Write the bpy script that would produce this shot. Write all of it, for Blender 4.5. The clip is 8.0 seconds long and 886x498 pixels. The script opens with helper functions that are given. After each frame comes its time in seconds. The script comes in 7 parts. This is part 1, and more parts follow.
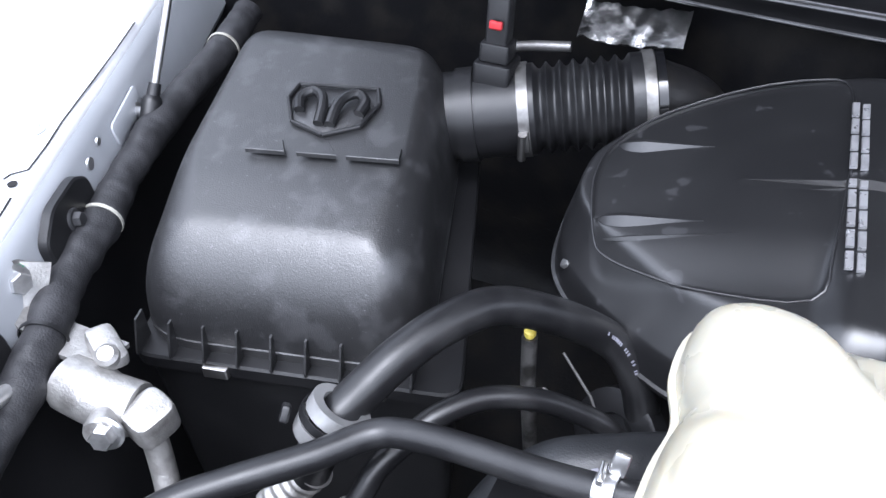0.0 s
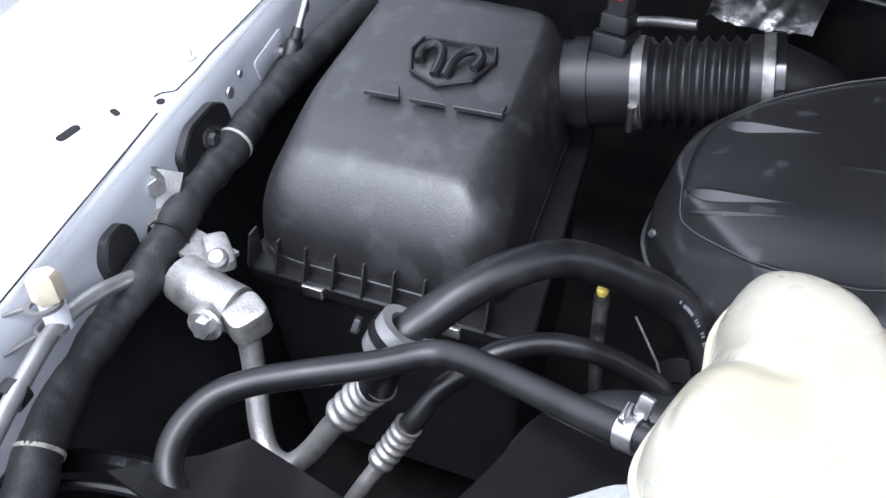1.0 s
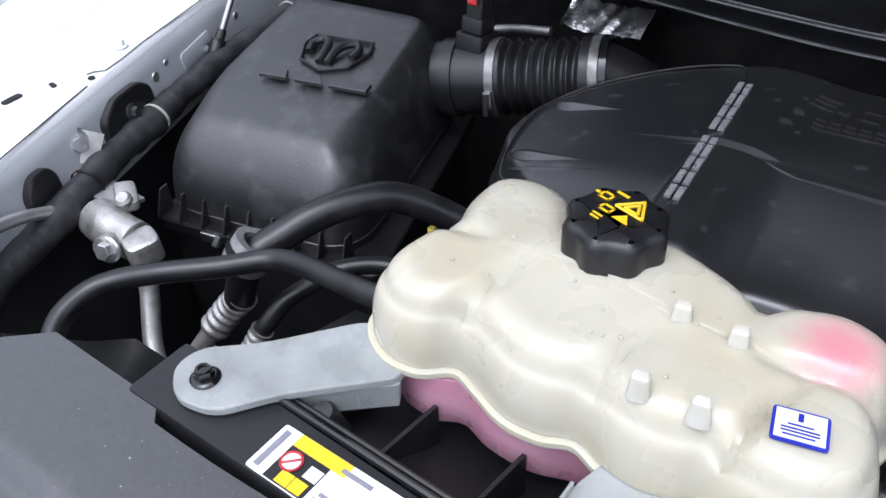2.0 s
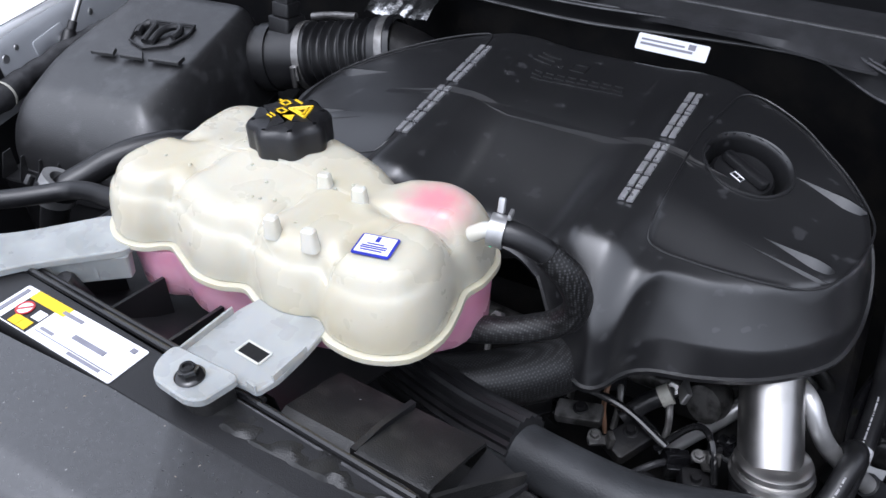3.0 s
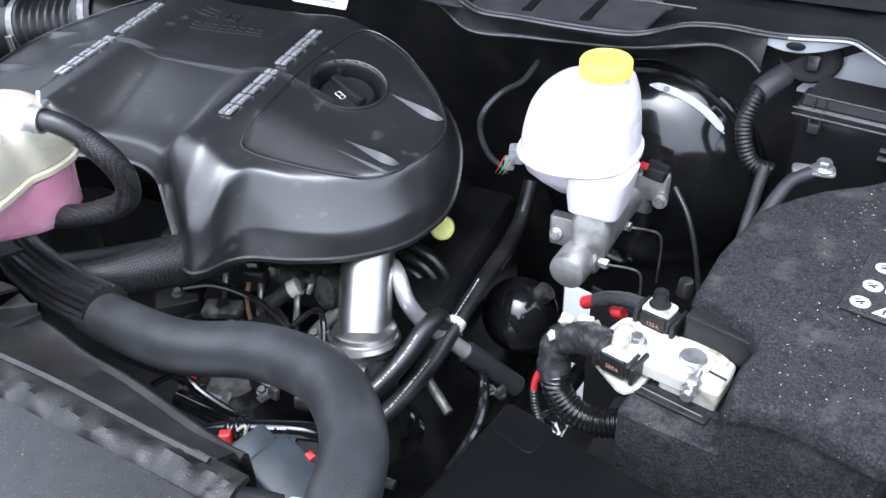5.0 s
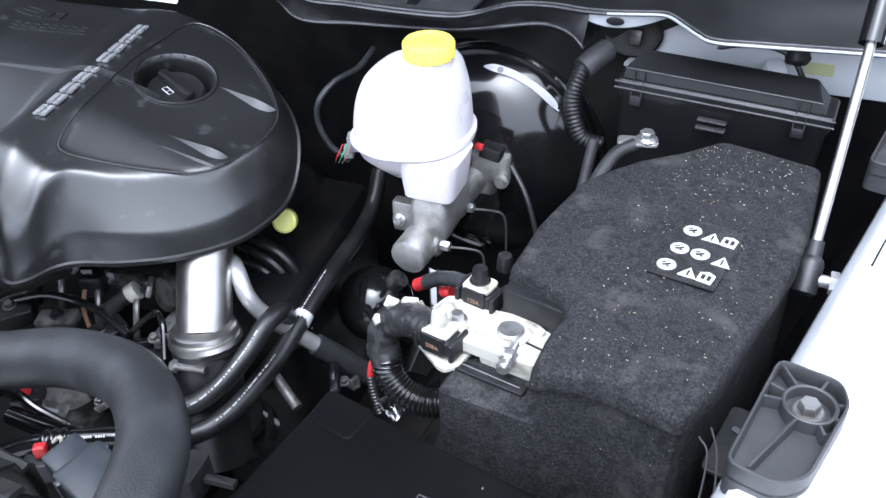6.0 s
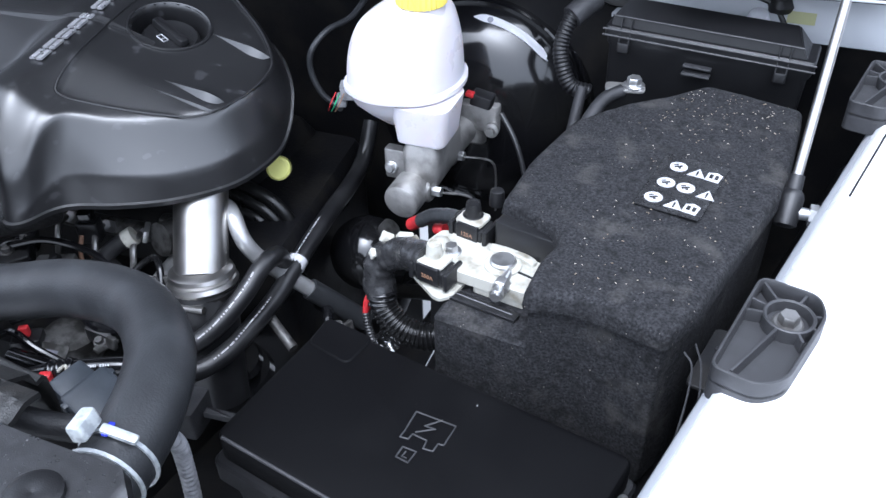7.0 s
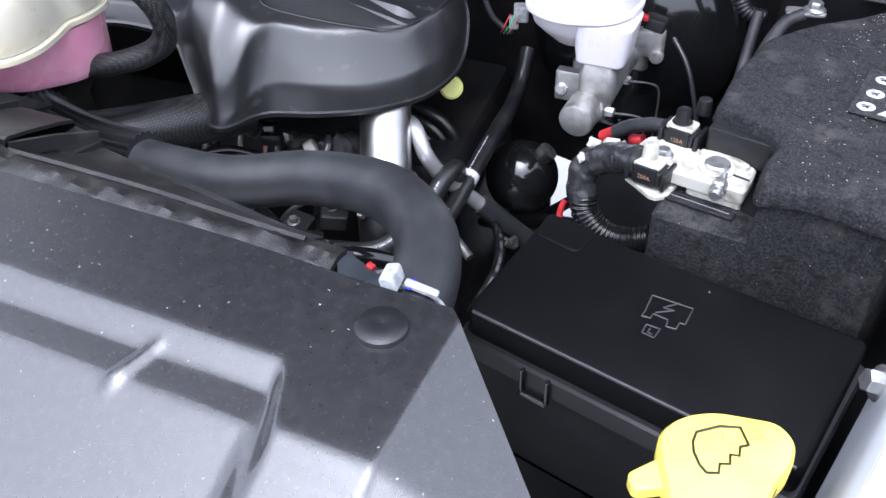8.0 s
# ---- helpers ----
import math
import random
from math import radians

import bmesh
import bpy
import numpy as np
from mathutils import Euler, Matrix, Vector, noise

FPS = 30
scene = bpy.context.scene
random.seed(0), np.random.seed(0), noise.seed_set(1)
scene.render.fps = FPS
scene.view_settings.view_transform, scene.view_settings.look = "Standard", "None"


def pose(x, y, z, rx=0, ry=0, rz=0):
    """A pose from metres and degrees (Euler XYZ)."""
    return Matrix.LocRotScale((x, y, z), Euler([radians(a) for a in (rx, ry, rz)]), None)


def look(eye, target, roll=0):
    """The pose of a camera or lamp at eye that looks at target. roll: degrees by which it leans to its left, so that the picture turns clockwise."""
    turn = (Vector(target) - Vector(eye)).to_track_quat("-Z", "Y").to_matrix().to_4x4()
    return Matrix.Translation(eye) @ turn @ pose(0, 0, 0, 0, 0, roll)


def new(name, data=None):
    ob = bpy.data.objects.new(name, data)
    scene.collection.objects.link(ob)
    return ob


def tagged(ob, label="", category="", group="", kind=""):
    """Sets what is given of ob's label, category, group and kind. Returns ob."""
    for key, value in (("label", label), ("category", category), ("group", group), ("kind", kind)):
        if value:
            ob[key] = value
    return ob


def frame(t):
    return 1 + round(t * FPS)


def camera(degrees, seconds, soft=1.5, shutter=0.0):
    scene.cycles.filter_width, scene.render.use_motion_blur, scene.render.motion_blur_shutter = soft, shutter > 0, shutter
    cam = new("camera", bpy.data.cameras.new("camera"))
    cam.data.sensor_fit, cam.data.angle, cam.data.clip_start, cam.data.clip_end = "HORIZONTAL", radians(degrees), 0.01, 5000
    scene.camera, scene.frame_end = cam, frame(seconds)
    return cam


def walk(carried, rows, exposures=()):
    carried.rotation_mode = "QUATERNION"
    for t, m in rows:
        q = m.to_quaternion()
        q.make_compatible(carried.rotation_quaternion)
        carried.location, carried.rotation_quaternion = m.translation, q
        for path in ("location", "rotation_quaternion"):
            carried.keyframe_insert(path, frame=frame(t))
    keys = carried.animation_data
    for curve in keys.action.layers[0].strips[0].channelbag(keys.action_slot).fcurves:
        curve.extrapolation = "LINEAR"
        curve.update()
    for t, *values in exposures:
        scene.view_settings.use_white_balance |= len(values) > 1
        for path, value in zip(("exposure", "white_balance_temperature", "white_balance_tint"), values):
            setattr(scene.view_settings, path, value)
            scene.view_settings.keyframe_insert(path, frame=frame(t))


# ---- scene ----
cam = camera(54.8, 8.0)
PATH = [
    (0, (-0.221, -0.485, 1.506), (-0.802, 0.855, 0.14), -1.3),
    (0.5, (-0.217, -0.491, 1.497), (-0.986, 0.716, 0.1), -3.4),
    (1, (-0.152, -0.504, 1.507), (-1.033, 0.648, 0.13), -3.7),
    (1.2, (-0.124, -0.512, 1.512), (-1.042, 0.629, 0.151), -3.7),
    (2.3, (0.162, -0.573, 1.521), (-0.801, 0.655, 0.271), -2.6),
    (2.5, (0.218, -0.576, 1.518), (-0.733, 0.672, 0.276), -2.7),
    (3, (0.339, -0.592, 1.517), (-0.592, 0.704, 0.311), -2.5),
    (3.5, (0.445, -0.607, 1.509), (-0.48, 0.726, 0.338), -2.3),
    (4, (0.547, -0.617, 1.519), (-0.373, 0.734, 0.366), -2.2),
    (4.5, (0.622, -0.609, 1.505), (-0.258, 0.765, 0.349), -1.9),
    (5, (0.69, -0.578, 1.487), (-0.117, 0.828, 0.317), -2.4),
    (5.2, (0.708, -0.565, 1.485), (-0.059, 0.862, 0.312), -2.4),
    (6.3, (0.766, -0.545, 1.464), (0.167, 0.951, 0.28), -1.8),
    (6.5, (0.766, -0.552, 1.46), (0.178, 0.94, 0.265), -1.7),
    (7, (0.766, -0.584, 1.455), (0.182, 0.889, 0.235), -1.3),
    (7.5, (0.723, -0.637, 1.427), (0.129, 0.797, 0.166), -0.5),
    (8, (0.654, -0.699, 1.437), (0.009, 0.696, 0.158), -1.5),
]
EXPOSURES = [(0.0, 1.70, 5650, 13), (0.5, 1.54, 5650, 13), (1.0, 1.28, 5650, 13), (2.3, 0.66, 5750, 13), (3.0, 0.80, 5750, 13), (3.5, 1.16, 5650, 13), (4.0, 1.39, 5550, 13), (4.5, 1.56, 5560, 11), (5.0, 1.80, 5600, 11), (6.5, 1.62, 5500, 11), (7.0, 1.50, 5450, 11), (8.0, 1.59, 5600, 15)]
walk(cam, [(t, look(eye, target, roll)) for t, eye, target, roll in PATH], EXPOSURES)

# ---- light ----
SUN_ELEV, SUN_TURN = radians(70), radians(176)
world = bpy.data.worlds.new("overcast_sky")
scene.world = world
world.use_nodes = True
wn = world.node_tree.nodes
wl = world.node_tree.links
sky = wn.new("ShaderNodeTexSky")
sky.sky_type = "NISHITA"
sky.sun_disc = False
sky.sun_elevation, sky.sun_rotation = SUN_ELEV, SUN_TURN
sky.air_density, sky.dust_density, sky.ozone_density = 1.0, 6.0, 0.6
grey = wn.new("ShaderNodeHueSaturation")
grey.inputs["Saturation"].default_value = 0.25
wl.new(sky.outputs["Color"], grey.inputs["Color"])
wl.new(grey.outputs["Color"], wn["Background"].inputs["Color"])
wn["Background"].inputs["Strength"].default_value = 0.15
sun = new("sun", bpy.data.lights.new("sun", "SUN"))
sun.data.energy, sun.data.angle, sun.data.color = 1.0, radians(150), (1.0, 0.98, 0.95)
sun.matrix_world = look((0, 0, 5), Vector((0, 0, 5)) - Vector((math.sin(SUN_TURN) * math.cos(SUN_ELEV), math.cos(SUN_TURN) * math.cos(SUN_ELEV), math.sin(SUN_ELEV))))


# ---- materials ----
def mat(name, color, rough=0.5, metal=0.0, second=None, mix_scale=30.0, mix_at=(0.45, 0.65), bump=0.0, bump_scale=400.0, rough_var=0.1, specks=None, speck_scale=300.0, speck_at=0.72, sss=0.0, clear=0.0, trans=0.0, alpha=1.0, spec=0.5, island=0.0):
    """A procedural surface: base colour with large patches of a second colour, small specks, uneven gloss and fine relief."""
    m = bpy.data.materials.new(name)
    m.use_nodes = True
    n, l = m.node_tree.nodes, m.node_tree.links
    p = n["Principled BSDF"]
    co = n.new("ShaderNodeTexCoord")
    p.inputs["Metallic"].default_value = metal
    p.inputs["Specular IOR Level"].default_value = spec
    p.inputs["Coat Weight"].default_value = clear
    p.inputs["Transmission Weight"].default_value = trans
    p.inputs["Alpha"].default_value = alpha
    if sss:
        p.inputs["Subsurface Weight"].default_value = sss
        p.inputs["Subsurface Radius"].default_value = (1.0, 0.8, 0.6)
        p.inputs["Subsurface Scale"].default_value = 0.01

    def noise_tex(scale, detail=4.0):
        t = n.new("ShaderNodeTexNoise")
        t.inputs["Scale"].default_value, t.inputs["Detail"].default_value = scale, detail
        l.new(co.outputs["Object"], t.inputs["Vector"])
        return t

    def ramp(src, a, b):
        r = n.new("ShaderNodeMapRange")
        r.inputs["From Min"].default_value, r.inputs["From Max"].default_value = a, b
        l.new(src, r.inputs["Value"])
        return r

    def mixed(fac, a, b):
        x = n.new("ShaderNodeMix")
        x.data_type = "RGBA"
        l.new(fac, x.inputs["Factor"])
        for key, v in (("A", a), ("B", b)):
            s = [i for i in x.inputs if i.name == key and i.type == "RGBA"][0]
            if isinstance(v, tuple):
                s.default_value = (*v, 1)
            else:
                l.new(v, s)
        return [o for o in x.outputs if o.type == "RGBA"][0]

    big = noise_tex(mix_scale)
    if second is None:
        second = tuple(c * 0.8 for c in color)
    out = mixed(ramp(big.outputs["Fac"], *mix_at).outputs["Result"], tuple(color), tuple(second))
    if specks:
        sp = noise_tex(speck_scale, 2.0)
        out = mixed(ramp(sp.outputs["Fac"], speck_at, speck_at + 0.03).outputs["Result"], out, tuple(specks))
    l.new(out, p.inputs["Base Color"])
    rr = n.new("ShaderNodeMapRange")
    rr.inputs["To Min"].default_value, rr.inputs["To Max"].default_value = max(0.02, rough - rough_var), min(1.0, rough + rough_var)
    l.new(noise_tex(mix_scale * 2.3).outputs["Fac"], rr.inputs["Value"])
    l.new(rr.outputs["Result"], p.inputs["Roughness"])
    if bump:
        b = n.new("ShaderNodeBump")
        b.inputs["Strength"].default_value, b.inputs["Distance"].default_value = bump, 0.001
        l.new(noise_tex(bump_scale, 3.0).outputs["Fac"], b.inputs["Height"])
        l.new(b.outputs["Normal"], p.inputs["Normal"])
    return m


def stained(m, color, scale, at, spot=None, amount=1.0):
    """Lays uneven dirt, or one stain round a spot, over a surface's base colour."""
    n, l = m.node_tree.nodes, m.node_tree.links
    base = n["Principled BSDF"].inputs["Base Color"]
    src = base.links[0].from_socket
    co = n.new("ShaderNodeTexCoord")
    t = n.new("ShaderNodeTexNoise")
    t.inputs["Scale"].default_value, t.inputs["Detail"].default_value = scale, 6.0
    l.new(co.outputs["Object"], t.inputs["Vector"])
    r = n.new("ShaderNodeMapRange")
    r.interpolation_type = "SMOOTHSTEP"
    r.inputs["From Min"].default_value, r.inputs["From Max"].default_value, r.inputs["To Max"].default_value = at[0], at[1], amount
    if spot:
        d = n.new("ShaderNodeVectorMath")
        d.operation = "DISTANCE"
        d.inputs[1].default_value = spot
        l.new(co.outputs["Object"], d.inputs[0])
        s = n.new("ShaderNodeMath")
        s.operation = "MULTIPLY_ADD"
        s.inputs[1].default_value = 0.016
        l.new(t.outputs["Fac"], s.inputs[0])
        l.new(d.outputs["Value"], s.inputs[2])
        l.new(s.outputs["Value"], r.inputs["Value"])
    else:
        l.new(t.outputs["Fac"], r.inputs["Value"])
    x = n.new("ShaderNodeMix")
    x.data_type = "RGBA"
    l.new(r.outputs["Result"], x.inputs["Factor"])
    a, b = [i for i in x.inputs if i.type == "RGBA"]
    l.new(src, a)
    b.default_value = (*color, 1)
    l.new([o for o in x.outputs if o.type == "RGBA"][0], base)


PLASTIC = mat("grained_black_plastic", (0.010, 0.010, 0.011), 0.34, second=(0.014, 0.014, 0.015), mix_scale=18, bump=0.22, bump_scale=1400, rough_var=0.07)
PLASTIC_DUSTY = mat("dusty_black_plastic", (0.010, 0.010, 0.010), 0.42, second=(0.022, 0.021, 0.020), mix_scale=46, mix_at=(0.48, 0.68), bump=0.35, bump_scale=900, specks=(0.16, 0.16, 0.17), speck_scale=190, speck_at=0.75)
BOXLID = mat("fine_dusty_plastic", (0.0035, 0.0035, 0.004), 0.46, second=(0.005, 0.005, 0.0055), mix_scale=12, bump=0.15, bump_scale=1500, specks=(0.14, 0.14, 0.14), speck_scale=230, speck_at=0.775, spec=0.07)
LID = mat("grained_lid_plastic", (0.015, 0.015, 0.016), 0.37, second=(0.034, 0.034, 0.036), mix_scale=38, mix_at=(0.54, 0.64), bump=0.35, bump_scale=900, rough_var=0.09, specks=(0.07, 0.07, 0.075), speck_scale=330, speck_at=0.70, spec=1.0)
COVER = mat("satin_black_cover", (0.010, 0.010, 0.011), 0.34, second=(0.014, 0.014, 0.015), mix_scale=9, bump=0.10, bump_scale=1800, rough_var=0.06, specks=(0.030, 0.030, 0.032), speck_scale=48, speck_at=0.66, spec=0.95)
GLOSS = mat("gloss_black", (0.006, 0.006, 0.007), 0.14, second=(0.010, 0.010, 0.010), mix_scale=12, rough_var=0.06, clear=0.3)
RUBBER = mat("black_rubber", (0.010, 0.010, 0.011), 0.34, second=(0.022, 0.022, 0.023), mix_scale=25, bump=0.15, bump_scale=900)
DARK = mat("dark_engine_metal", (0.006, 0.006, 0.007), 0.45, second=(0.014, 0.013, 0.012), mix_scale=22, bump=0.4, bump_scale=200, spec=0.3)
FELT = mat("black_felt", (0.013, 0.013, 0.014), 0.95, second=(0.042, 0.042, 0.045), mix_scale=520, mix_at=(0.38, 0.72), bump=0.9, bump_scale=480, specks=(0.24, 0.22, 0.19), speck_scale=380, speck_at=0.735, spec=0.15)
stained(FELT, (0.075, 0.072, 0.068), 34, (0.52, 0.78), amount=0.55)
stained(FELT, (0.006, 0.006, 0.006), 130, (0.52, 0.70), amount=0.6)
SHEET = mat("speckled_black_panel", (0.011, 0.011, 0.012), 0.29, second=(0.020, 0.020, 0.022), mix_scale=190, mix_at=(0.4, 0.7), bump=0.25, bump_scale=1600, rough_var=0.05, specks=(0.28, 0.28, 0.28), speck_scale=260, speck_at=0.74, spec=1.0, clear=0.9)
STRAPGREY = mat("grey_satin_plastic", (0.142, 0.139, 0.139), 0.36, second=(0.165, 0.162, 0.162), mix_scale=6, bump=0.1, bump_scale=1500)
COWLP = mat("dull_black_cowl", (0.010, 0.010, 0.011), 0.42, second=(0.015, 0.015, 0.016), mix_scale=14, bump=0.1, bump_scale=900, spec=0.5)
DALU = mat("grimy_aluminium", (0.13, 0.127, 0.124), 0.45, 0.6, second=(0.035, 0.034, 0.032), mix_scale=60, mix_at=(0.42, 0.6), bump=0.4, bump_scale=400)
DPIPE = mat("dull_aluminium_pipe", (0.24, 0.235, 0.23), 0.38, 0.7, second=(0.13, 0.125, 0.12), mix_scale=50, bump=0.15, bump_scale=400)
HOSE = mat("dusty_grey_rubber", (0.020, 0.021, 0.023), 0.42, second=(0.034, 0.036, 0.039), mix_scale=22, bump=0.3, bump_scale=600)
BELLOW = mat("dull_black_bellows", (0.006, 0.006, 0.006), 0.3, second=(0.010, 0.010, 0.010))
TAPE = mat("cloth_tape", (0.018, 0.018, 0.020), 0.55, second=(0.034, 0.034, 0.037), mix_scale=40, bump=0.5, bump_scale=600)
PAINT = mat("white_paint", (0.82, 0.83, 0.85), 0.28, second=(0.76, 0.77, 0.79), mix_scale=5, rough_var=0.05, clear=0.4)
# toned down from the white paint, so the inner rail carries its shade in colour
PAINT_DIM = mat("dimmed_inner_paint", (0.44, 0.455, 0.48), 0.38, second=(0.39, 0.405, 0.43), mix_scale=9, rough_var=0.08)
TANK = mat("cream_tank_plastic", (0.51, 0.485, 0.40), 0.28, second=(0.47, 0.42, 0.29), mix_scale=9, mix_at=(0.46, 0.72), sss=0.8, rough_var=0.06, bump=0.05, bump_scale=300)
stained(TANK, (0.62, 0.27, 0.30), 90, (0.044, 0.012), (0.114, 0.024, 0.118))
TANKSEAM = mat("yellowed_tank_seam", (0.52, 0.49, 0.37), 0.38, second=(0.52, 0.50, 0.42), mix_scale=18, sss=0.5)
COOLANT = mat("pink_coolant_in_plastic", (0.72, 0.40, 0.50), 0.28, second=(0.60, 0.25, 0.36), mix_scale=14, mix_at=(0.4, 0.7), sss=0.6, rough_var=0.05)

NUB = mat("clear_milky_plastic", (0.60, 0.585, 0.52), 0.20, second=(0.54, 0.52, 0.44), mix_scale=40, sss=0.4, rough_var=0.05, clear=0.3)
MILKY = mat("milky_bracket_plastic", (0.44, 0.455, 0.45), 0.28, second=(0.34, 0.355, 0.35), mix_scale=22, sss=0.5, rough_var=0.06, alpha=0.72)
RESERVOIR = mat("white_reservoir_plastic", (0.68, 0.65, 0.68), 0.3, second=(0.66, 0.60, 0.65), mix_scale=14, sss=0.5)
ALU = mat("cast_aluminium", (0.46, 0.45, 0.435), 0.46, 0.75, second=(0.27, 0.262, 0.25), mix_scale=55, mix_at=(0.45, 0.7), bump=0.5, bump_scale=450, rough_var=0.14)
STEEL = mat("brushed_steel", (0.46, 0.45, 0.44), 0.34, 1.0, second=(0.36, 0.35, 0.33), mix_scale=25, rough_var=0.1)
ZINC = mat("zinc_bolt", (0.62, 0.62, 0.62), 0.32, 0.9, second=(0.45, 0.45, 0.45), mix_scale=80)
YELLOW = mat("yellow_plastic", (0.88, 0.72, 0.13), 0.4, second=(0.84, 0.66, 0.09), mix_scale=20)
WHITE = mat("white_plastic", (0.44, 0.43, 0.38), 0.45, second=(0.22, 0.20, 0.155), mix_scale=70, mix_at=(0.5, 0.7))
LABEL = mat("white_label", (0.8, 0.8, 0.84), 0.45, second=(0.76, 0.76, 0.8), mix_scale=30)
PRINT = mat("greyish_white_print", (0.52, 0.52, 0.54), 0.5, second=(0.34, 0.34, 0.35), mix_scale=220, mix_at=(0.5, 0.7))
FILM = mat("glossy_dark_film", (0.020, 0.020, 0.021), 0.28, second=(0.030, 0.030, 0.031), mix_scale=90, bump=0.2, bump_scale=300)
INK = mat("grey_ink", (0.22, 0.22, 0.26), 0.6)
BLUE = mat("blue_ink", (0.02, 0.03, 0.4), 0.5)
RED = mat("red_plastic", (0.48, 0.025, 0.03), 0.4, second=(0.36, 0.02, 0.025), mix_scale=90)
LYELLOW = mat("label_yellow", (0.85, 0.55, 0.01), 0.5)
SILVER = mat("silver_letters", (0.62, 0.62, 0.64), 0.3, 0.7, second=(0.5, 0.5, 0.52), mix_scale=60)
GREEN = mat("green_mark", (0.04, 0.35, 0.16), 0.5)
PLUG = mat("pale_yellow_plug", (0.6, 0.6, 0.18), 0.45)
COPPER = mat("copper_print", (0.28, 0.16, 0.10), 0.5)
BRAID = mat("braided_sleeve", (0.010, 0.010, 0.011), 0.42, bump=0.3, bump_scale=700)
bn, bk = BRAID.node_tree.nodes, BRAID.node_tree.links
weave = bn.new("ShaderNodeTexVoronoi")
weave.inputs["Scale"].default_value, weave.inputs["Randomness"].default_value = 430.0, 0.15
bco = bn.new("ShaderNodeTexCoord")
bk.new(bco.outputs["Object"], weave.inputs["Vector"])
thread = bn.new("ShaderNodeValToRGB")
thread.color_ramp.elements[0].color = (0.050, 0.050, 0.053, 1)
thread.color_ramp.elements[0].position = 0.18
thread.color_ramp.elements[1].color = (0.006, 0.006, 0.006, 1)
thread.color_ramp.elements[1].position = 0.48
bk.new(weave.outputs["Distance"], thread.inputs["Fac"])
bk.new(thread.outputs["Color"], bn["Principled BSDF"].inputs["Base Color"])
GROUND = mat("pale_concrete", (0.34, 0.34, 0.34), 0.8, second=(0.28, 0.28, 0.28), mix_scale=3, bump=0.4, bump_scale=60)
SKYBLOCK = mat("dark_block_wall", (0.10, 0.10, 0.10), 0.8, second=(0.07, 0.07, 0.07), mix_scale=2, bump=0.3, bump_scale=40)
TRAYGREY = mat("lighter_grey_tray_plastic", (0.050, 0.050, 0.053), 0.42, second=(0.036, 0.036, 0.038), mix_scale=20, bump=0.15, bump_scale=900)
STICKER = mat("faded_yellow_paper", (0.42, 0.42, 0.22), 0.6, second=(0.36, 0.36, 0.20), mix_scale=30)
BLUEGREY = mat("blue_grey_plug_plastic", (0.026, 0.031, 0.038), 0.36, second=(0.038, 0.044, 0.052), mix_scale=60, bump=0.1, bump_scale=900)
CLAMP = mat("pale_coated_clamp", (0.52, 0.55, 0.56), 0.35, 0.3, second=(0.34, 0.36, 0.38), mix_scale=160, mix_at=(0.45, 0.6))
PALEPLUG = mat("pale_grey_plug_plastic", (0.26, 0.26, 0.27), 0.4, second=(0.16, 0.16, 0.17), mix_scale=120)
STOPGREY = mat("grey_black_plastic", (0.030, 0.030, 0.032), 0.48, second=(0.042, 0.042, 0.045), mix_scale=40, bump=0.2, bump_scale=1200)
EDGE = mat("pale_panel_edge", (0.11, 0.11, 0.115), 0.3, second=(0.05, 0.05, 0.052), mix_scale=30)

BEIGE = mat("yellowed_cap_plastic", (0.56, 0.51, 0.38), 0.5, second=(0.48, 0.42, 0.30), mix_scale=60)
DPALU = mat("dull_pipe_aluminium", (0.47, 0.47, 0.47), 0.34, 0.65, second=(0.36, 0.36, 0.36), mix_scale=40)
FOIL = mat("crinkled_foil", (0.7, 0.7, 0.7), 0.22, 1.0, second=(0.5, 0.5, 0.5), mix_scale=60, bump=1.0, bump_scale=90)


# ---- shapes ----
ORIGIN = {}


def thing(name, at, label, category, group="", kind=""):
    ob = new(name)
    ob.empty_display_size = 0.05
    ob.location = at
    ORIGIN[ob.name] = Vector(at)
    return tagged(ob, label, category, group, kind)


def part(name, bm, material, parent=None, label="", flat=False, angle=35):
    """Links a bmesh, given in world places, as one mesh under a thing or a part."""
    o = ORIGIN[parent.name] if parent else Vector((0, 0, 0))
    bmesh.ops.recalc_face_normals(bm, faces=bm.faces)
    if o.length:
        bmesh.ops.translate(bm, verts=bm.verts, vec=-o)
    for f in bm.faces:
        f.smooth = not flat
    for e in bm.edges:
        if len(e.link_faces) == 2 and e.calc_face_angle(0) > radians(angle):
            e.smooth = False
    me = bpy.data.meshes.new(name)
    bm.to_mesh(me)
    bm.free()
    me.materials.append(material)
    ob = new(name, me)
    if parent:
        ob.parent = parent
    ORIGIN[ob.name] = o
    if label:
        ob["label"] = label
    return ob


def solo(name, bm, material, label, category, group="", kind="", flat=False):
    """A thing that is one mesh."""
    return tagged(part(name, bm, material, flat=flat), label, category, group, kind)


def join(*bms):
    out = bmesh.new()
    for b in bms:
        me = bpy.data.meshes.new("tmp")
        b.to_mesh(me)
        b.free()
        out.from_mesh(me)
        bpy.data.meshes.remove(me)
    return out


def moved(bm, m):
    bmesh.ops.transform(bm, matrix=m, verts=bm.verts)
    return bm


def axes(at, z, x=(1, 0, 0)):
    """A pose whose z axis points along z, with x as near as can be."""
    z = Vector(z).normalized()
    y = z.cross(Vector(x))
    if y.length < 1e-4:
        y = z.cross(Vector((0, 1, 0)))
    y.normalize()
    xx = y.cross(z)
    m = Matrix((xx, y, z)).transposed().to_4x4()
    m.translation = at
    return m


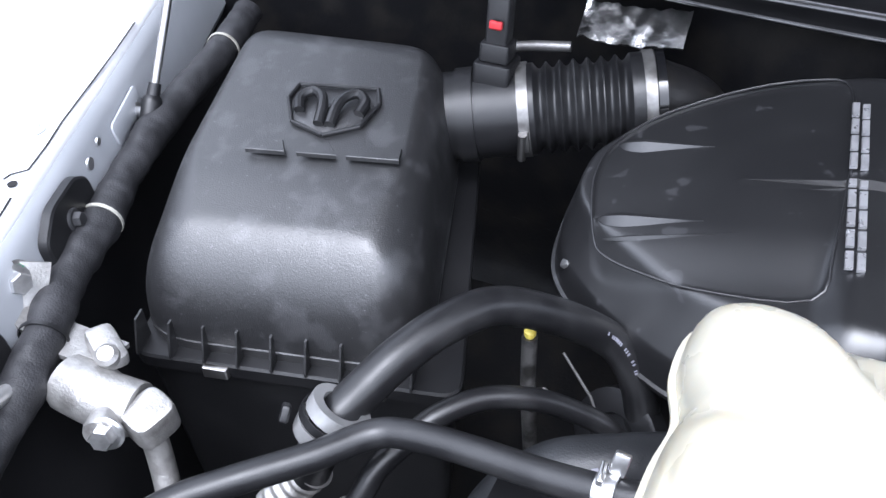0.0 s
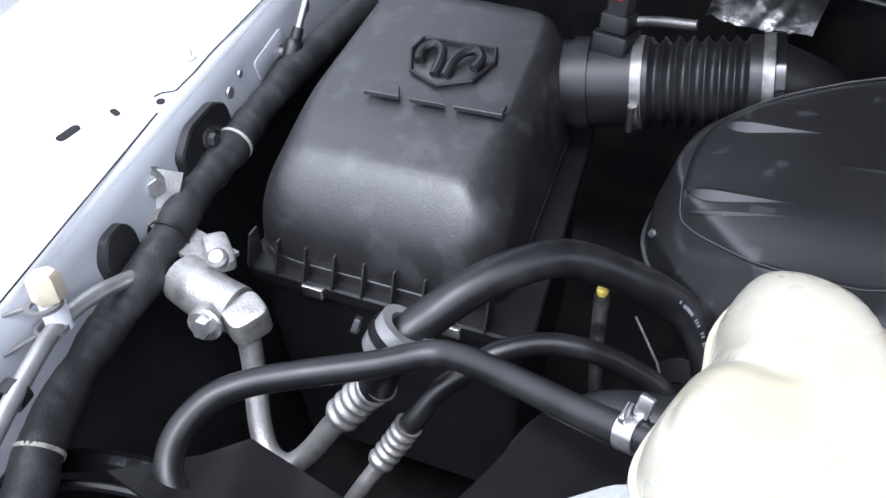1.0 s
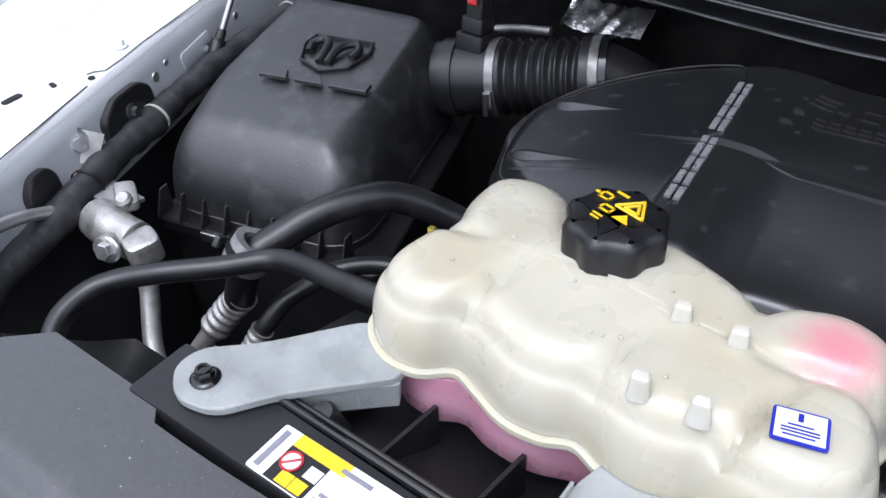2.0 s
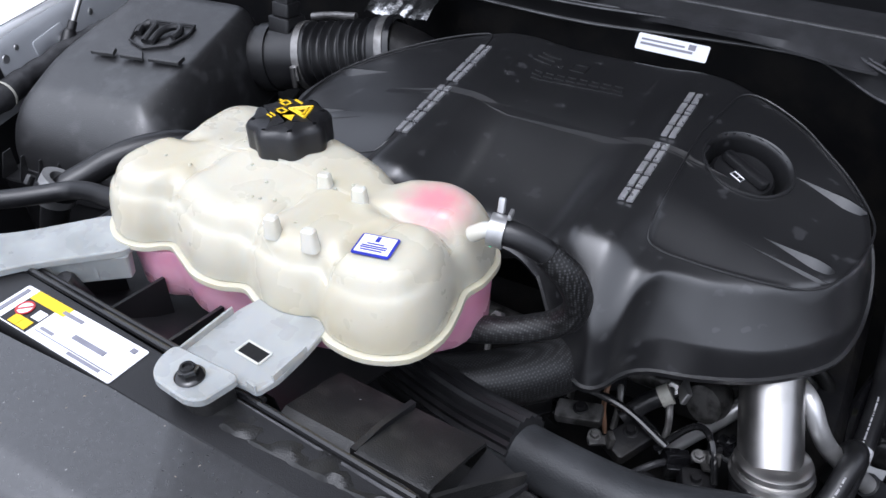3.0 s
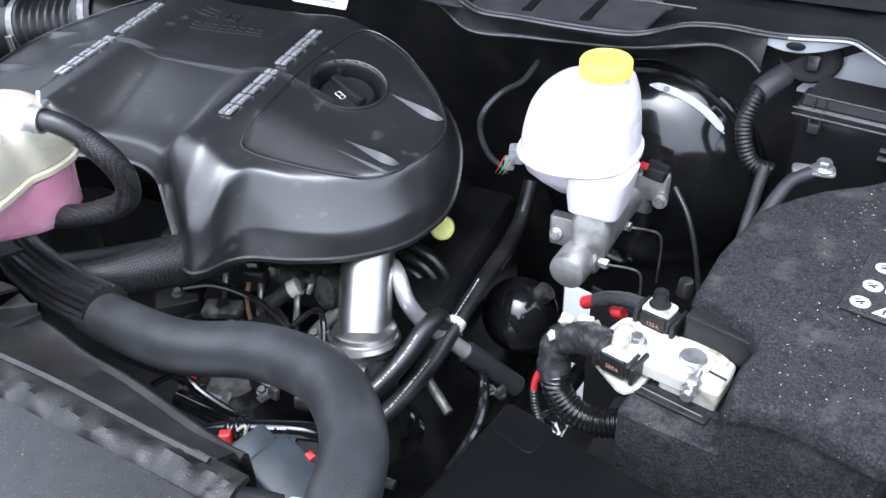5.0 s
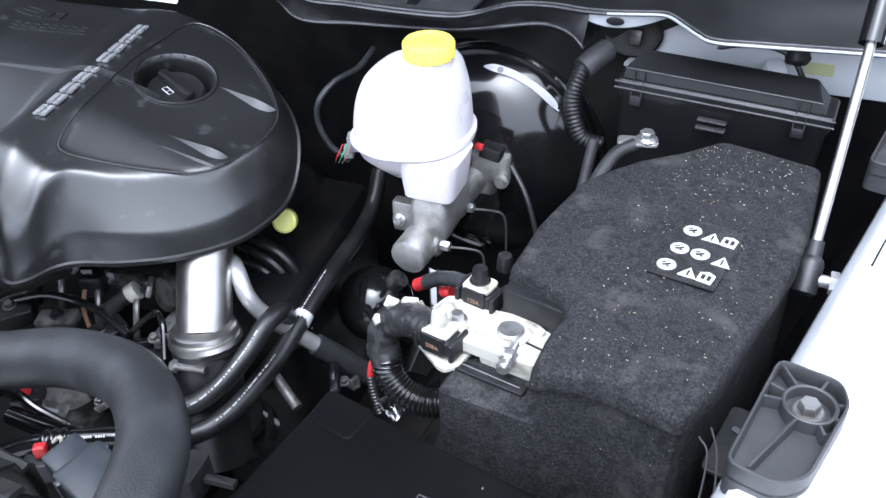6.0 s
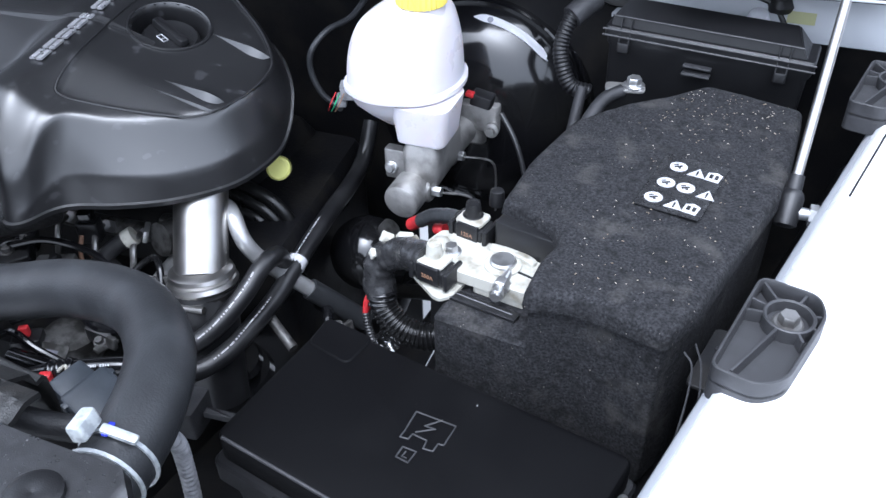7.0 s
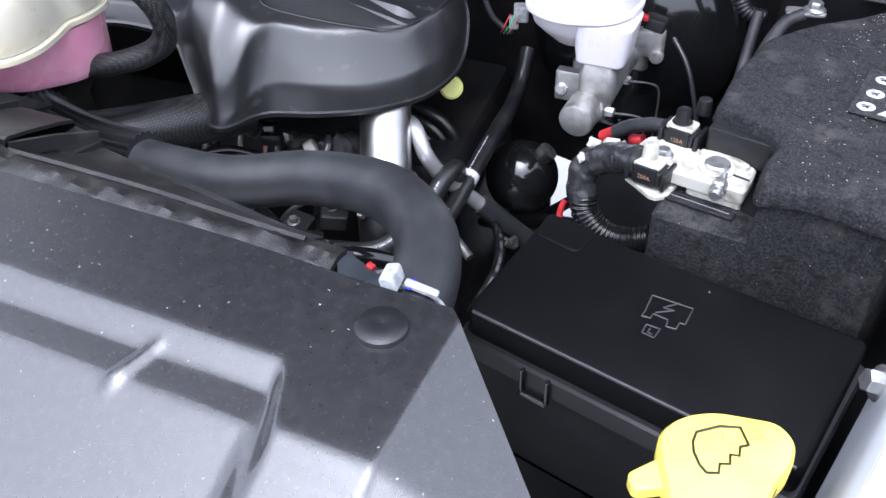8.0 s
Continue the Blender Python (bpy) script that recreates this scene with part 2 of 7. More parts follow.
def spline(pts, n=8):
    pts = [Vector(p) for p in pts]
    out = []
    for i in range(len(pts) - 1):
        a = pts[i - 1] if i else pts[0] * 2 - pts[1]
        b, c = pts[i], pts[i + 1]
        d = pts[i + 2] if i + 2 < len(pts) else c * 2 - b
        for k in range(n):
            t = k / n
            out.append(0.5 * (2 * b + (c - a) * t + (2 * a - 5 * b + 4 * c - d) * t * t + (3 * b - a - 3 * c + d) * t ** 3))
    out.append(pts[-1])
    return out


def sweep(line, radius, seg=14, cap=True):
    """A tube along a line of places; radius: a number or a function of the length along it."""
    bm = bmesh.new()
    rings, s, up = [], 0.0, None
    for i, p in enumerate(line):
        d = (line[min(i + 1, len(line) - 1)] - line[max(i - 1, 0)]).normalized()
        if i:
            s += (p - line[i - 1]).length
        if up is None:
            up = d.orthogonal().normalized()
        up = (up - d * up.dot(d)).normalized()
        side = d.cross(up)
        r = radius(s) if callable(radius) else radius
        rings.append([bm.verts.new(p + r * (math.cos(a) * up + math.sin(a) * side)) for a in [2 * math.pi * k / seg for k in range(seg)]])
    for a, b in zip(rings, rings[1:]):
        for k in range(seg):
            bm.faces.new((a[k], a[(k + 1) % seg], b[(k + 1) % seg], b[k]))
    if cap:
        bm.faces.new(rings[0][::-1])
        bm.faces.new(rings[-1])
    return bm


def tube(pts, radius, seg=14, n=8, cap=True):
    return sweep(spline(pts, n), radius, seg, cap)


def ribbed(pts, r, depth, pitch, seg=16, fine=60):
    line = spline(pts, fine)
    return sweep(line, lambda s: r - depth * (0.5 + 0.5 * math.cos(2 * math.pi * s / pitch)), seg)


def fluted(pts, r, count, depth, n=10):
    """A tube with ridges that run along it."""
    line = spline(pts, n)
    seg = count * 4
    bm = bmesh.new()
    rings, up = [], None
    for i, p in enumerate(line):
        d = (line[min(i + 1, len(line) - 1)] - line[max(i - 1, 0)]).normalized()
        up = d.orthogonal().normalized() if up is None else (up - d * up.dot(d)).normalized()
        side = d.cross(up)
        row = []
        for k in range(seg):
            a = 2 * math.pi * k / seg
            q = r - depth * (0.5 - 0.5 * math.cos(count * a))
            row.append(bm.verts.new(p + q * (math.cos(a) * up + math.sin(a) * side)))
        rings.append(row)
    for a, b in zip(rings, rings[1:]):
        for k in range(seg):
            bm.faces.new((a[k], a[(k + 1) % seg], b[(k + 1) % seg], b[k]))
    bm.faces.new(rings[0][::-1])
    bm.faces.new(rings[-1])
    return bm


def lathe(profile, m=Matrix(), seg=28):
    """Turns (radius, height) pairs about the z axis of the pose m."""
    bm = bmesh.new()
    rings = [[bm.verts.new((r * math.cos(2 * math.pi * k / seg), r * math.sin(2 * math.pi * k / seg), z)) for k in range(seg)] for r, z in profile]
    for a, b in zip(rings, rings[1:]):
        for k in range(seg):
            bm.faces.new((a[k], a[(k + 1) % seg], b[(k + 1) % seg], b[k]))
    bm.faces.new(rings[0][::-1])
    bm.faces.new(rings[-1])
    return moved(bm, m)


def rnd(poly, r, n=5):
    """Rounds the corners of a plan outline."""
    out, k = [], len(poly)
    for i in range(k):
        a, b, c = Vector(poly[i - 1]), Vector(poly[i]), Vector(poly[(i + 1) % k])
        u, v = (a - b), (c - b)
        t = min(r, u.length * 0.48, v.length * 0.48)
        p, q = b + u.normalized() * t, b + v.normalized() * t
        for j in range(n + 1):
            s = j / n
            w = (1 - s) ** 2 * p + 2 * s * (1 - s) * b + s * s * q
            out.append((w.x, w.y))
    return out


def ccw(poly):
    return poly if sum(a[0] * b[1] - b[0] * a[1] for a, b in zip(poly, poly[1:] + poly[:1])) > 0 else poly[::-1]


def inset(poly, d):
    out, k = [], len(poly)
    for i in range(k):
        a, c = Vector(poly[i - 1]), Vector(poly[(i + 1) % k])
        t = (c - a).normalized()
        out.append((poly[i][0] - t.y * d, poly[i][1] + t.x * d))
    return out


def loft(poly, layers, zf=None, m=None):
    """A solid over a plan outline, from (inset, height) layers; zf adds a height to each place."""
    poly = ccw(poly)
    bm = bmesh.new()
    rings = []
    for d, z in layers:
        rings.append([bm.verts.new((x, y, z + (zf(x, y) if zf else 0))) for x, y in inset(poly, d)])
    k = len(poly)
    for a, b in zip(rings, rings[1:]):
        for i in range(k):
            bm.faces.new((a[i], a[(i + 1) % k], b[(i + 1) % k], b[i]))
    bm.faces.new(rings[0][::-1])
    bm.faces.new(rings[-1])
    return moved(bm, m) if m else bm


def rect(x0, y0, x1, y1):
    return [(x0, y0), (x1, y0), (x1, y1), (x0, y1)]


def block(sx, sy, sz, m, r=0.004, b=0.0015):
    """A box with rounded corners and softened edges, its base at the pose m."""
    p = rnd(rect(-sx / 2, -sy / 2, sx / 2, sy / 2), r, 3)
    b = min(b, sz * 0.3)
    return loft(p, [(b, 0), (0, b), (0, sz - b), (b * 0.3, sz - b * 0.3), (b, sz)], m=m)


def dense(poly, step):
    out = []
    for a, b in zip(poly, poly[1:] + poly[:1]):
        n = max(1, int(math.hypot(b[0] - a[0], b[1] - a[1]) / step))
        out += [(a[0] + (b[0] - a[0]) * i / n, a[1] + (b[1] - a[1]) * i / n) for i in range(n)]
    return out


def dome(poly, spine, rings, zfun, skirt=()):
    """A closed cap: rings run from the outline in to a spine (two plan places); zfun(x, y, d, s) gives the height d metres in from the outline. skirt: (inset, height) rings under it."""
    poly = ccw(poly)
    a, b = Vector(spine[0]), Vector(spine[1])
    bm, rows = bmesh.new(), []
    for d, z in skirt:
        rows.append([bm.verts.new((x, y, z(x, y) if callable(z) else z)) for x, y in inset(poly, d)])
    ends = []
    for x, y in poly:
        p = Vector((x, y))
        t = max(0, min(1, (p - a).dot(b - a) / (b - a).length_squared))
        ends.append(a + (b - a) * t)
    for k in range(rings):
        s = (k / (rings - 1)) ** 1.5 * 0.97
        row = []
        for (x, y), e in zip(poly, ends):
            p = Vector((x, y))
            q = p.lerp(e, s)
            row.append(bm.verts.new((q.x, q.y, zfun(q.x, q.y, (q - p).length, s))))
        rows.append(row)
    n = len(poly)
    for r0, r1 in zip(rows, rows[1:]):
        for i in range(n):
            bm.faces.new((r0[i], r0[(i + 1) % n], r1[(i + 1) % n], r1[i]))
    bm.faces.new(rows[0][::-1])
    bm.faces.new(rows[-1])
    return bm


def hexagon(r, h, m):
    p = [(r * math.cos(math.pi / 3 * k), r * math.sin(math.pi / 3 * k)) for k in range(6)]
    return loft(p, [(0, 0), (0, h * 0.85), (r * 0.12, h)], m=m)


def bolt(at, axis, r, parent, material=None, name="bolt", label="", washer=True):
    """A hex bolt with its flange, as one part."""
    m = axes(at, axis)
    bms = [hexagon(r, r * 1.1, m @ Matrix.Translation((0, 0, r * 0.2)))]
    if washer:
        bms.append(lathe([(r * 1.5, 0), (r * 1.5, r * 0.2), (r * 1.3, r * 0.35)], m, 18))
    return part(name, join(*bms), material or ZINC, parent, label)


def ring(at, axis, r, w, thick, seg=28):
    """A band round an axis."""
    m = axes(at, axis)
    bm = bmesh.new()
    rows = [[bm.verts.new((a * math.cos(2 * math.pi * k / seg), a * math.sin(2 * math.pi * k / seg), z)) for k in range(seg)] for a, z in ((r, -w / 2), (r + thick, -w / 2), (r + thick, w / 2), (r, w / 2))]
    for i in range(4):
        a, b = rows[i], rows[(i + 1) % 4]
        for k in range(seg):
            bm.faces.new((a[k], a[(k + 1) % seg], b[(k + 1) % seg], b[k]))
    return moved(bm, m)


def crumpled(bm, depth, scale, seed=0):
    """Pushes a mesh's corners about along their normals, as in wrapped tape or cloth."""
    bm.normal_update()
    for v in bm.verts:
        v.co += v.normal * depth * (noise.noise(v.co * scale + Vector((seed, 0, 0))) + 0.5 * noise.noise(v.co * scale * 2.3))
    return bm


def line_dir(pts, i):
    return (Vector(pts[min(i + 1, len(pts) - 1)]) - Vector(pts[max(i - 1, 0)])).normalized()


def bars(name, rows, m, material, parent, h=0.0006):
    """Plain bars that stand for small print: (x, y, width, height) in the plane of the pose m."""
    for x, y, w, hh in rows:
        part(name, loft(rect(x, y, x + w, y + hh), [(0, 0), (0, h)], m=m), material, parent, flat=True)


def print_line(pts, r, s0, s1, face, size=0.0011, seed=1):
    """Small print along a hose as plain bars: from s0 to s1 metres along it, on the side that looks along face."""
    rp = random.Random(seed)
    line = spline(pts, 24)
    bm, s, nxt = bmesh.new(), 0.0, s0
    for a, b in zip(line, line[1:]):
        ln = (b - a).length
        while s + ln > nxt and nxt < s1:
            d = (b - a).normalized()
            u = Vector(face)
            u = (u - d * u.dot(d)).normalized()
            q = a + d * (nxt - s) + u * (r - 0.0001)
            w = size * rp.uniform(0.7, 1.3)
            v = d.cross(u)
            m = Matrix((d, v, u)).transposed().to_4x4()
            m.translation = q
            lo = [bm.verts.new(m @ Vector((x, y, z))) for z in (0, 0.0004) for x, y in ((0, -size * 0.85), (w, -size * 0.85), (w, size * 0.85), (0, size * 0.85))]
            for f in ((0, 1, 5, 4), (1, 2, 6, 5), (2, 3, 7, 6), (3, 0, 4, 7), (4, 5, 6, 7), (3, 2, 1, 0)):
                bm.faces.new([lo[k] for k in f])
            nxt += w + size * (0.55 if rp.random() < 0.82 else 2.6)
        s += ln
    return bm


def strip(pts, width, thick, up=(0, 0, 1)):
    """A flat band along places, thick and wide."""
    line = [Vector(p) for p in pts]
    bm, rows = bmesh.new(), []
    for i, p in enumerate(line):
        d = line_dir(line, i)
        side = d.cross(Vector(up)).normalized()
        u = side.cross(d)
        rows.append([bm.verts.new(p + side * a * width / 2 + u * b * thick / 2) for a, b in ((-1, -1), (1, -1), (1, 1), (-1, 1))])
    for a, b in zip(rows, rows[1:]):
        for k in range(4):
            bm.faces.new((a[k], a[(k + 1) % 4], b[(k + 1) % 4], b[k]))
    bm.faces.new(rows[0][::-1])
    bm.faces.new(rows[-1])
    return bm


def sheet(grid, thick, down=(0, 0, -1)):
    """A bent plate with thickness from rows of places."""
    bm = bmesh.new()
    off = Vector(down) * thick
    top = [[bm.verts.new(p) for p in row] for row in grid]
    low = [[bm.verts.new(Vector(p) + off) for p in row] for row in grid]
    nr, nc = len(grid), len(grid[0])
    for i in range(nr - 1):
        for j in range(nc - 1):
            bm.faces.new((top[i][j], top[i][j + 1], top[i + 1][j + 1], top[i + 1][j]))
            bm.faces.new((low[i][j], low[i + 1][j], low[i + 1][j + 1], low[i][j + 1]))
    for i in range(nr - 1):
        for j in (0, nc - 1):
            bm.faces.new((top[i][j], top[i + 1][j], low[i + 1][j], low[i][j]))
    for j in range(nc - 1):
        for i in (0, nr - 1):
            bm.faces.new((top[i][j], top[i][j + 1], low[i][j + 1], low[i][j]))
    return bm


def sstep(a, b, x):
    t = max(0.0, min(1.0, (x - a) / (b - a)))
    return t * t * (3 - 2 * t)


# ---- setting ----
g = 400.0
solo("ground", loft(rect(-g, -g, g, g), [(0, -0.3), (0, 0)]), GROUND, "pale grey concrete yard under and around the truck", "ground", kind="structure", flat=True)

# plain walls added out of view, which keep the low sky off the sides of the truck
for name, x0, y0, x1, y1 in (("sky_block_wall_1", -4.3, -6.0, -4.0, 6.0), ("sky_block_wall_2", 5.0, -6.0, 5.3, 6.0), ("sky_block_wall_3", -4.0, 5.7, 4.0, 6.0)):
    solo(name, loft(rect(x0, y0, x1, y1), [(0, 0), (0, 6.5 if y0 > 5 else 2.4)]), SKYBLOCK, "unseen dark wall added to cut low sky light", "wall", kind="structure", flat=True)


def edge_l(y):
    return -0.650 - 0.342 * (y + 0.359)


def edge_r(y):
    return 0.772 + 0.262 * (y + 0.254)


YS = [-0.95 + 0.05 * i for i in range(33)]


def fender(name, edge, sgn, label):
    f = thing(name, (edge(0), 0, 1.08), label, "fender", "front fenders of the truck")
    prof = [(0.000, -0.010), (0.0015, -0.004), (0.006, 0.0), (0.03, 0.001), (0.108, 0.002), (0.114, 0.006), (0.120, 0.012), (0.16, 0.017), (0.24, 0.012), (0.30, -0.01), (0.34, -0.06), (0.36, -0.14), (0.365, -0.45)]
    grid = [[(edge(y) + sgn * o, y, 1.088 + z - (0.03 * ((-0.45 - y) / 0.5) ** 2 if y < -0.45 else 0)) for o, z in prof] for y in YS]
    part("top_panel", sheet(grid, 0.002), PAINT, f, "white painted top of the fender")
    rail = [(0.0, 1.079), (-0.005, 1.074), (-0.008, 1.064), (-0.014, 1.03), (-0.020, 1.0), (-0.012, 0.985), (-0.012, 0.94)]
    part("rail", sheet([[(edge(y) + sgn * o, y, z - (0.03 * ((-0.45 - y) / 0.5) ** 2 if y < -0.45 else 0)) for o, z in rail] for y in YS], 0.003, (sgn, 0, 0)), PAINT_DIM, f, "inner rail in white paint toned down for shade")
    return f


fender_left = fender("fender", edge_l, -1, "white painted fender with a toned-down inner rail and bolts")
fender_right = fender("fender", edge_r, 1, "white painted fender beside the battery")

# seams, slots and bolts of the fender tops
def seam(f, pts, w=0.0016):
    part("seam", strip(pts, w, 0.0006), DARK, f, "narrow dark gap between panels")


seam(fender_left, [(edge_l(y) - 0.0085 - 0.045 * (y + 0.145), y, 1.0890) for y in (-0.42, -0.3, -0.145)])
seam(fender_left, [(-0.7533, -0.130, 1.0896), (-0.7525, -0.1227, 1.0896), (-0.7435, -0.1128, 1.0896), (-0.7524, -0.0813, 1.0896), (-0.7643, -0.0487, 1.0896), (-0.798, 0.0642, 1.0892), (edge_l(0.12) - 0.003, 0.12, 1.0886)])
seam(fender_right, [(edge_r(y) + 0.012, y, 1.0896) for y in (0.02, 0.3)])
slot = rnd(rect(-0.0118, -0.0048, 0.0118, 0.0048), 0.0048)
part("slot", loft(slot, [(0, 0), (0, 0.001)], m=pose(-0.7733, -0.208, 1.0899, 0, 0, 95)), DARK, fender_left)
part("slot", loft(rnd(rect(-0.006, -0.003, 0.006, 0.003), 0.003), [(0, 0), (0, 0.001)], m=pose(-0.7635, -0.1655, 1.0897, 0, 0, 170)), DARK, fender_left)
part("slot", lathe([(0.004, 0), (0.004, 0.001)], pose(-0.742, -0.132, 1.0893), 16), DARK, fender_left)
part("slot", lathe([(0.007, 0), (0.007, 0.001)], pose(0.763, -0.373, 1.0893), 20), DARK, fender_right)
bolt((-0.778, -0.067, 1.09), (0, 0, 1), 0.006, fender_left, PAINT, label="white painted bolt")
for y, z, r in ((-0.058, 1.058, 0.006), (-0.035, 1.064, 0.004), (-0.25, 1.02, 0.004), (0.12, 1.05, 0.005)):
    part("grommet", lathe([(r, -0.001), (r, 0.001), (r * 0.6, 0.0015)], axes((edge_l(y) + 0.0145, y, z), (1, 0.34, 0)), 16), ZINC, fender_left)
# black brackets on the rail
for y0, z0, w in ((-0.117, 1.048, 0.088), (-0.259, 1.040, 0.045)):
    b = thing("rail_bracket", (edge_l(y0) + 0.015, y0, z0), "black plastic cable bracket bolted to the rail", "bracket", "rail brackets")
    m = axes((edge_l(y0) + 0.014, y0, z0), (1, 0.34, 0.1), (0, 1, 0))
    part("plate", loft(rnd([(-w / 2, -0.022), (w / 2, -0.022), (w / 2, 0.012), (w * 0.3, 0.024), (-w * 0.2, 0.024), (-w / 2, 0.008)], 0.008), [(0, -0.002), (0, 0.0055), (0.002, 0.007)], m=m), PLASTIC, b)
    if w > 0.06:
        bolt(m @ Vector((0, 0, 0.007)), (1, 0.34, 0.1), 0.0065, b, STOPGREY)

# walls below the rails
for name, edge, sgn in (("wall_inner_wing_1", edge_l, 1), ("wall_inner_wing_2", edge_r, -1)):
    grid = [[(edge(y) + sgn * o, y, z) for o, z in ((0.012, 0.985), (0.02, 0.94), (0.05, 0.9), (0.06, 0.55), (0.05, 0.3))] for y in YS]
    # dark sheets added below the engine bay to block the bright ground
    solo(name, sheet(grid, 0.004, (-sgn, 0, 0)), PLASTIC, "black plastic wheel arch liner below the fender", "wheel arch liner", kind="structure")
for name, x0, x1, y0, y1 in (("added_floor_1", -0.85, 0.340, -0.60, 0.36), ("added_floor_2", 0.430, 0.85, -0.60, 0.36), ("added_floor_3", 0.344, 0.426, -0.60, 0.258)):
    solo(name, sheet([[(x0 + (x1 - x0) * i / 8, y0 + (y1 - y0) * k / 8, 0.60 + 0.02 * noise.noise(Vector((i, k, 3)))) for k in range(9)] for i in range(9)], 0.005), DARK, "dark sheet added under the engine to block bright ground", "splash shield", kind="structure")
# firewall
def wall_y(x):
    return 0.36 + 0.03 * math.sin(x * 9)


fw = bmesh.new()
for x0, x1, zs in ((-0.95, 0.95, (1.14, 1.05, 0.95, 0.85, 0.715)), (-0.95, 0.354, (0.715, 0.5, 0.3)), (0.424, 0.95, (0.715, 0.5, 0.3))):
    n = max(2, int((x1 - x0) / 0.05))
    piece = sheet([[(x0 + (x1 - x0) * i / n, wall_y(x0 + (x1 - x0) * i / n), z) for z in zs] for i in range(n + 1)], 0.004, (0, 1, 0))
    fw = join(fw, piece)
solo("wall_firewall", fw, DARK, "black painted firewall behind the engine", "firewall", kind="structure")

for a, b, r in (((0.30, 0.300, 0.612), (0.45, 0.275, 0.66), 0.011), ((0.352, 0.18, 0.590), (0.33, 0.40, 0.60), 0.012), ((0.34, 0.335, 0.60), (0.44, 0.33, 0.70), 0.009), ((0.385, 0.20, 0.58), (0.41, 0.36, 0.60), 0.013)):
    solo("steering_link", tube([a, tuple((p + q) / 2 + 0.004 for p, q in zip(a, b)), b], r, 12), DARK, "dark steering rod low beside the engine", "steering rod", "steering rods")

# cowl: the lip and the shelf under the windscreen
UPPER = [(-0.80, 0.33, 1.148), (-0.55, 0.30, 1.148), (-0.30, 0.272, 1.148), (-0.093, 0.264, 1.148), (0.02, 0.276, 1.148), (0.106, 0.288, 1.148), (0.165, 0.291, 1.148), (0.212, 0.285, 1.148), (0.248, 0.257, 1.148), (0.283, 0.234, 1.148), (0.33, 0.234, 1.148), (0.38, 0.232, 1.148), (0.44, 0.235, 1.148), (0.466, 0.249, 1.148), (0.495, 0.284, 1.148), (0.533, 0.295, 1.148), (0.571, 0.291, 1.148), (0.60, 0.293, 1.148), (0.628, 0.300, 1.148), (0.652, 0.304, 1.148), (0.668, 0.289, 1.148), (0.688, 0.264, 1.148), (0.706, 0.250, 1.148), (0.746, 0.253, 1.148), (0.834, 0.264, 1.148), (0.90, 0.27, 1.148)]
LOWER = [(-0.80, 0.345, 1.124), (-0.55, 0.315, 1.124), (-0.30, 0.285, 1.124), (-0.093, 0.273, 1.124), (0.02, 0.288, 1.124), (0.106, 0.302, 1.124), (0.165, 0.306, 1.124), (0.19, 0.300, 1.124), (0.221, 0.275, 1.124), (0.256, 0.244, 1.124), (0.286, 0.235, 1.124), (0.33, 0.244, 1.124), (0.376, 0.250, 1.124), (0.439, 0.261, 1.124), (0.48, 0.281, 1.124), (0.519, 0.303, 1.124), (0.544, 0.299, 1.124), (0.562, 0.288, 1.122), (0.578, 0.270, 1.118)]
upper, lower = spline(UPPER, 6), spline(LOWER, 6)


def along(line_pts, x):
    """The point of a fore-and-aft line at a given place across the car."""
    for a, b in zip(line_pts, line_pts[1:]):
        if a.x <= x <= b.x:
            return a.lerp(b, (x - a.x) / max(1e-6, b.x - a.x))
    return line_pts[-1]


cowl = thing("cowl", (0, 0.4, 1.13), "black plastic cowl with a folded front lip", "cowl")
back = [(0.0, 0.0), (0.004, -0.001), (0.007, 0.0012), (0.010, -0.001), (0.022, -0.005), (0.05, -0.008), (0.10, -0.006), (0.2, 0.02), (0.3, 0.05)]
rows = []
for i in range(184):
    x = -0.80 + 1.377 * i / 183
    u, w = along(upper, x), along(lower, x)
    rows.append([(x, w.y + 0.05, w.z - 0.006), (x, w.y + 0.012, w.z - 0.003), (x, w.y + 0.002, w.z - 0.001), (x, w.y, w.z + 0.001), (x, w.y + 0.001, w.z + 0.003), (x, w.y * 0.5 + u.y * 0.5 + 0.002, 0.5 * w.z + 0.574), (x, u.y + 0.001, u.z - 0.003)] + [(x, u.y + a, u.z + b) for a, b in back])
part("shelf", sheet(rows, 0.002, (0, 0.3, -1)), COWLP, cowl)
part("shelf", sheet([[(p.x, p.y + a, p.z + b) for a, b in back] for p in upper if p.x > 0.57], 0.002, (0, 0.3, -1)), COWLP, cowl)
part("edge_strip", sweep([p + Vector((0, -0.0005, 0.0006)) for p in upper if p.x < 0.60], 0.0013, 8), EDGE, cowl)
part("edge_strip", sweep([p + Vector((0, -0.0005, 0.0006)) for p in upper if p.x > 0.595], 0.0014, 8), PAINT_DIM, cowl, "pale painted edge of the cowl")
part("edge_strip", sweep([p + Vector((0, 0.007, 0.0014)) for p in upper], 0.0010, 8), EDGE, cowl)
part("edge_strip", sweep([p + Vector((0, -0.0006, 0.001)) for p in lower], 0.0011, 8), EDGE, cowl)
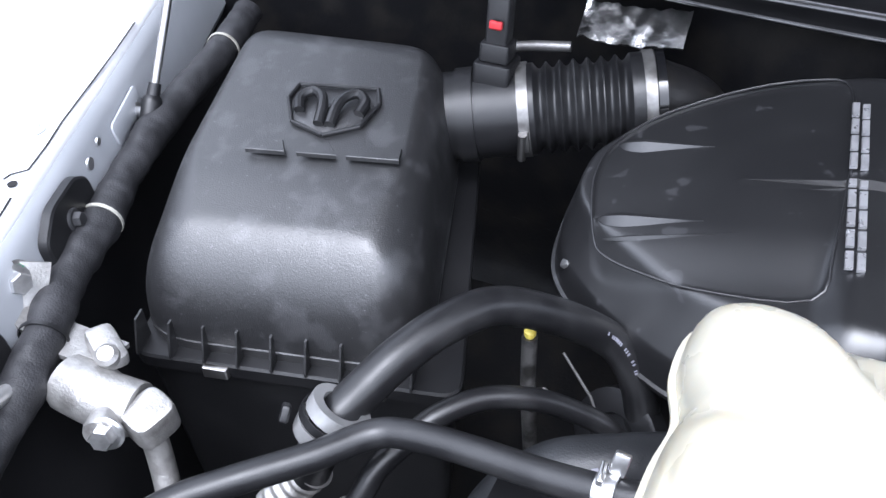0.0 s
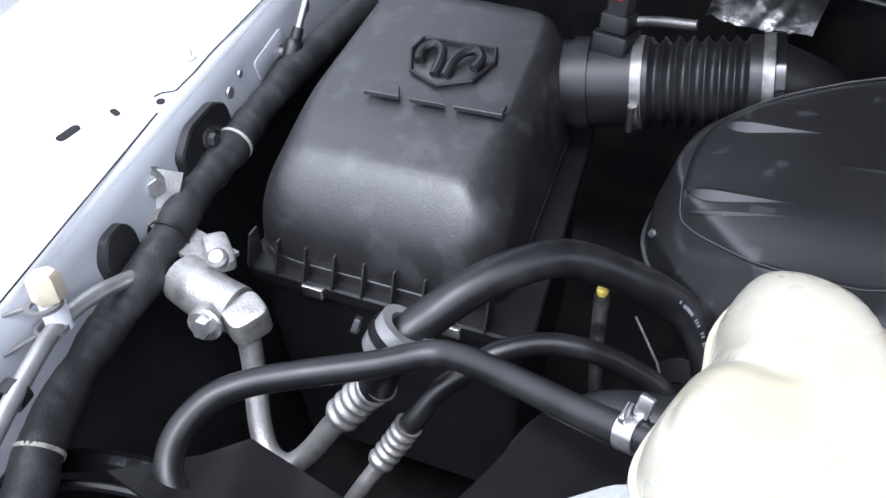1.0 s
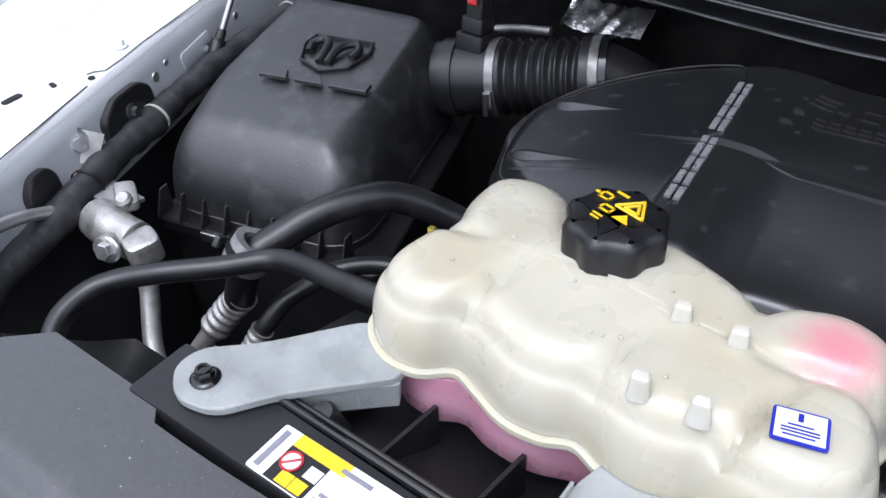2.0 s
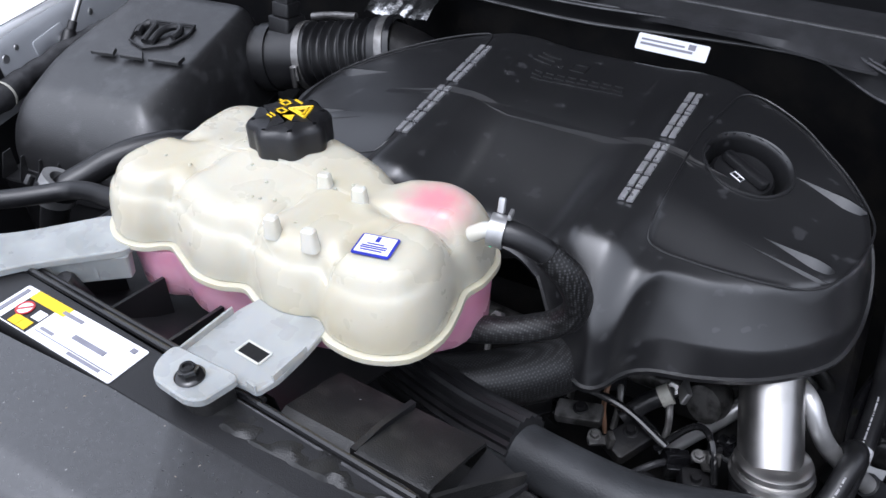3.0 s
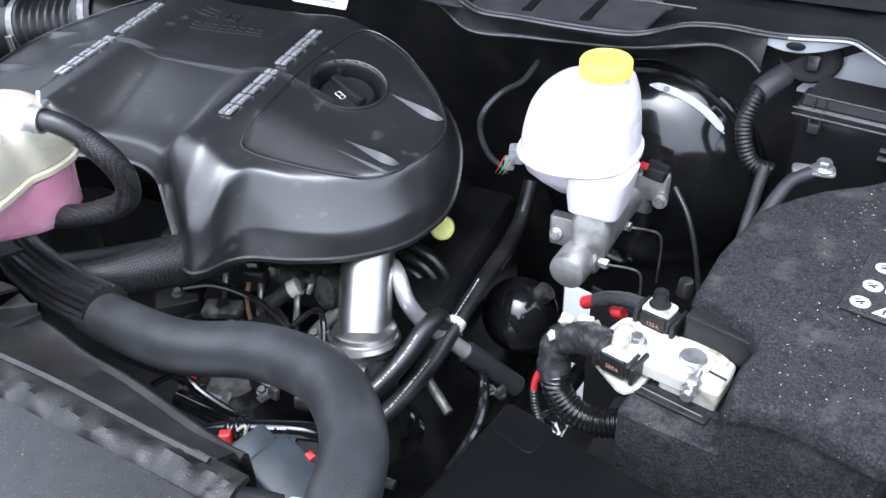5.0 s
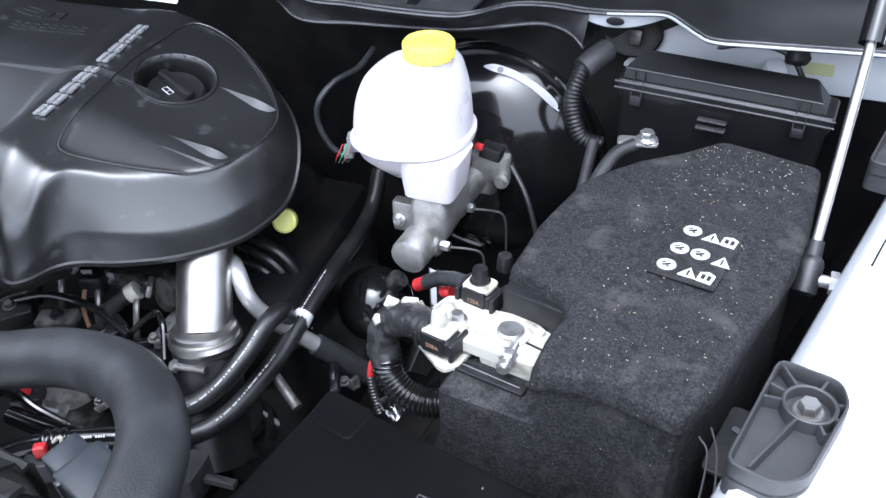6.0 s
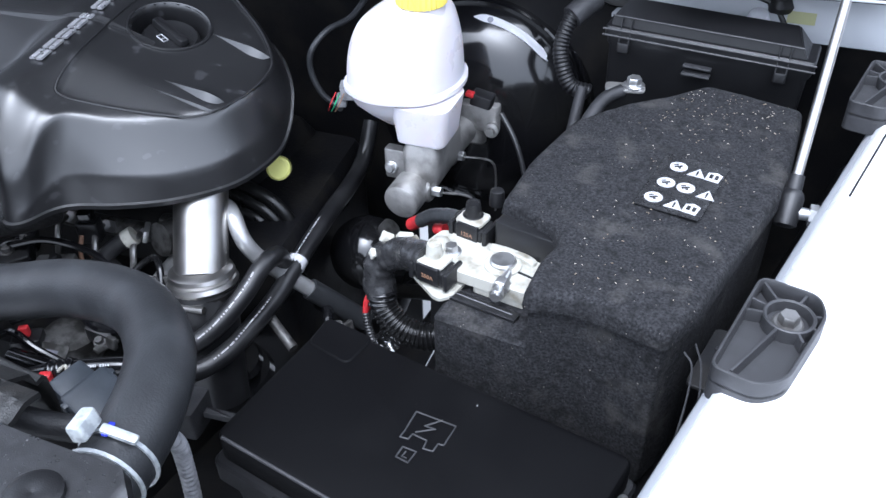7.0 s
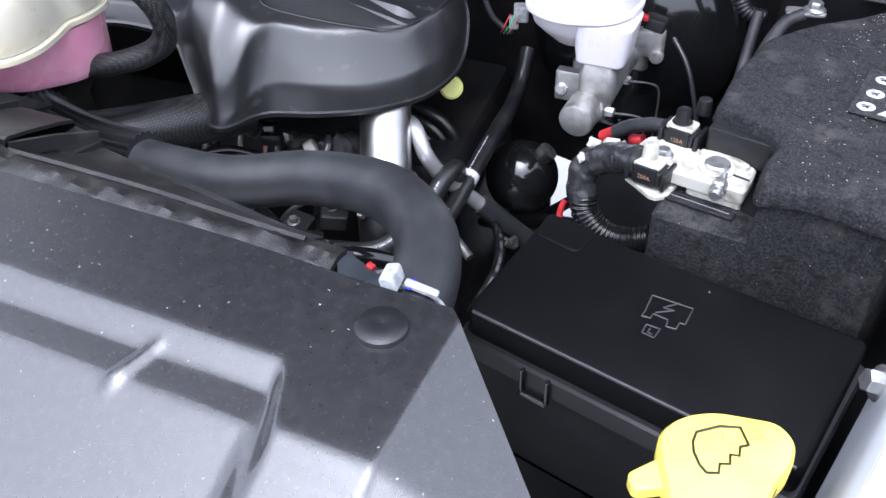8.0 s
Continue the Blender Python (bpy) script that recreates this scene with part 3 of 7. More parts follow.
# painted flange with a scalloped lower edge, hanging from the lip
rows = []
for i in range(31):
    x = 0.560 + 0.096 * i / 30
    u = along(upper, x)
    d = 0.0135 * math.sin(math.pi * (i / 30)) ** 0.8 + 0.001
    rows.append([(x, u.y + 0.002 + 0.004 * k / 5 * (x - 0.56) / 0.1, 1.147 - d * k / 5) for k in range(6)])
part("painted_flange", sheet(rows, 0.0016, (0, 1, 0)), PAINT_DIM, cowl, "grey painted body flange under the cowl")
part("flange_hole", lathe([(0.0, 0.0), (0.009, 0.0), (0.0095, 0.0006), (0.0085, 0.0008)], axes((0.604, 0.2945, 1.1405), (0, -1, 0.1), (1, 0.2, 0)) @ Matrix.Diagonal((1.0, 0.45, 1, 1)), 24), DARK, cowl)
part("hinge_panel", loft(rnd([(0.47, 0.395), (0.84, 0.40), (0.84, 0.50), (0.45, 0.48)], 0.01), [(0, 1.15), (0, 1.168), (0.003, 1.171)]), COWLP, cowl)
tray = thing("drain_tray", (0.36, 0.34, 1.15), "black plastic tray with dark strips for its recess shadows", "tray")
tx = [-0.06 + 0.012 * i for i in range(44)]
part("tray_panel", sheet([[(x + 0.006 * k, y, z) for k, (y, z) in enumerate(((0.256 + 0.055 * max(0.0, x - 0.3) + 0.02 * sstep(0.24, 0.10, x), 1.1445), (0.275 + 0.04 * max(0.0, x - 0.3), 1.1505), (0.303 + 0.02 * max(0.0, x - 0.3), 1.1560), (0.3065 + 0.02 * max(0.0, x - 0.3), 1.1575)))] for x in tx], 0.003), STOPGREY, tray)
part("upper_panel", loft(rnd([(-0.06, 0.309), (0.30, 0.309), (0.462, 0.313), (0.452, 0.345), (0.436, 0.360), (0.353, 0.371), (-0.06, 0.372)], 0.006, 3), [(0, 1.152), (0, 1.1585), (0.0012, 1.1595)]), TRAYGREY, tray)
# this pale strip draws the highlight along the tray's middle fold
part("tray_line", sweep([Vector(p) for p in ((-0.06, 0.3065, 1.1585), (0.30, 0.3065, 1.1585), (0.462, 0.3105, 1.1585), (0.497, 0.314, 1.1570))], 0.0011, 6), EDGE, tray)
part("tray_line", sweep(spline([(0.25, 0.3725, 1.1600), (0.353, 0.3710, 1.1600), (0.433, 0.3605, 1.1600), (0.450, 0.346, 1.1600), (0.454, 0.336, 1.1595)], 4), 0.0011, 6), EDGE, tray)
# dark strips paint the shade of the tray's recesses
for x in (0.258, 0.330, 0.397):
    part("rib", loft([(x - 0.010, 0.262), (x + 0.001, 0.263), (x + 0.012, 0.333), (x + 0.008, 0.334), (x + 0.002, 0.315)], [(0, 0.0), (0.0004, 0.0022)], zf=lambda a, b: 1.1455 + 0.0135 * sstep(0.250, 0.310, b)), DARK, tray)

# paper label on the front of the cowl
lb = thing("cowl_label", (0.04, 0.27, 1.117), "white printed paper label on the black cowl front", "label")
lm = axes((0.04, 0.2715, 1.1185), (0, -1, 0.75), (1, 0.0, 0))
part("paper", loft(rnd(rect(-0.041, -0.0092, 0.041, 0.0092), 0.002, 2), [(0, 0), (0, 0.0006)], m=lm), LABEL, lb, flat=True)
bars("print_bar", [(-0.036, 0.002, 0.05, 0.002), (-0.036, -0.003, 0.06, 0.0025), (0.018, 0.001, 0.008, 0.006)], lm @ Matrix.Translation((0, 0, 0.0006)), INK, lb)

# raised hood
hood = thing("hood", (0, 0.66, 1.18), "raised white hood with a black lined underside", "hood")
HA = radians(48)
hx = [-0.82 + 0.082 * i for i in range(21)]
part("skin", sheet([[(x * (1 - 0.12 * k / 8), 0.68 - math.cos(HA) * 0.16 * k, 1.19 + math.sin(HA) * 0.16 * k + 0.02 * math.cos(x * 1.8)) for x in hx] for k in range(9)], 0.006, (0, 0.7, 0.7)), PAINT, hood)
part("liner", sheet([[(x * 0.9 * (1 - 0.12 * k / 8), 0.665 - math.cos(HA) * 0.155 * k, 1.17 + math.sin(HA) * 0.155 * k + 0.02 * math.cos(x * 1.8)) for x in hx] for k in range(9)], 0.008, (0, -0.7, -0.7)), PLASTIC, hood, "black underside liner")

# light grey body panel behind the rear box
solo("wall_inner_body", sheet([[(x, y + 0.10 * max(0.0, 0.66 - x), z) for y, z in ((0.334, 1.078), (0.337, 1.090), (0.341, 1.10), (0.345, 1.115), (0.36, 1.135))] for x in (0.548, 0.575, 0.62, 0.66, 0.70, 0.74, 0.78, 0.82, 0.86, 0.90, 0.94)], 0.004), PAINT_DIM, "pale grey painted body corner behind the fuse box", "body panel", kind="structure")
ck = thing("harness_clip", (0.782, 0.345, 1.10), "black harness clip with a short cable", "clip")
part("clip_body", crumpled(lathe([(0.0, -0.006), (0.012, -0.004), (0.014, 0.002), (0.010, 0.010), (0.0, 0.012)], pose(0.783, 0.346, 1.104), 16), 0.002, 150, 2), PLASTIC, ck)
part("cable", tube([(0.700, 0.346, 1.103), (0.725, 0.342, 1.112), (0.752, 0.342, 1.114), (0.776, 0.344, 1.106), (0.790, 0.338, 1.090), (0.796, 0.328, 1.080)], 0.0032, 8), RUBBER, ck)
solo("body_sticker", loft(rnd(rect(-0.014, -0.013, 0.014, 0.013), 0.001, 2), [(0, 0), (0, 0.0005)], m=axes((0.806, 0.3425, 1.103), (0, -0.85, 0.5), (1, 0, 0))), STICKER, "faded yellow sticker on the grey body corner", "sticker", flat=True)
vent = thing("body_grommet", (0.607, 0.365, 1.10), "dark round opening in the grey body corner", "grommet")
vm = axes((0.616, 0.3395, 1.112), (0, -0.95, 0.28)) @ Matrix.Diagonal((1.08, 0.85, 1, 1))
part("opening", lathe([(0.0, 0), (0.026, 0.0), (0.030, 0.002), (0.028, 0.004), (0.022, 0.001)], vm, 28), DARK, vent)
part("plug", block(0.012, 0.02, 0.012, vm @ Matrix.Translation((0.004, -0.004, 0)), 0.003), DALU, vent)


# ---- gas struts ----
def strut(ball, top, sgn):
    s = thing("gas_strut", ball, "grey hood strut on a ball stud at the fender", "gas strut", "hood struts")
    b, t = Vector(ball), Vector(top)
    d = (t - b).normalized()
    part("socket", join(lathe([(0.006, -0.013), (0.0095, -0.011), (0.0100, 0.012), (0.0085, 0.016), (0.0065, 0.018), (0.0060, 0.030)], axes(b, d), 18)), PLASTIC, s, "black plastic ball socket")
    part("rod", sweep([b + d * 0.03, t], 0.0040, 12), STEEL, s)
    part("cylinder", sweep([b + d * 0.187, t], 0.0095, 16), GLOSS, s, "black gas cylinder")
    part("ball_stud", join(lathe([(0.005, 0), (0.005, 0.024)], axes(b, (sgn, 0, 0)), 12), hexagon(0.009, 0.007, axes(b + Vector((sgn * 0.016, 0, 0)), (sgn, 0, 0)))), ZINC, s)
    return s


strut((-0.757, 0.045, 1.040), (-0.779, 0.41, 1.50), -1)
part("stud_plate", loft(rnd(rect(-0.034, -0.012, 0.034, 0.012), 0.006, 3), [(0, 0), (0, 0.002), (0.001, 0.0025)], m=axes((-0.7695, 0.027, 1.047), (1, 0.34, 0.12), (-0.32, 0.94, 0.05))), PAINT_DIM, fender_left, "small welded plate under the strut stud")
strut((0.818, 0.038, 1.055), (0.850, 0.41, 1.52), 1)

# ---- air filter box ----
airbox = thing("air_filter_box", (-0.54, 0, 0.9), "black plastic air filter box with a raised emblem", "air filter box")
AB = rnd([(-0.650, -0.153), (-0.405, -0.100), (-0.494, 0.204), (-0.722, 0.176)], 0.058, 10)


def edge_dist(poly, x, y):
    best = 1.0
    for (ax, ay), (bx, by) in zip(poly, poly[1:] + poly[:1]):
        ux, uy = bx - ax, by - ay
        t = max(0.0, min(1.0, ((x - ax) * ux + (y - ay) * uy) / max(1e-9, ux * ux + uy * uy)))
        best = min(best, (x - ax - t * ux) ** 2 + (y - ay - t * uy) ** 2)
    return math.sqrt(best)


def lid_z(x, y, d, s):
    d = edge_dist(AB, x, y)
    yy = (y - 0.18 * (x + 0.5))
    top = 1.0815 + 0.115 * (yy - 0.02) - 0.018 * sstep(0.15, 0.22, yy) - 0.006 * sstep(-0.02, -0.10, yy)
    base = 0.975
    w = 0.034 + 0.034 * sstep(0.02, -0.12, yy)
    t = min(1.0, d / w)
    return base + (top - base) * max(0.0, 1 - (1 - t) ** 2.2) ** 0.5


lid = part("lid", dome(dense(AB, 0.006), ((-0.528, -0.05), (-0.57, 0.09)), 60, lid_z, [(0.0, 0.962), (-0.001, 0.974)]), LID, airbox, "grained black lid with rounded shoulders")
part("flange", loft(rnd([(-0.646, -0.165), (-0.372, -0.106), (-0.478, 0.218), (-0.726, 0.184)], 0.02, 5), [(0, 0.950), (0, 0.962), (0.002, 0.964)]), PLASTIC, airbox)
part("lower_body", loft(rnd([(-0.640, -0.159), (-0.380, -0.102), (-0.486, 0.210), (-0.718, 0.178)], 0.02, 5), [(0.01, 0.70), (0, 0.949)]), PLASTIC, airbox)
fx = Vector((0.222, 0.0475, 0)).normalized()
fy = Vector((-fx.y, fx.x, 0))
for i in range(9):
    p = Vector((-0.637, -0.1640, 0.964)) + fx * (0.0288 * i)
    rib = bmesh.new()
    vs = [[rib.verts.new((o, u, v)) for u, v in ((0.0, 0.0), (0.0, 0.004), (0.012, 0.030), (0.024, 0.030), (0.024, 0.0))] for o in (-0.0009, 0.0009)]
    for k in range(5):
        rib.faces.new((vs[0][k], vs[0][(k + 1) % 5], vs[1][(k + 1) % 5], vs[1][k]))
    rib.faces.new(vs[0])
    rib.faces.new(vs[1][::-1])
    part("rib", moved(rib, axes(p, (0, 0, 1), fx)), LID, airbox, flat=True)
for i in (0.068, 0.2):
    p = Vector((-0.638, -0.163, 0.951)) + fx * i - fy * 0.002
    part("clip", block(0.022, 0.006, 0.012, axes(p, (0, 0, 1), fx), 0.002, 0.001), STEEL, airbox, "metal spring clip")

# emblem and word on the lid as plain raised shapes
em = axes((-0.557, 0.053, 1.0868), (0.022, -0.115, 1), (1, 0.24, 0))
sh = [(-0.036, 0.030), (0.036, 0.030), (0.041, 0.010), (0.030, -0.020), (0.0, -0.034), (-0.030, -0.020), (-0.041, 0.010)]
part("emblem", join(loft(sh, [(0, -0.004), (0, 0.0005), (0.001, 0.001)], m=em)), LID, airbox, "raised shield-shaped emblem")
part("emblem_rim", join(*[sweep([em @ Vector((*a, 0.003)), em @ Vector((*b, 0.003))], 0.0018, 8) for a, b in zip(sh, sh[1:] + sh[:1])]), PLASTIC, airbox)
part("emblem_relief", join(
    tube([em @ Vector(p) for p in ((-0.006, -0.022, 0.004), (-0.006, -0.004, 0.008), (-0.010, 0.010, 0.008), (-0.020, 0.017, 0.007), (-0.029, 0.008, 0.006), (-0.027, -0.006, 0.004))], 0.0048, 10, 5),
    tube([em @ Vector(p) for p in ((0.004, -0.022, 0.004), (0.006, -0.004, 0.008), (0.011, 0.010, 0.008), (0.021, 0.017, 0.007), (0.029, 0.008, 0.006), (0.026, -0.006, 0.004))], 0.0048, 10, 5)), PLASTIC, airbox)
for i, (x, w, sl) in enumerate(((-0.064, 0.034, 0.005), (-0.020, 0.034, 0.009), (0.022, 0.044, 0.0))):
    q = em @ Matrix.Translation((x + 0.006, -0.062, 0.0032))
    part("raised_letter_bar", loft([(0, 0), (w, 0), (w - sl, 0.014), (sl, 0.014)], [(0, 0), (0, 0.0040), (0.0006, 0.0046)], m=q), LID, airbox)

# ---- intake duct ----
duct = thing("intake_duct", (-0.40, 0.19, 1.04), "black corrugated intake duct with two steel band clamps", "intake duct")
da, db = Vector((-0.522, 0.147, 1.026)), Vector((-0.296, 0.222, 1.060))
dd = (db - da).normalized()



def dp(s):
    return da + dd * s


part("sensor_housing", join(sweep([dp(0), dp(0.105)], 0.043, 28), block(0.036, 0.036, 0.022, axes(dp(0.078) + Vector((0, 0.002, 0.034)), (0, 0.15, 1)), 0.004)), PLASTIC, duct)
part("collar", sweep([dp(0.045), dp(0.062)], 0.046, 28), PLASTIC, duct)
part("bellows", sweep([dp(0.10 + 0.001 * k) for k in range(127)], lambda s: 0.044 if s < 0.018 or s > 0.108 else 0.044 - 0.0065 * (0.5 - 0.5 * math.cos(2 * math.pi * (s - 0.018) / 0.0129)) ** 0.7, 30), RUBBER, duct)
for s in (0.108, 0.224):
    c = part("band_clamp", ring(dp(s), dd, 0.0442, 0.010, 0.0012), DPIPE, duct)
    part("worm_screw", join(block(0.010, 0.020, 0.007, axes(dp(s) + Vector((0.0135, -0.0425, -0.004)), (0.3, -1, 0.1), dd), 0.002), sweep([dp(s) + Vector((0.0135, -0.0475, -0.022)), dp(s) + Vector((0.0135, -0.0485, 0.006))], 0.0040, 10)), STEEL, c)
part("end_ring", ring(dp(0.234), dd, 0.040, 0.008, 0.0052), GLOSS, duct)
part("elbow", tube([dp(0.222), dp(0.228), (-0.272, 0.236, 1.035), (-0.262, 0.262, 0.97)], 0.037, 24), DARK, duct)
part("sensor_plug", join(block(0.028, 0.026, 0.018, axes(dp(0.078) + Vector((0, 0.005, 0.056)), (0, 0.15, 1)), 0.003), block(0.021, 0.02, 0.05, axes(dp(0.078) + Vector((0, 0.008, 0.072)), (0, 0.15, 1)), 0.003)), PLASTIC, duct)
part("plug_lock", block(0.012, 0.004, 0.008, axes(dp(0.078) + Vector((0.001, -0.0045, 0.091)), (0, 0.15, 1)), 0.001), RED, duct, "red plug lock")
solo("heat_shield", sheet([[(x, 0.276 + 0.009 * k, 1.074 + 0.0055 * k + 0.010 * sstep(-0.36, -0.27, x) + 0.005 * noise.noise(Vector((x * 70, k * 0.9, 1))) + 0.0028 * noise.noise(Vector((x * 150, k * 1.9, 4)))) for k in range(5)] for x in [-0.40 + 0.0035 * i for i in range(31)]], 0.0015), FOIL, "crinkled silver foil heat shield by the firewall", "heat shield")
solo("steel_pipe", tube([(-0.47, 0.247, 1.062), (-0.44, 0.252, 1.068), (-0.40, 0.258, 1.072)], 0.0055, 12), DPIPE, "thin dull steel pipe behind the intake duct", "pipe")

# ---- engine cover ----
cover = thing("engine_cover", (0, 0.08, 1.0), "satin black plastic engine cover with silver letter bars", "engine cover")
HALF = [(0.0, 0.236), (0.05, 0.238), (0.085, 0.240), (0.125, 0.240), (0.168, 0.234), (0.208, 0.224), (0.243, 0.207), (0.281, 0.180), (0.305, 0.150), (0.318, 0.105), (0.317, 0.050), (0.303, 0.010), (0.265, -0.028), (0.215, -0.054), (0.176, -0.068), (0.158, -0.084), (0.148, -0.108), (0.136, -0.116), (0.120, -0.108), (0.085, -0.080), (0.045, -0.052), (0.0, -0.045)]
OUT = HALF + [(-x - 0.010 - 0.10 * max(0.0, x - 0.1), y + (0.012 * sstep(0.2, 0.3, x) if y < 0.12 else -0.004)) for x, y in HALF[::-1][1:-1]]


def smooth_loop(poly, n=4):
    k, out = len(poly), []
    for i in range(k):
        a, b, c, d = (Vector(poly[(i + j) % k]) for j in (-1, 0, 1, 2))
        for q in range(n):
            t = q / n
            w = 0.5 * (2 * b + (c - a) * t + (2 * a - 5 * b + 4 * c - d) * t * t + (3 * b - a - 3 * c + d) * t ** 3)
            out.append((w.x, w.y))
    return out


COUT = [(x - 0.006 * sstep(0.2, 0.3, x), y) for x, y in smooth_loop(OUT, 7)]


def rim_z(x, y):
    a = abs(x + 0.003)
    z = 0.985 + 0.075 * (1 - sstep(0.03, 0.125, a))
    return min(z + 0.065 * sstep(0.08, 0.22, y), top_z(x, y) - 0.016)


TR = smooth_loop([(0.139, -0.008), (0.150, -0.022), (0.185, -0.015), (0.242, 0.003), (0.270, 0.016), (0.286, 0.034), (0.297, 0.072), (0.299, 0.112), (0.290, 0.136), (0.263, 0.166), (0.228, 0.191), (0.200, 0.207), (0.163, 0.215), (0.142, 0.205), (0.136, 0.17), (0.131, 0.12), (0.135, 0.05)], 4)


TRAYS = [TR, smooth_loop([(-0.150, -0.022), (-0.222, -0.021), (-0.268, -0.010), (-0.296, 0.001), (-0.308, 0.014), (-0.320, 0.049), (-0.327, 0.087), (-0.323, 0.124), (-0.300, 0.156), (-0.272, 0.178), (-0.224, 0.202), (-0.175, 0.212), (-0.148, 0.200), (-0.140, 0.12), (-0.142, 0.02)], 4)]


def tray_depth(x, y):
    """1 inside a tray, 0 outside, with a short slope along its edge."""
    if abs(x) < 0.12:
        return 0.0
    poly = TRAYS[0] if x > 0 else TRAYS[1]
    best, inside = 1.0, False
    for (ax, ay), (bx, by) in zip(poly, poly[1:] + poly[:1]):
        ux, uy = bx - ax, by - ay
        t = max(0.0, min(1.0, ((x - ax) * ux + (y - ay) * uy) / (ux * ux + uy * uy)))
        best = min(best, (x - ax - t * ux) ** 2 + (y - ay - t * uy) ** 2)
        if (ay > y) != (by > y) and x < ax + (y - ay) / (by - ay) * ux:
            inside = not inside
    d = math.sqrt(best) * (1 if inside else -1)
    return sstep(-0.001, 0.004, d)


def top_z(x, y):
    a = abs(x + 0.003)
    z = 1.0985 + 0.115 * y
    valley = 1 - sstep(0.050, 0.098, a)
    z -= valley * (0.006 + 0.030 * sstep(0.12, -0.03, y))
    s = a - 0.108
    if s > 0:
        z -= (0.285 if x > 0 else 0.25) * (s * s / 0.068 if s < 0.034 else s - 0.017)
    if a > 0.122:
        z -= 0.012 * sstep(0.04, -0.03, y) * sstep(0.122, 0.15, a)
    z -= 0.05 * sstep(-0.045, -0.115, y)
    return z - 0.0028 * tray_depth(x, y)


def facet(k):
    """Steep lower wall, then a flat bevel up to the top edge."""
    if k < 0.14:
        return 0.38 * k / 0.14
    return 0.38 + 0.585 * (k - 0.14) / 0.82 if k < 0.96 else 1 - 0.035 * math.exp(-(k - 0.96) * 12)


def cover_z(x, y, d, s):
    r, t = rim_z(x, y), top_z(x, y)
    w = 0.013 + 0.020 * sstep(0.08, 0.0, y) * sstep(0.13, 0.17, abs(x))
    k = d / w
    f = 0.86 * k if k < 0.85 else 1 - 0.269 * math.exp(-(k - 0.85) * 3.2)
    g = sstep(0.17, 0.06, y) * sstep(0.135, 0.165, abs(x))
    h = max(0.04, min(k, 3.0))
    f += g * ((facet(h - 0.04) + facet(h) + facet(h + 0.04)) / 3 * min(1.0, k / 0.04) - f)
    return r + (t - r) * min(1.0, f)


W = Vector((0.180, 0.120, 0))
wz = top_z(W.x, W.y)
shell_bm = dome(COUT, ((-0.21, 0.085), (0.18, 0.085)), 90, cover_z, [(0.004, lambda x, y: rim_z(x, y) - 0.006), (-0.002, lambda x, y: rim_z(x, y) - 0.006), (-0.003, lambda x, y: rim_z(x, y) - 0.001)])
hole = [f for f in shell_bm.faces if (f.calc_center_median().xy - W.xy).length < 0.040 and f.calc_center_median().z > 1.0 and len(f.verts) == 4]
bmesh.ops.delete(shell_bm, geom=hole, context="FACES")
shell = part("shell", shell_bm, COVER, cover)
# sunk trays at both sides, with wedge ridges and the oil filler well


def wedge(a, b, w, h):
    """A leaf-shaped fin that rises towards its outer end."""
    d = (b - a).normalized()
    s = Vector((-d.y, d.x, 0))
    bm, rows = bmesh.new(), []
    for i in range(15):
        t = i / 14
        q = a.lerp(b, t)
        z = top_z(q.x, q.y)
        e = (t / 0.7) ** 1.2 if t < 0.7 else math.sqrt(max(0.0, 1 - ((t - 0.7) / 0.3) ** 2))
        ww, hh = w * (0.04 + 0.96 * e), h * (0.05 + 0.95 * e)
        rows.append([bm.verts.new((q.x + s.x * o, q.y + s.y * o, z + k)) for o, k in ((-ww * 1.2, -0.001), (-ww * 0.45, hh), (ww * 0.2, hh * 0.9), (ww * 0.6, -0.001))])
    for r0, r1 in zip(rows, rows[1:]):
        for k in range(3):
            bm.faces.new((r0[k], r0[k + 1], r1[k + 1], r1[k]))
    bm.faces.new(rows[-1])
    return bm


for sgn in (1, -1):
    trp = TRAYS[0] if sgn > 0 else TRAYS[1]
    part("tray_edge", sweep([Vector((x, y, top_z(x, y) + 0.0002)) for x, y in trp + trp[:1]], 0.0011, 8), COVER, cover)
    fins = (((0.218, 0.136), (0.287, 0.137), 1.0), ((0.222, 0.044), (0.284, 0.050), 1.0), ((0.208, 0.027), (0.285, 0.033), 0.35)) if sgn > 0 else (((-0.240, 0.127), (-0.318, 0.127), 1.0), ((-0.232, 0.040), (-0.313, 0.037), 1.0), ((-0.205, 0.030), (-0.302, 0.018), 0.35))
    for (x0, y0), (x1, y1), q in fins:
        part("ridge", wedge(Vector((x0, y0, 0)), Vector((x1, y1, 0)), 0.0072 * sgn * q, 0.0065 * q), COVER, cover)
wm = axes((W.x, W.y, wz), (0.26, -0.10, 1))
part("filler_rim", lathe([(0.0, -0.040), (0.043, -0.040), (0.0445, -0.003), (0.0440, 0.0012), (0.0420, 0.0018), (0.0395, -0.001), (0.0385, -0.006), (0.0375, -0.034), (0.0, -0.036)], wm, 48), COVER, cover, "round well of the oil filler")
oc = part("oil_cap", join(lathe([(0.030, -0.034), (0.031, -0.016), (0.028, -0.012), (0.0, -0.011)], wm, 36), block(0.052, 0.012, 0.010, wm @ pose(0, 0, -0.013, 0, 0, -20), 0.005, 0.003)), PLASTIC, cover, "black oil filler cap with a grip bar")
cmk = wm @ pose(-0.003, -0.0105, -0.0105, 0, 0, -20)
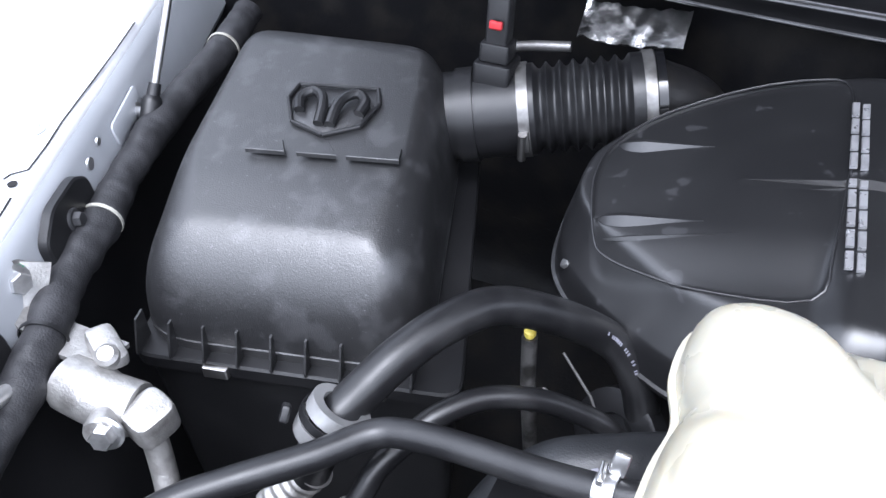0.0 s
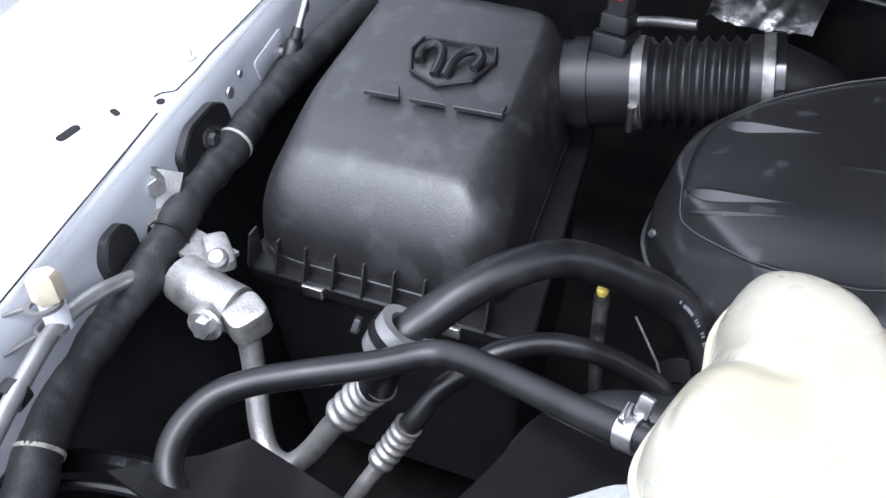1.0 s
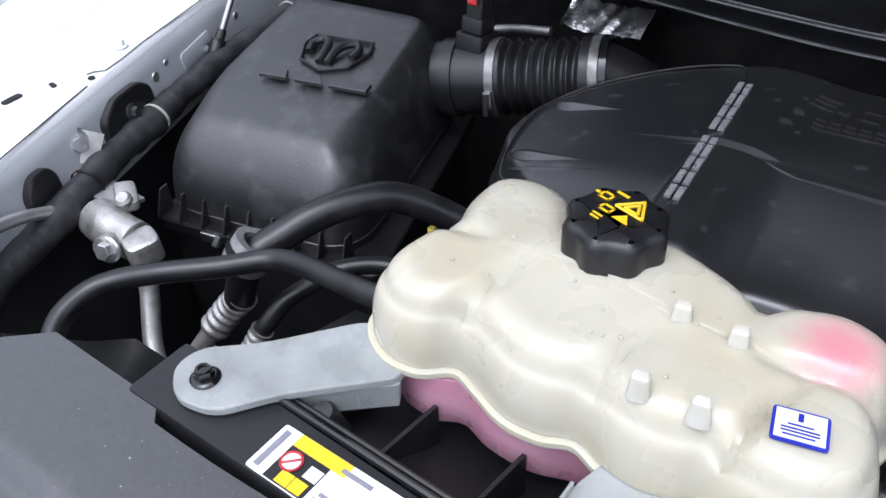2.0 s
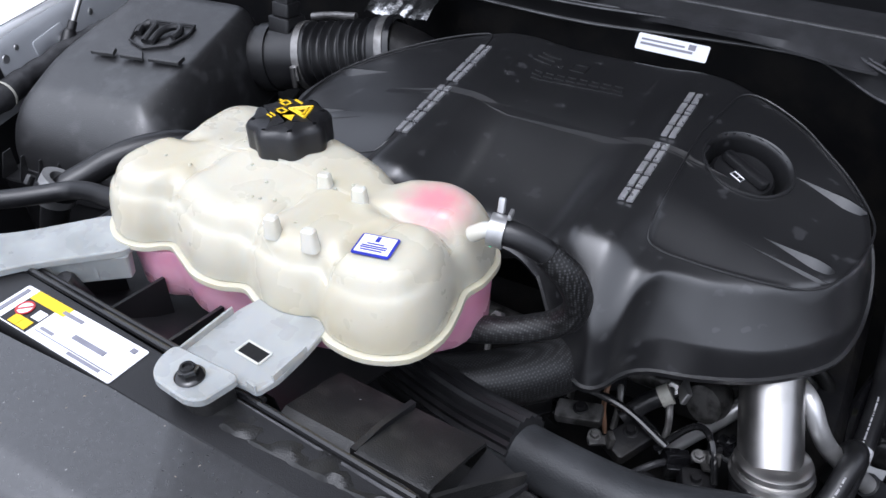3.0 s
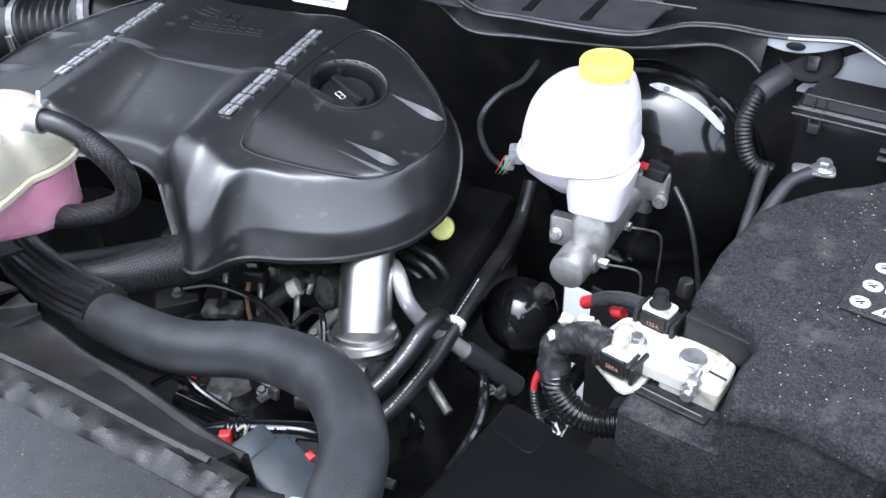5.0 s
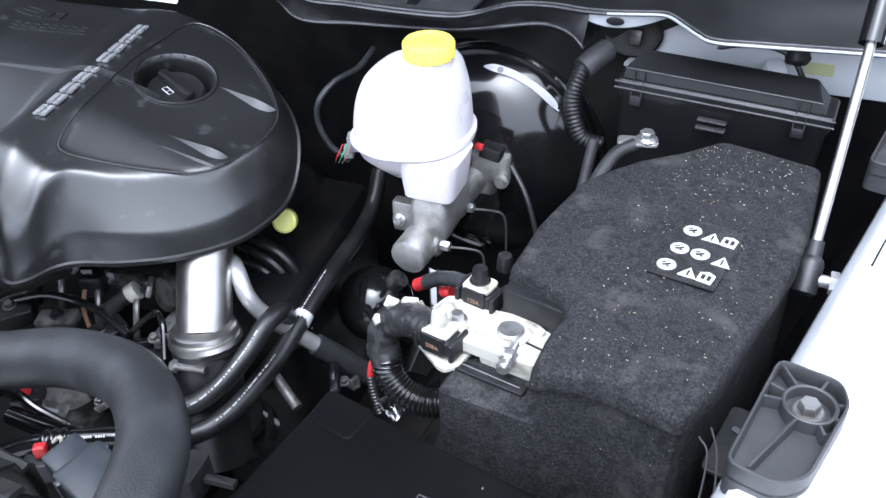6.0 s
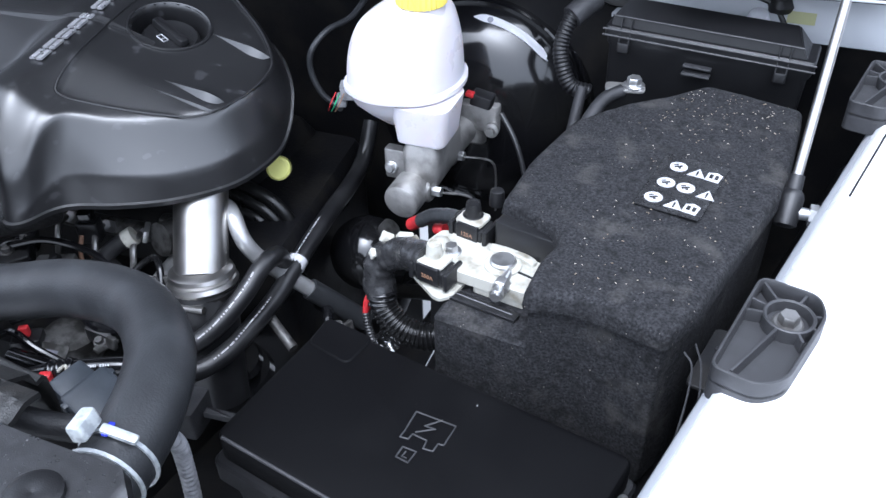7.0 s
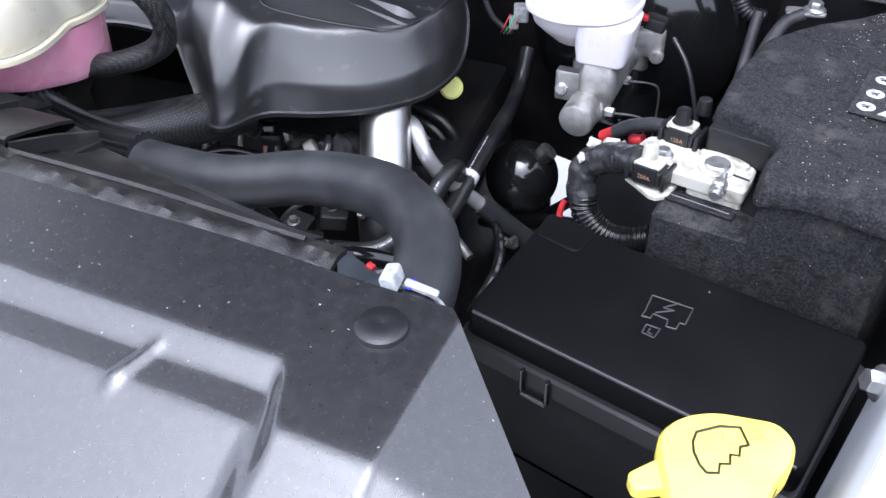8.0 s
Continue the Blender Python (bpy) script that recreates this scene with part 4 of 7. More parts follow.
part("cap_mark", join(*[sweep([cmk @ Vector((*a, 0.0)), cmk @ Vector((*b, 0.0))], 0.0006, 6) for a, b in (((-0.006, -0.003), (0.006, -0.003)), ((0.006, -0.003), (0.006, 0.003)), ((0.006, 0.003), (-0.006, 0.003)), ((-0.006, 0.003), (-0.006, -0.003)), ((0.001, -0.003), (0.001, 0.003)))]), SILVER, oc, "pale outlined symbol")
# silver raised bars, one slotted row on each shoulder
for x0, lean in ((0.112, -0.045), (-0.129, -0.06)):
    for i in range(9):
        y0 = -0.004 + 0.0203 * i
        xa = x0 + lean * y0
        w = 0.0085 if i == 4 else 0.0172
        lm0 = pose(xa, y0, top_z(xa, y0 + 0.008) + 0.0002, math.degrees(math.atan(0.115)), 0, math.degrees(math.atan(-lean)))
        bms = [loft([(a, 0.0), (b, 0.0012), (b, w), (a, w - 0.0012)], [(0, 0), (0, 0.0020), (0.0003, 0.0024)], m=lm0) for a, b in ((-0.0066, -0.0012), (0.0012, 0.0066))]
        part("letter_bar", join(*bms), SILVER, cover, "silver raised bar")
# raised capacity mark on the rear of the cover
for x, y, w, h in [(-0.080, 0.176, 0.022, 0.0015), (-0.078, 0.184, 0.020, 0.0015), (-0.076, 0.191, 0.022, 0.0015), (-0.049, 0.176, 0.004, 0.004), (-0.036, 0.176, 0.018, 0.0015), (-0.036, 0.189, 0.018, 0.0015), (-0.036, 0.176, 0.0015, 0.014), (-0.0195, 0.176, 0.0015, 0.014)] + [(-0.068 + 0.0128 * k, 0.152 + 0.0012 * k, 0.0105, 0.0015) for k in range(8)] + [(-0.068 + 0.0128 * k, 0.159 + 0.0012 * k, 0.0085, 0.0013) for k in range(8)] + [(-0.066 + 0.0128 * k, 0.1455 + 0.0012 * k, 0.0128, 0.0014) for k in range(8)]:
    part("raised_mark", loft(rect(x, y, x + w, y + h), [(0, -0.001), (0, 0.0012)], zf=lambda a, b: top_z(a, b)), COVER, cover)

# ---- coolant tank ----
tank = thing("coolant_tank", (-0.07, -0.21, 1.06), "cream plastic coolant tank holding pink coolant", "coolant tank")
TO = inset(ccw([(-0.066 + (x + 0.066) * 0.955, -0.212 + (y + 0.212) * 0.955) for x, y in smooth_loop([(-0.231, -0.262), (-0.222, -0.283), (-0.198, -0.297), (-0.172, -0.295), (-0.152, -0.281), (-0.130, -0.288), (-0.105, -0.297), (-0.080, -0.296), (-0.060, -0.288), (-0.040, -0.295), (-0.018, -0.298), (0.000, -0.294), (0.013, -0.289), (0.032, -0.299), (0.064, -0.299), (0.090, -0.283), (0.098, -0.255), (0.092, -0.225), (0.086, -0.205), (0.090, -0.185), (0.086, -0.158), (0.070, -0.142), (0.045, -0.136), (0.018, -0.143), (-0.002, -0.153), (-0.030, -0.143), (-0.06, -0.137), (-0.10, -0.136), (-0.128, -0.132), (-0.153, -0.115), (-0.178, -0.106), (-0.205, -0.107), (-0.226, -0.122), (-0.231, -0.158), (-0.223, -0.192), (-0.229, -0.225)], 4)]), 0.002)


def tank_z(x, y, d, s):
    rear = sstep(-0.09, -0.16, x) * sstep(-0.225, -0.165, y)
    t = min(1.0, d / (0.032 + 0.024 * rear))
    z = 1.130 + (0.051 - 0.004 * rear) * max(0.0, 1 - (1 - t) ** 2.4) ** 0.5
    g = sstep(0, 0.012, d)
    for xg in (-0.150, -0.058, 0.018):
        z -= 0.008 * math.exp(-((x - xg - 0.25 * (y + 0.28)) / 0.0065) ** 2) * g * sstep(-0.200, -0.245, y)
    z -= 0.009 * math.exp(-((y + 0.207 - 0.15 * (x - 0.05)) / 0.007) ** 2) * sstep(0.0, 0.03, x) * g
    z -= 0.009 * math.exp(-((x + 0.140 + 0.4 * (y + 0.15)) / 0.007) ** 2) * sstep(-0.205, -0.165, y) * g
    z -= 0.006 * math.exp(-((y + 0.212) / 0.007) ** 2) * sstep(-0.16, -0.19, x) * g
    z -= 0.007 * math.exp(-((x + 0.002) / 0.008) ** 2) * sstep(-0.20, -0.165, y) * g
    z += 0.003 * sstep(0.018, 0.030, x - 0.25 * (y + 0.28)) * sstep(-0.212, -0.225, y) * g
    z -= 0.0035 * math.exp(-((d - 0.010) / 0.003) ** 2) * sstep(-0.235, -0.255, y)
    z += 0.011 * math.exp(-(((x + 0.094) / 0.045) ** 2 + ((y + 0.184) / 0.042) ** 2)) * g
    return z


part("upper_shell", dome(TO, ((-0.155, -0.213), (0.02, -0.212)), 60, tank_z, [(0.003, 1.126), (0.0, 1.127)]), TANK, tank, "cream upper half")
part("seam", loft(TO, [(0.004, 1.119), (-0.004, 1.121), (-0.004, 1.1255), (0.001, 1.1262)]), TANKSEAM, tank, "yellowed moulded seam")
TL = smooth_loop([(-0.212, -0.250), (-0.194, -0.280), (-0.165, -0.285), (-0.145, -0.277), (-0.120, -0.284), (-0.090, -0.284), (-0.060, -0.274), (-0.020, -0.268), (0.015, -0.256), (0.045, -0.243), (0.066, -0.221), (0.077, -0.205), (0.080, -0.182), (0.074, -0.163), (0.060, -0.152), (0.02, -0.156), (-0.03, -0.154), (-0.10, -0.150), (-0.15, -0.150), (-0.196, -0.158), (-0.208, -0.185), (-0.204, -0.215)], 4)
part("lower_shell", loft(TL, [(0.016, 1.066), (0.006, 1.068), (0.001, 1.076), (0.0, 1.095), (-0.002, 1.1185)]), COOLANT, tank, "lower half filled with pink coolant")
part("neck", lathe([(0.034, -0.012), (0.030, 0.0), (0.027, 0.008)], pose(-0.096, -0.184, 1.174), 28), TANK, tank)
cp = [((0.0312 + 0.0017 * math.cos(8 * a)) * math.cos(a), (0.0312 + 0.0017 * math.cos(8 * a)) * math.sin(a)) for a in [2 * math.pi * k / 108 for k in range(108)]]
cap = part("cap", loft(cp, [(0.003, 0), (0.0, 0.002), (0.0, 0.020), (0.002, 0.0235), (0.005, 0.0255), (0.024, 0.026)], m=pose(-0.095, -0.183, 1.184)), PLASTIC, tank, "black lobed screw cap with yellow symbols")
cm = pose(-0.095, -0.181, 1.2101, 0, 0, 0) @ Matrix.Scale(0.92, 4) @ pose(0, 0, 0, 0, 0, -14)
tri1 = [(-0.010, 0.004), (0.012, 0.004), (0.001, 0.020)]
tri2 = [(-0.0045, 0.0062), (0.0065, 0.0062), (0.001, 0.0150)]
part("symbol", join(*[sweep([cm @ Vector((a[0] + 0.004, a[1], 0.0003)), cm @ Vector((b[0] + 0.004, b[1], 0.0003))], 0.0011, 6) for t in (tri1, tri2) for a, b in zip(t, t[1:] + t[:1])]), LYELLOW, cap)
for x, y, w, h in ((-0.022, 0.004, 0.0095, 0.0016), (-0.022, 0.010, 0.0095, 0.0016), (-0.022, 0.004, 0.0016, 0.0076), (-0.0141, 0.004, 0.0016, 0.0076), (-0.026, 0.0065, 0.003, 0.0022), (-0.013, -0.006, 0.010, 0.0016), (-0.013, -0.0005, 0.010, 0.0016), (-0.013, -0.006, 0.0016, 0.007), (-0.0046, -0.006, 0.0016, 0.007), (-0.012, -0.012, 0.008, 0.0014), (-0.011, -0.0155, 0.007, 0.0014), (-0.0155, 0.0155, 0.010, 0.0022)):
    part("symbol", loft(rect(x, y, x + w, y + h), [(0, 0), (0, 0.0006)], m=cm), LYELLOW, cap, flat=True)
part("symbol", loft([(0.000, -0.007), (0.013, -0.007), (0.0065, 0.001)], [(0, 0), (0, 0.0006)], m=cm), LYELLOW, cap, flat=True)
for x, y in ((-0.036, -0.213), (-0.003, -0.214), (-0.032, -0.273), (0.000, -0.271)):
    part("nub", loft(rnd(rect(-0.0055, -0.0042, 0.0055, 0.0042), 0.003, 3), [(-0.001, -0.006), (0.0, 0.003), (0.0007, 0.0095), (0.002, 0.0108)], m=pose(x, y, tank_z(x, y, 0.04, 1), 0, 0, 12)), NUB, tank, "clear moulded stud")
tl = part("label", loft(rnd(rect(-0.0135, -0.011, 0.0135, 0.011), 0.002, 2), [(0, 0), (0, 0.0006)], m=pose(0.044, -0.256, tank_z(0.044, -0.256, 0.04, 1) + 0.0012, 0, 0, 14)), BLUE, tank, "small blue and white label")
part("label_field", loft(rect(-0.0118, -0.0088, 0.0118, 0.0096), [(0, 0), (0, 0.0004)], m=pose(0.044, -0.256, tank_z(0.044, -0.256, 0.04, 1) + 0.0019, 0, 0, 14)), LABEL, tl, flat=True)
bars("print_bar", [(-0.0015, 0.003, 0.0025, 0.005), (-0.006, 0.000, 0.012, 0.0006), (-0.009, -0.0025, 0.018, 0.0006), (-0.009, -0.0045, 0.018, 0.0006), (-0.008, -0.0068, 0.015, 0.0006)], pose(0.044, -0.256, tank_z(0.044, -0.256, 0.04, 1) + 0.0024, 0, 0, 14), BLUE, tl)
arm = [(-0.300, -0.374), (-0.298, -0.354), (-0.267, -0.327), (-0.223, -0.272), (-0.190, -0.268), (-0.172, -0.298), (-0.226, -0.352), (-0.250, -0.386), (-0.280, -0.392)]
part("mounting_arm", loft(rnd(arm, 0.012, 4), [(0, 1.118), (0, 1.123), (0.0008, 1.124)]), MILKY, tank, "milky plastic mounting arm")
part("arm_web", loft(rnd([(-0.236, -0.341), (-0.180, -0.291), (-0.174, -0.301), (-0.232, -0.352)], 0.003), [(0.002, 1.096), (0, 1.1175)]), MILKY, tank)
for k in range(2):
    part("arm_rib", loft(rect(-0.0012, -0.006, 0.0012, 0.006), [(0, 0), (0, 0.019)], m=pose(-0.223 + 0.024 * k, -0.336 + 0.022 * k, 1.0985, 0, 0, 42)), MILKY, tank)
foot = [(-0.046, -0.306), (-0.047, -0.340), (-0.046, -0.362), (0.013, -0.356), (0.021, -0.357), (0.025, -0.341), (0.024, -0.314), (0.020, -0.284), (-0.040, -0.284)]
part("mounting_foot", loft(rnd(foot, 0.004, 4), [(0.001, 1.121), (0, 1.1215), (0, 1.1255), (0.0008, 1.1265)]), MILKY, tank, "milky plastic mounting foot")
for (ax, ay), (bx, by) in (((-0.0465, -0.310), (-0.0465, -0.360)), ((0.0235, -0.312), (0.0235, -0.344)), ((0.013, -0.3555), (0.021, -0.3565))):
    part("foot_rim", strip([(ax, ay, 1.1285), (bx, by, 1.1285)], 0.0018, 0.006), MILKY, tank)
tab = [(-0.0475, -0.360), (-0.046, -0.377), (-0.036, -0.389), (-0.004, -0.391), (0.006, -0.386), (0.0115, -0.358)]
part("foot_tab", loft(rnd(tab, 0.007, 4), [(0.001, 1.130), (0, 1.1305), (0, 1.1355), (0.001, 1.1365)]), MILKY, tank)
part("foot_post", loft(rnd([(-0.042, -0.364), (-0.040, -0.380), (-0.006, -0.386), (0.004, -0.381), (0.008, -0.360)], 0.005, 3), [(0, 1.114), (0, 1.1297)]), PLASTIC_DUSTY, tank, "dusty black rubber pad under the foot")
hole_m = pose(-0.005, -0.332, 1.1262, 0, 0, -3)
part("foot_hole", loft(rect(-0.0105, -0.0055, 0.0105, 0.0055), [(0, 0), (0, 0.0009)], m=hole_m), DARK, tank, flat=True)
part("hole_rim", join(*[sweep([hole_m @ Vector((*a, 0.001)), hole_m @ Vector((*b, 0.001))], 0.0009, 6) for a, b in (((-0.011, -0.006), (0.011, -0.006)), ((0.011, -0.006), (0.011, 0.006)), ((0.011, 0.006), (-0.011, 0.006)), ((-0.011, 0.006), (-0.011, -0.006)))]), NUB, tank)
for x, y, z in ((-0.274, -0.370, 1.124), (-0.0155, -0.3755, 1.1365)):
    bm0 = pose(x, y, z)
    part("bolt", join(lathe([(0.0098, 0), (0.0100, 0.0012), (0.0088, 0.0024), (0.0074, 0.0028)], bm0, 22), hexagon(0.0066, 0.0056, bm0 @ Matrix.Translation((0, 0, 0.0026))), ring((x, y, z + 0.0088), (0, 0, 1), 0.0030, 0.0014, 0.0016, 18)), GLOSS, tank, "black flanged bolt with a hollow head")
part("spout", tube([(0.080, -0.197, 1.172), (0.090, -0.1965, 1.179), (0.100, -0.194, 1.181)], 0.0058, 14), NUB, tank)

# hose from the tank's spout down to the radiator hose
ov = thing("overflow_hose", (0.12, -0.19, 1.05), "black braided hose clamped to the tank spout", "hose")
OV = [(0.094, -0.196, 1.181), (0.113, -0.190, 1.178), (0.130, -0.182, 1.166), (0.145, -0.175, 1.146), (0.1495, -0.168, 1.122), (0.141, -0.166, 1.100), (0.120, -0.172, 1.086), (0.095, -0.182, 1.079), (0.06, -0.19, 1.07), (0.02, -0.19, 1.05)]
part("rubber_hose", tube(OV[:4], 0.0092), RUBBER, ov)
part("braided_sleeve", sweep(spline(OV[2:], 26), lambda s: 0.0106 + 0.0007 * noise.noise(Vector((s * 60, 0.7, 2.0))), 18), BRAID, ov)
c = part("spring_clamp", join(ring((0.099, -0.1945, 1.1805), (0.95, 0.28, -0.12), 0.0094, 0.011, 0.0022, 20), block(0.0050, 0.0030, 0.012, axes((0.0975, -0.188, 1.1895), (-0.05, 0.35, 1)), 0.001), block(0.0030, 0.010, 0.005, axes((0.106, -0.189, 1.190), (0, 0, 1), (0.95, 0.28, 0)), 0.001)), DPALU, ov, "pale metal spring clamp")
part("paint_mark", sweep([Vector((0.0965, -0.1955, 1.1805)) + 0.0120 * (math.cos(a) * Vector((0.1, -0.3, 0.93)) + math.sin(a) * Vector((-0.28, 0.94, 0.05))) for a in [radians(55 + 8 * k) for k in range(24)]], 0.0016, 8), GREEN, c, "green paint mark")

# ---- radiator support and front covers ----
sup = thing("radiator_support", (0, -0.38, 1.1), "black plastic radiator support with a printed label", "radiator support")
part("beam", loft(rnd([(-0.318, -0.402), (0.15, -0.398), (0.15, -0.366), (-0.05, -0.358), (-0.318, -0.350)], 0.006, 3), [(0, 1.06), (0, 1.113), (0.002, 1.116)]), PLASTIC, sup)
part("rear_rim", sweep([Vector(q) for q in ((-0.30, -0.350, 1.117), (-0.06, -0.355, 1.117), (0.148, -0.362, 1.117))], 0.0026, 8), GLOSS, sup)
part("rear_rim", sweep([Vector(q) for q in ((-0.30, -0.343, 1.113), (-0.06, -0.348, 1.113), (0.02, -0.351, 1.113))], 0.0022, 8), PLASTIC, sup)
part("raised_block", sheet([[(x, y, z) for y, z in ((-0.356, 1.100), (-0.352, 1.111), (-0.348, 1.112), (-0.330, 1.107), (-0.302, 1.098), (-0.290, 1.093), (-0.288, 1.06))] for x in (0.094, 0.097, 0.115, 0.130, 0.145, 0.149)], 0.003), PLASTIC_DUSTY, sup, "dusty brown-black raised block beside the tank")
part("block_side", loft([(0.150, -0.357), (0.168, -0.352), (0.185, -0.300), (0.150, -0.290)], [(0.0, 1.05), (0.0, 1.088)]), PLASTIC, sup)
part("side_fin", strip([(0.150, -0.352, 1.103), (0.166, -0.326, 1.098), (0.182, -0.300, 1.090)], 0.003, 0.012), PLASTIC_DUSTY, sup)
part("low_block", sheet([[(x, y, z) for y, z in ((-0.350, 1.098), (-0.340, 1.102), (-0.300, 1.091), (-0.286, 1.086), (-0.284, 1.05))] for x in (0.026, 0.030, 0.05, 0.07, 0.090)], 0.003), PLASTIC_DUSTY, sup)
part("block_step", strip([(0.0925, -0.352, 1.1045), (0.0925, -0.325, 1.101), (0.0925, -0.292, 1.091)], 0.0045, 0.016), PLASTIC, sup)
part("front_lip", loft(rnd([(0.002, -0.3715), (0.156, -0.3720), (0.156, -0.3640), (0.002, -0.3600)], 0.002, 2), [(0, 1.10), (0, 1.1145), (0.001, 1.1155)]), EDGE, sup, "pale grey front lip")
# dark trough between the beam and the tank, with ribs and a bracket edge
part("trough", sheet([[(x, y, z) for y, z in ((-0.343, 1.108), (-0.338, 1.085), (-0.30, 1.062), (-0.27, 1.050), (-0.20, 1.03))] for x in [-0.31 + 0.03 * i for i in range(12)]], 0.003), PLASTIC, sup)
for x in (-0.222, -0.165, -0.098):
    part("trough_rib", loft([(x - 0.0015, -0.340), (x + 0.0015, -0.340), (x + 0.0075, -0.285), (x + 0.0045, -0.285)], [(0, 1.05), (0, 1.093)]), PLASTIC, sup)
part("trough_peg", lathe([(0.009, 0.0), (0.009, 0.03), (0.007, 0.034), (0.0, 0.034)], pose(-0.205, -0.330, 1.078, 18, 0, 0), 16), PLASTIC, sup)
part("fan_shroud", sheet([[(x, y + (0.012 * sstep(0.26, 0.18, x) - 0.020 * sstep(0.25, 0.41, x) if y > -0.33 else -0.006 * sstep(0.25, 0.41, x)), z) for y, z in ((-0.357, 1.090), (-0.3565, 1.1055), (-0.3535, 1.1065), (-0.350, 1.101), (-0.335, 1.092), (-0.319, 1.083), (-0.314, 1.0835), (-0.311, 1.080), (-0.310, 1.06), (-0.313, 1.03))] for x in [0.152 + 0.012 * i for i in range(22)]], 0.003), PLASTIC_DUSTY, sup, "dusty black rear edge of the fan shroud")
part("fan_shroud", sheet([[(x, y, z) for y, z in ((-0.40, 1.06), (-0.34, 1.0), (-0.30, 0.97), (-0.28, 0.90))] for x in [-0.50 + 0.04 * i for i in range(17)]], 0.004), PLASTIC, sup)
ym = pose(-0.143, -0.3805, 1.1163)
yl = part("label_sheet", loft(rnd(rect(-0.068, -0.0175, 0.068, 0.0175), 0.002, 2), [(0, 0), (0, 0.0006)], m=ym), LABEL, sup, "white label with a yellow and black symbol field", flat=True)
ym2 = ym @ Matrix.Translation((0, 0, 0.0007))
part("label_field", loft(rect(-0.054, -0.0168, -0.024, 0.008), [(0, 0), (0, 0.0004)], m=ym2), PLASTIC, yl, flat=True)
part("label_field", loft(rect(-0.054, 0.008, -0.014, 0.0172), [(0, 0), (0, 0.0004)], m=ym2), LYELLOW, yl, flat=True)
part("label_field", lathe([(0.0062, 0), (0.0062, 0.0004)], ym2 @ Matrix.Translation((-0.046, -0.001, 0.0005)), 20), LABEL, yl, flat=True)
part("label_mark", join(ring(ym2 @ Vector((-0.046, -0.001, 0.001)), (0, 0, 1), 0.0058, 0.0006, 0.0014, 24), sweep([ym2 @ Vector((-0.050, -0.005, 0.0011)), ym2 @ Vector((-0.042, 0.003, 0.0011))], 0.0008, 6)), RED, yl)
for x, y in ((-0.046, -0.016), (-0.036, -0.016), (-0.034, -0.005)):
    part("label_field", loft(rect(x, y, x + 0.0095, y + 0.0085), [(0, 0), (0, 0.0004)], m=ym2 @ Matrix.Translation((0, 0, 0.0005))), LYELLOW if y < -0.01 else LABEL, yl, flat=True)
bars("print_bar", [(-0.0645, -0.014, 0.004, 0.028), (-0.018, 0.010, 0.022, 0.003), (0.010, -0.003, 0.034, 0.004), (-0.018, -0.009, 0.014, 0.0025), (0.02, -0.015, 0.034, 0.0025), (0.056, 0.010, 0.005, 0.004), (-0.02, -0.0115, 0.084, 0.0006)], ym2, INK, yl)

fc = thing("front_cover_panel", (0.1, -0.5, 1.08), "satin black plastic panel over the grille with stepped ledges", "trim panel")


def fc_z(x, y):
    """Plateau behind, a riser, a narrow ledge with a gap, then the long slope to the grille; the corner falls away."""
    flap = sstep(0.450, 0.474, x)
    y1 = -0.462 - 0.010 * sstep(0.2, -0.2, x) - 0.040 * flap
    z = 1.1150 - 0.0065 * sstep(y1 + 0.004, y1 - 0.014, y)
    z -= 0.42 * max(0.0, y1 - 0.010 - y)
    shelf = max(0.0, y1 - 0.013 - y) - max(0.0, y1 - 0.036 - y)
    z += (1 - flap) * 0.36 * shelf
    z += 0.0030 * math.exp(-((x - 0.377 - 0.3 * (y + 0.48)) / 0.004) ** 2) * (1 - flap) * sstep(y1 - 0.006, y1 - 0.014, y) * sstep(y1 - 0.046, y1 - 0.034, y)
    z -= 0.7 * max(0.0, -0.60 - y)
    e = x - 0.5225
    return z - (0.45 * e if e > 0 else 0.0) * sstep(0.0, 0.004, e)


def rear_y(x):
    return -0.4045 + 0.012 * sstep(-0.26, 0.0, x) + 0.0095 * sstep(0.0, 0.16, x) - 0.005 * sstep(0.35, 0.50, x) + 0.012 * sstep(-0.285, -0.292, x) - 1.05 * max(0.0, x - 0.517) - 0.9 * max(0.0, -0.40 - x)


grid = []
for i in range(316):
    x = -0.70 + 0.01 * min(i, 85) + 0.002 * max(0, i - 85)
    grid.append([(x, rear_y(x) - 0.0012 - (k / 89) ** 1.1 * 0.34, fc_z(x, rear_y(x) - 0.0012 - (k / 89) ** 1.1 * 0.34) - (0.008 if k == 0 else 0.0)) for k in range(90)])
part("panel", sheet(grid, 0.003), SHEET, fc, "satin black plastic with fine pale specks")
part("push_pin", lathe([(0.0145, 0), (0.0145, 0.003), (0.012, 0.0045), (0.005, 0.005), (0.0, 0.004)], pose(0.4885, -0.421, 1.1152), 28), PLASTIC, fc)
# scalloped foam strip behind the panel edge
part("foam_strip", sheet([[(x, -0.3855 + 0.006 * sstep(0.02, 0.16, x) - 0.004 * sstep(0.35, 0.5, x) + dy, 1.107 + 0.0105 * sstep(0.17, 0.13, x) + dz + (0.004 * noise.noise(Vector((x * 46, dy * 120, 1.7))) + 0.0025 * noise.noise(Vector((x * 120, dy * 160, 0.2)))) * (1 if 0 < dy < 0.023 else 0)) for dy, dz in ((-0.001, -0.004), (0.003, -0.001), (0.008, 0.0), (0.013, -0.001), (0.018, -0.002), (0.0235, -0.003))] for x in [-0.02 + 0.0035 * i for i in range(130)]], 0.004), PLASTIC_DUSTY, fc, "dusty crumpled foam seal")

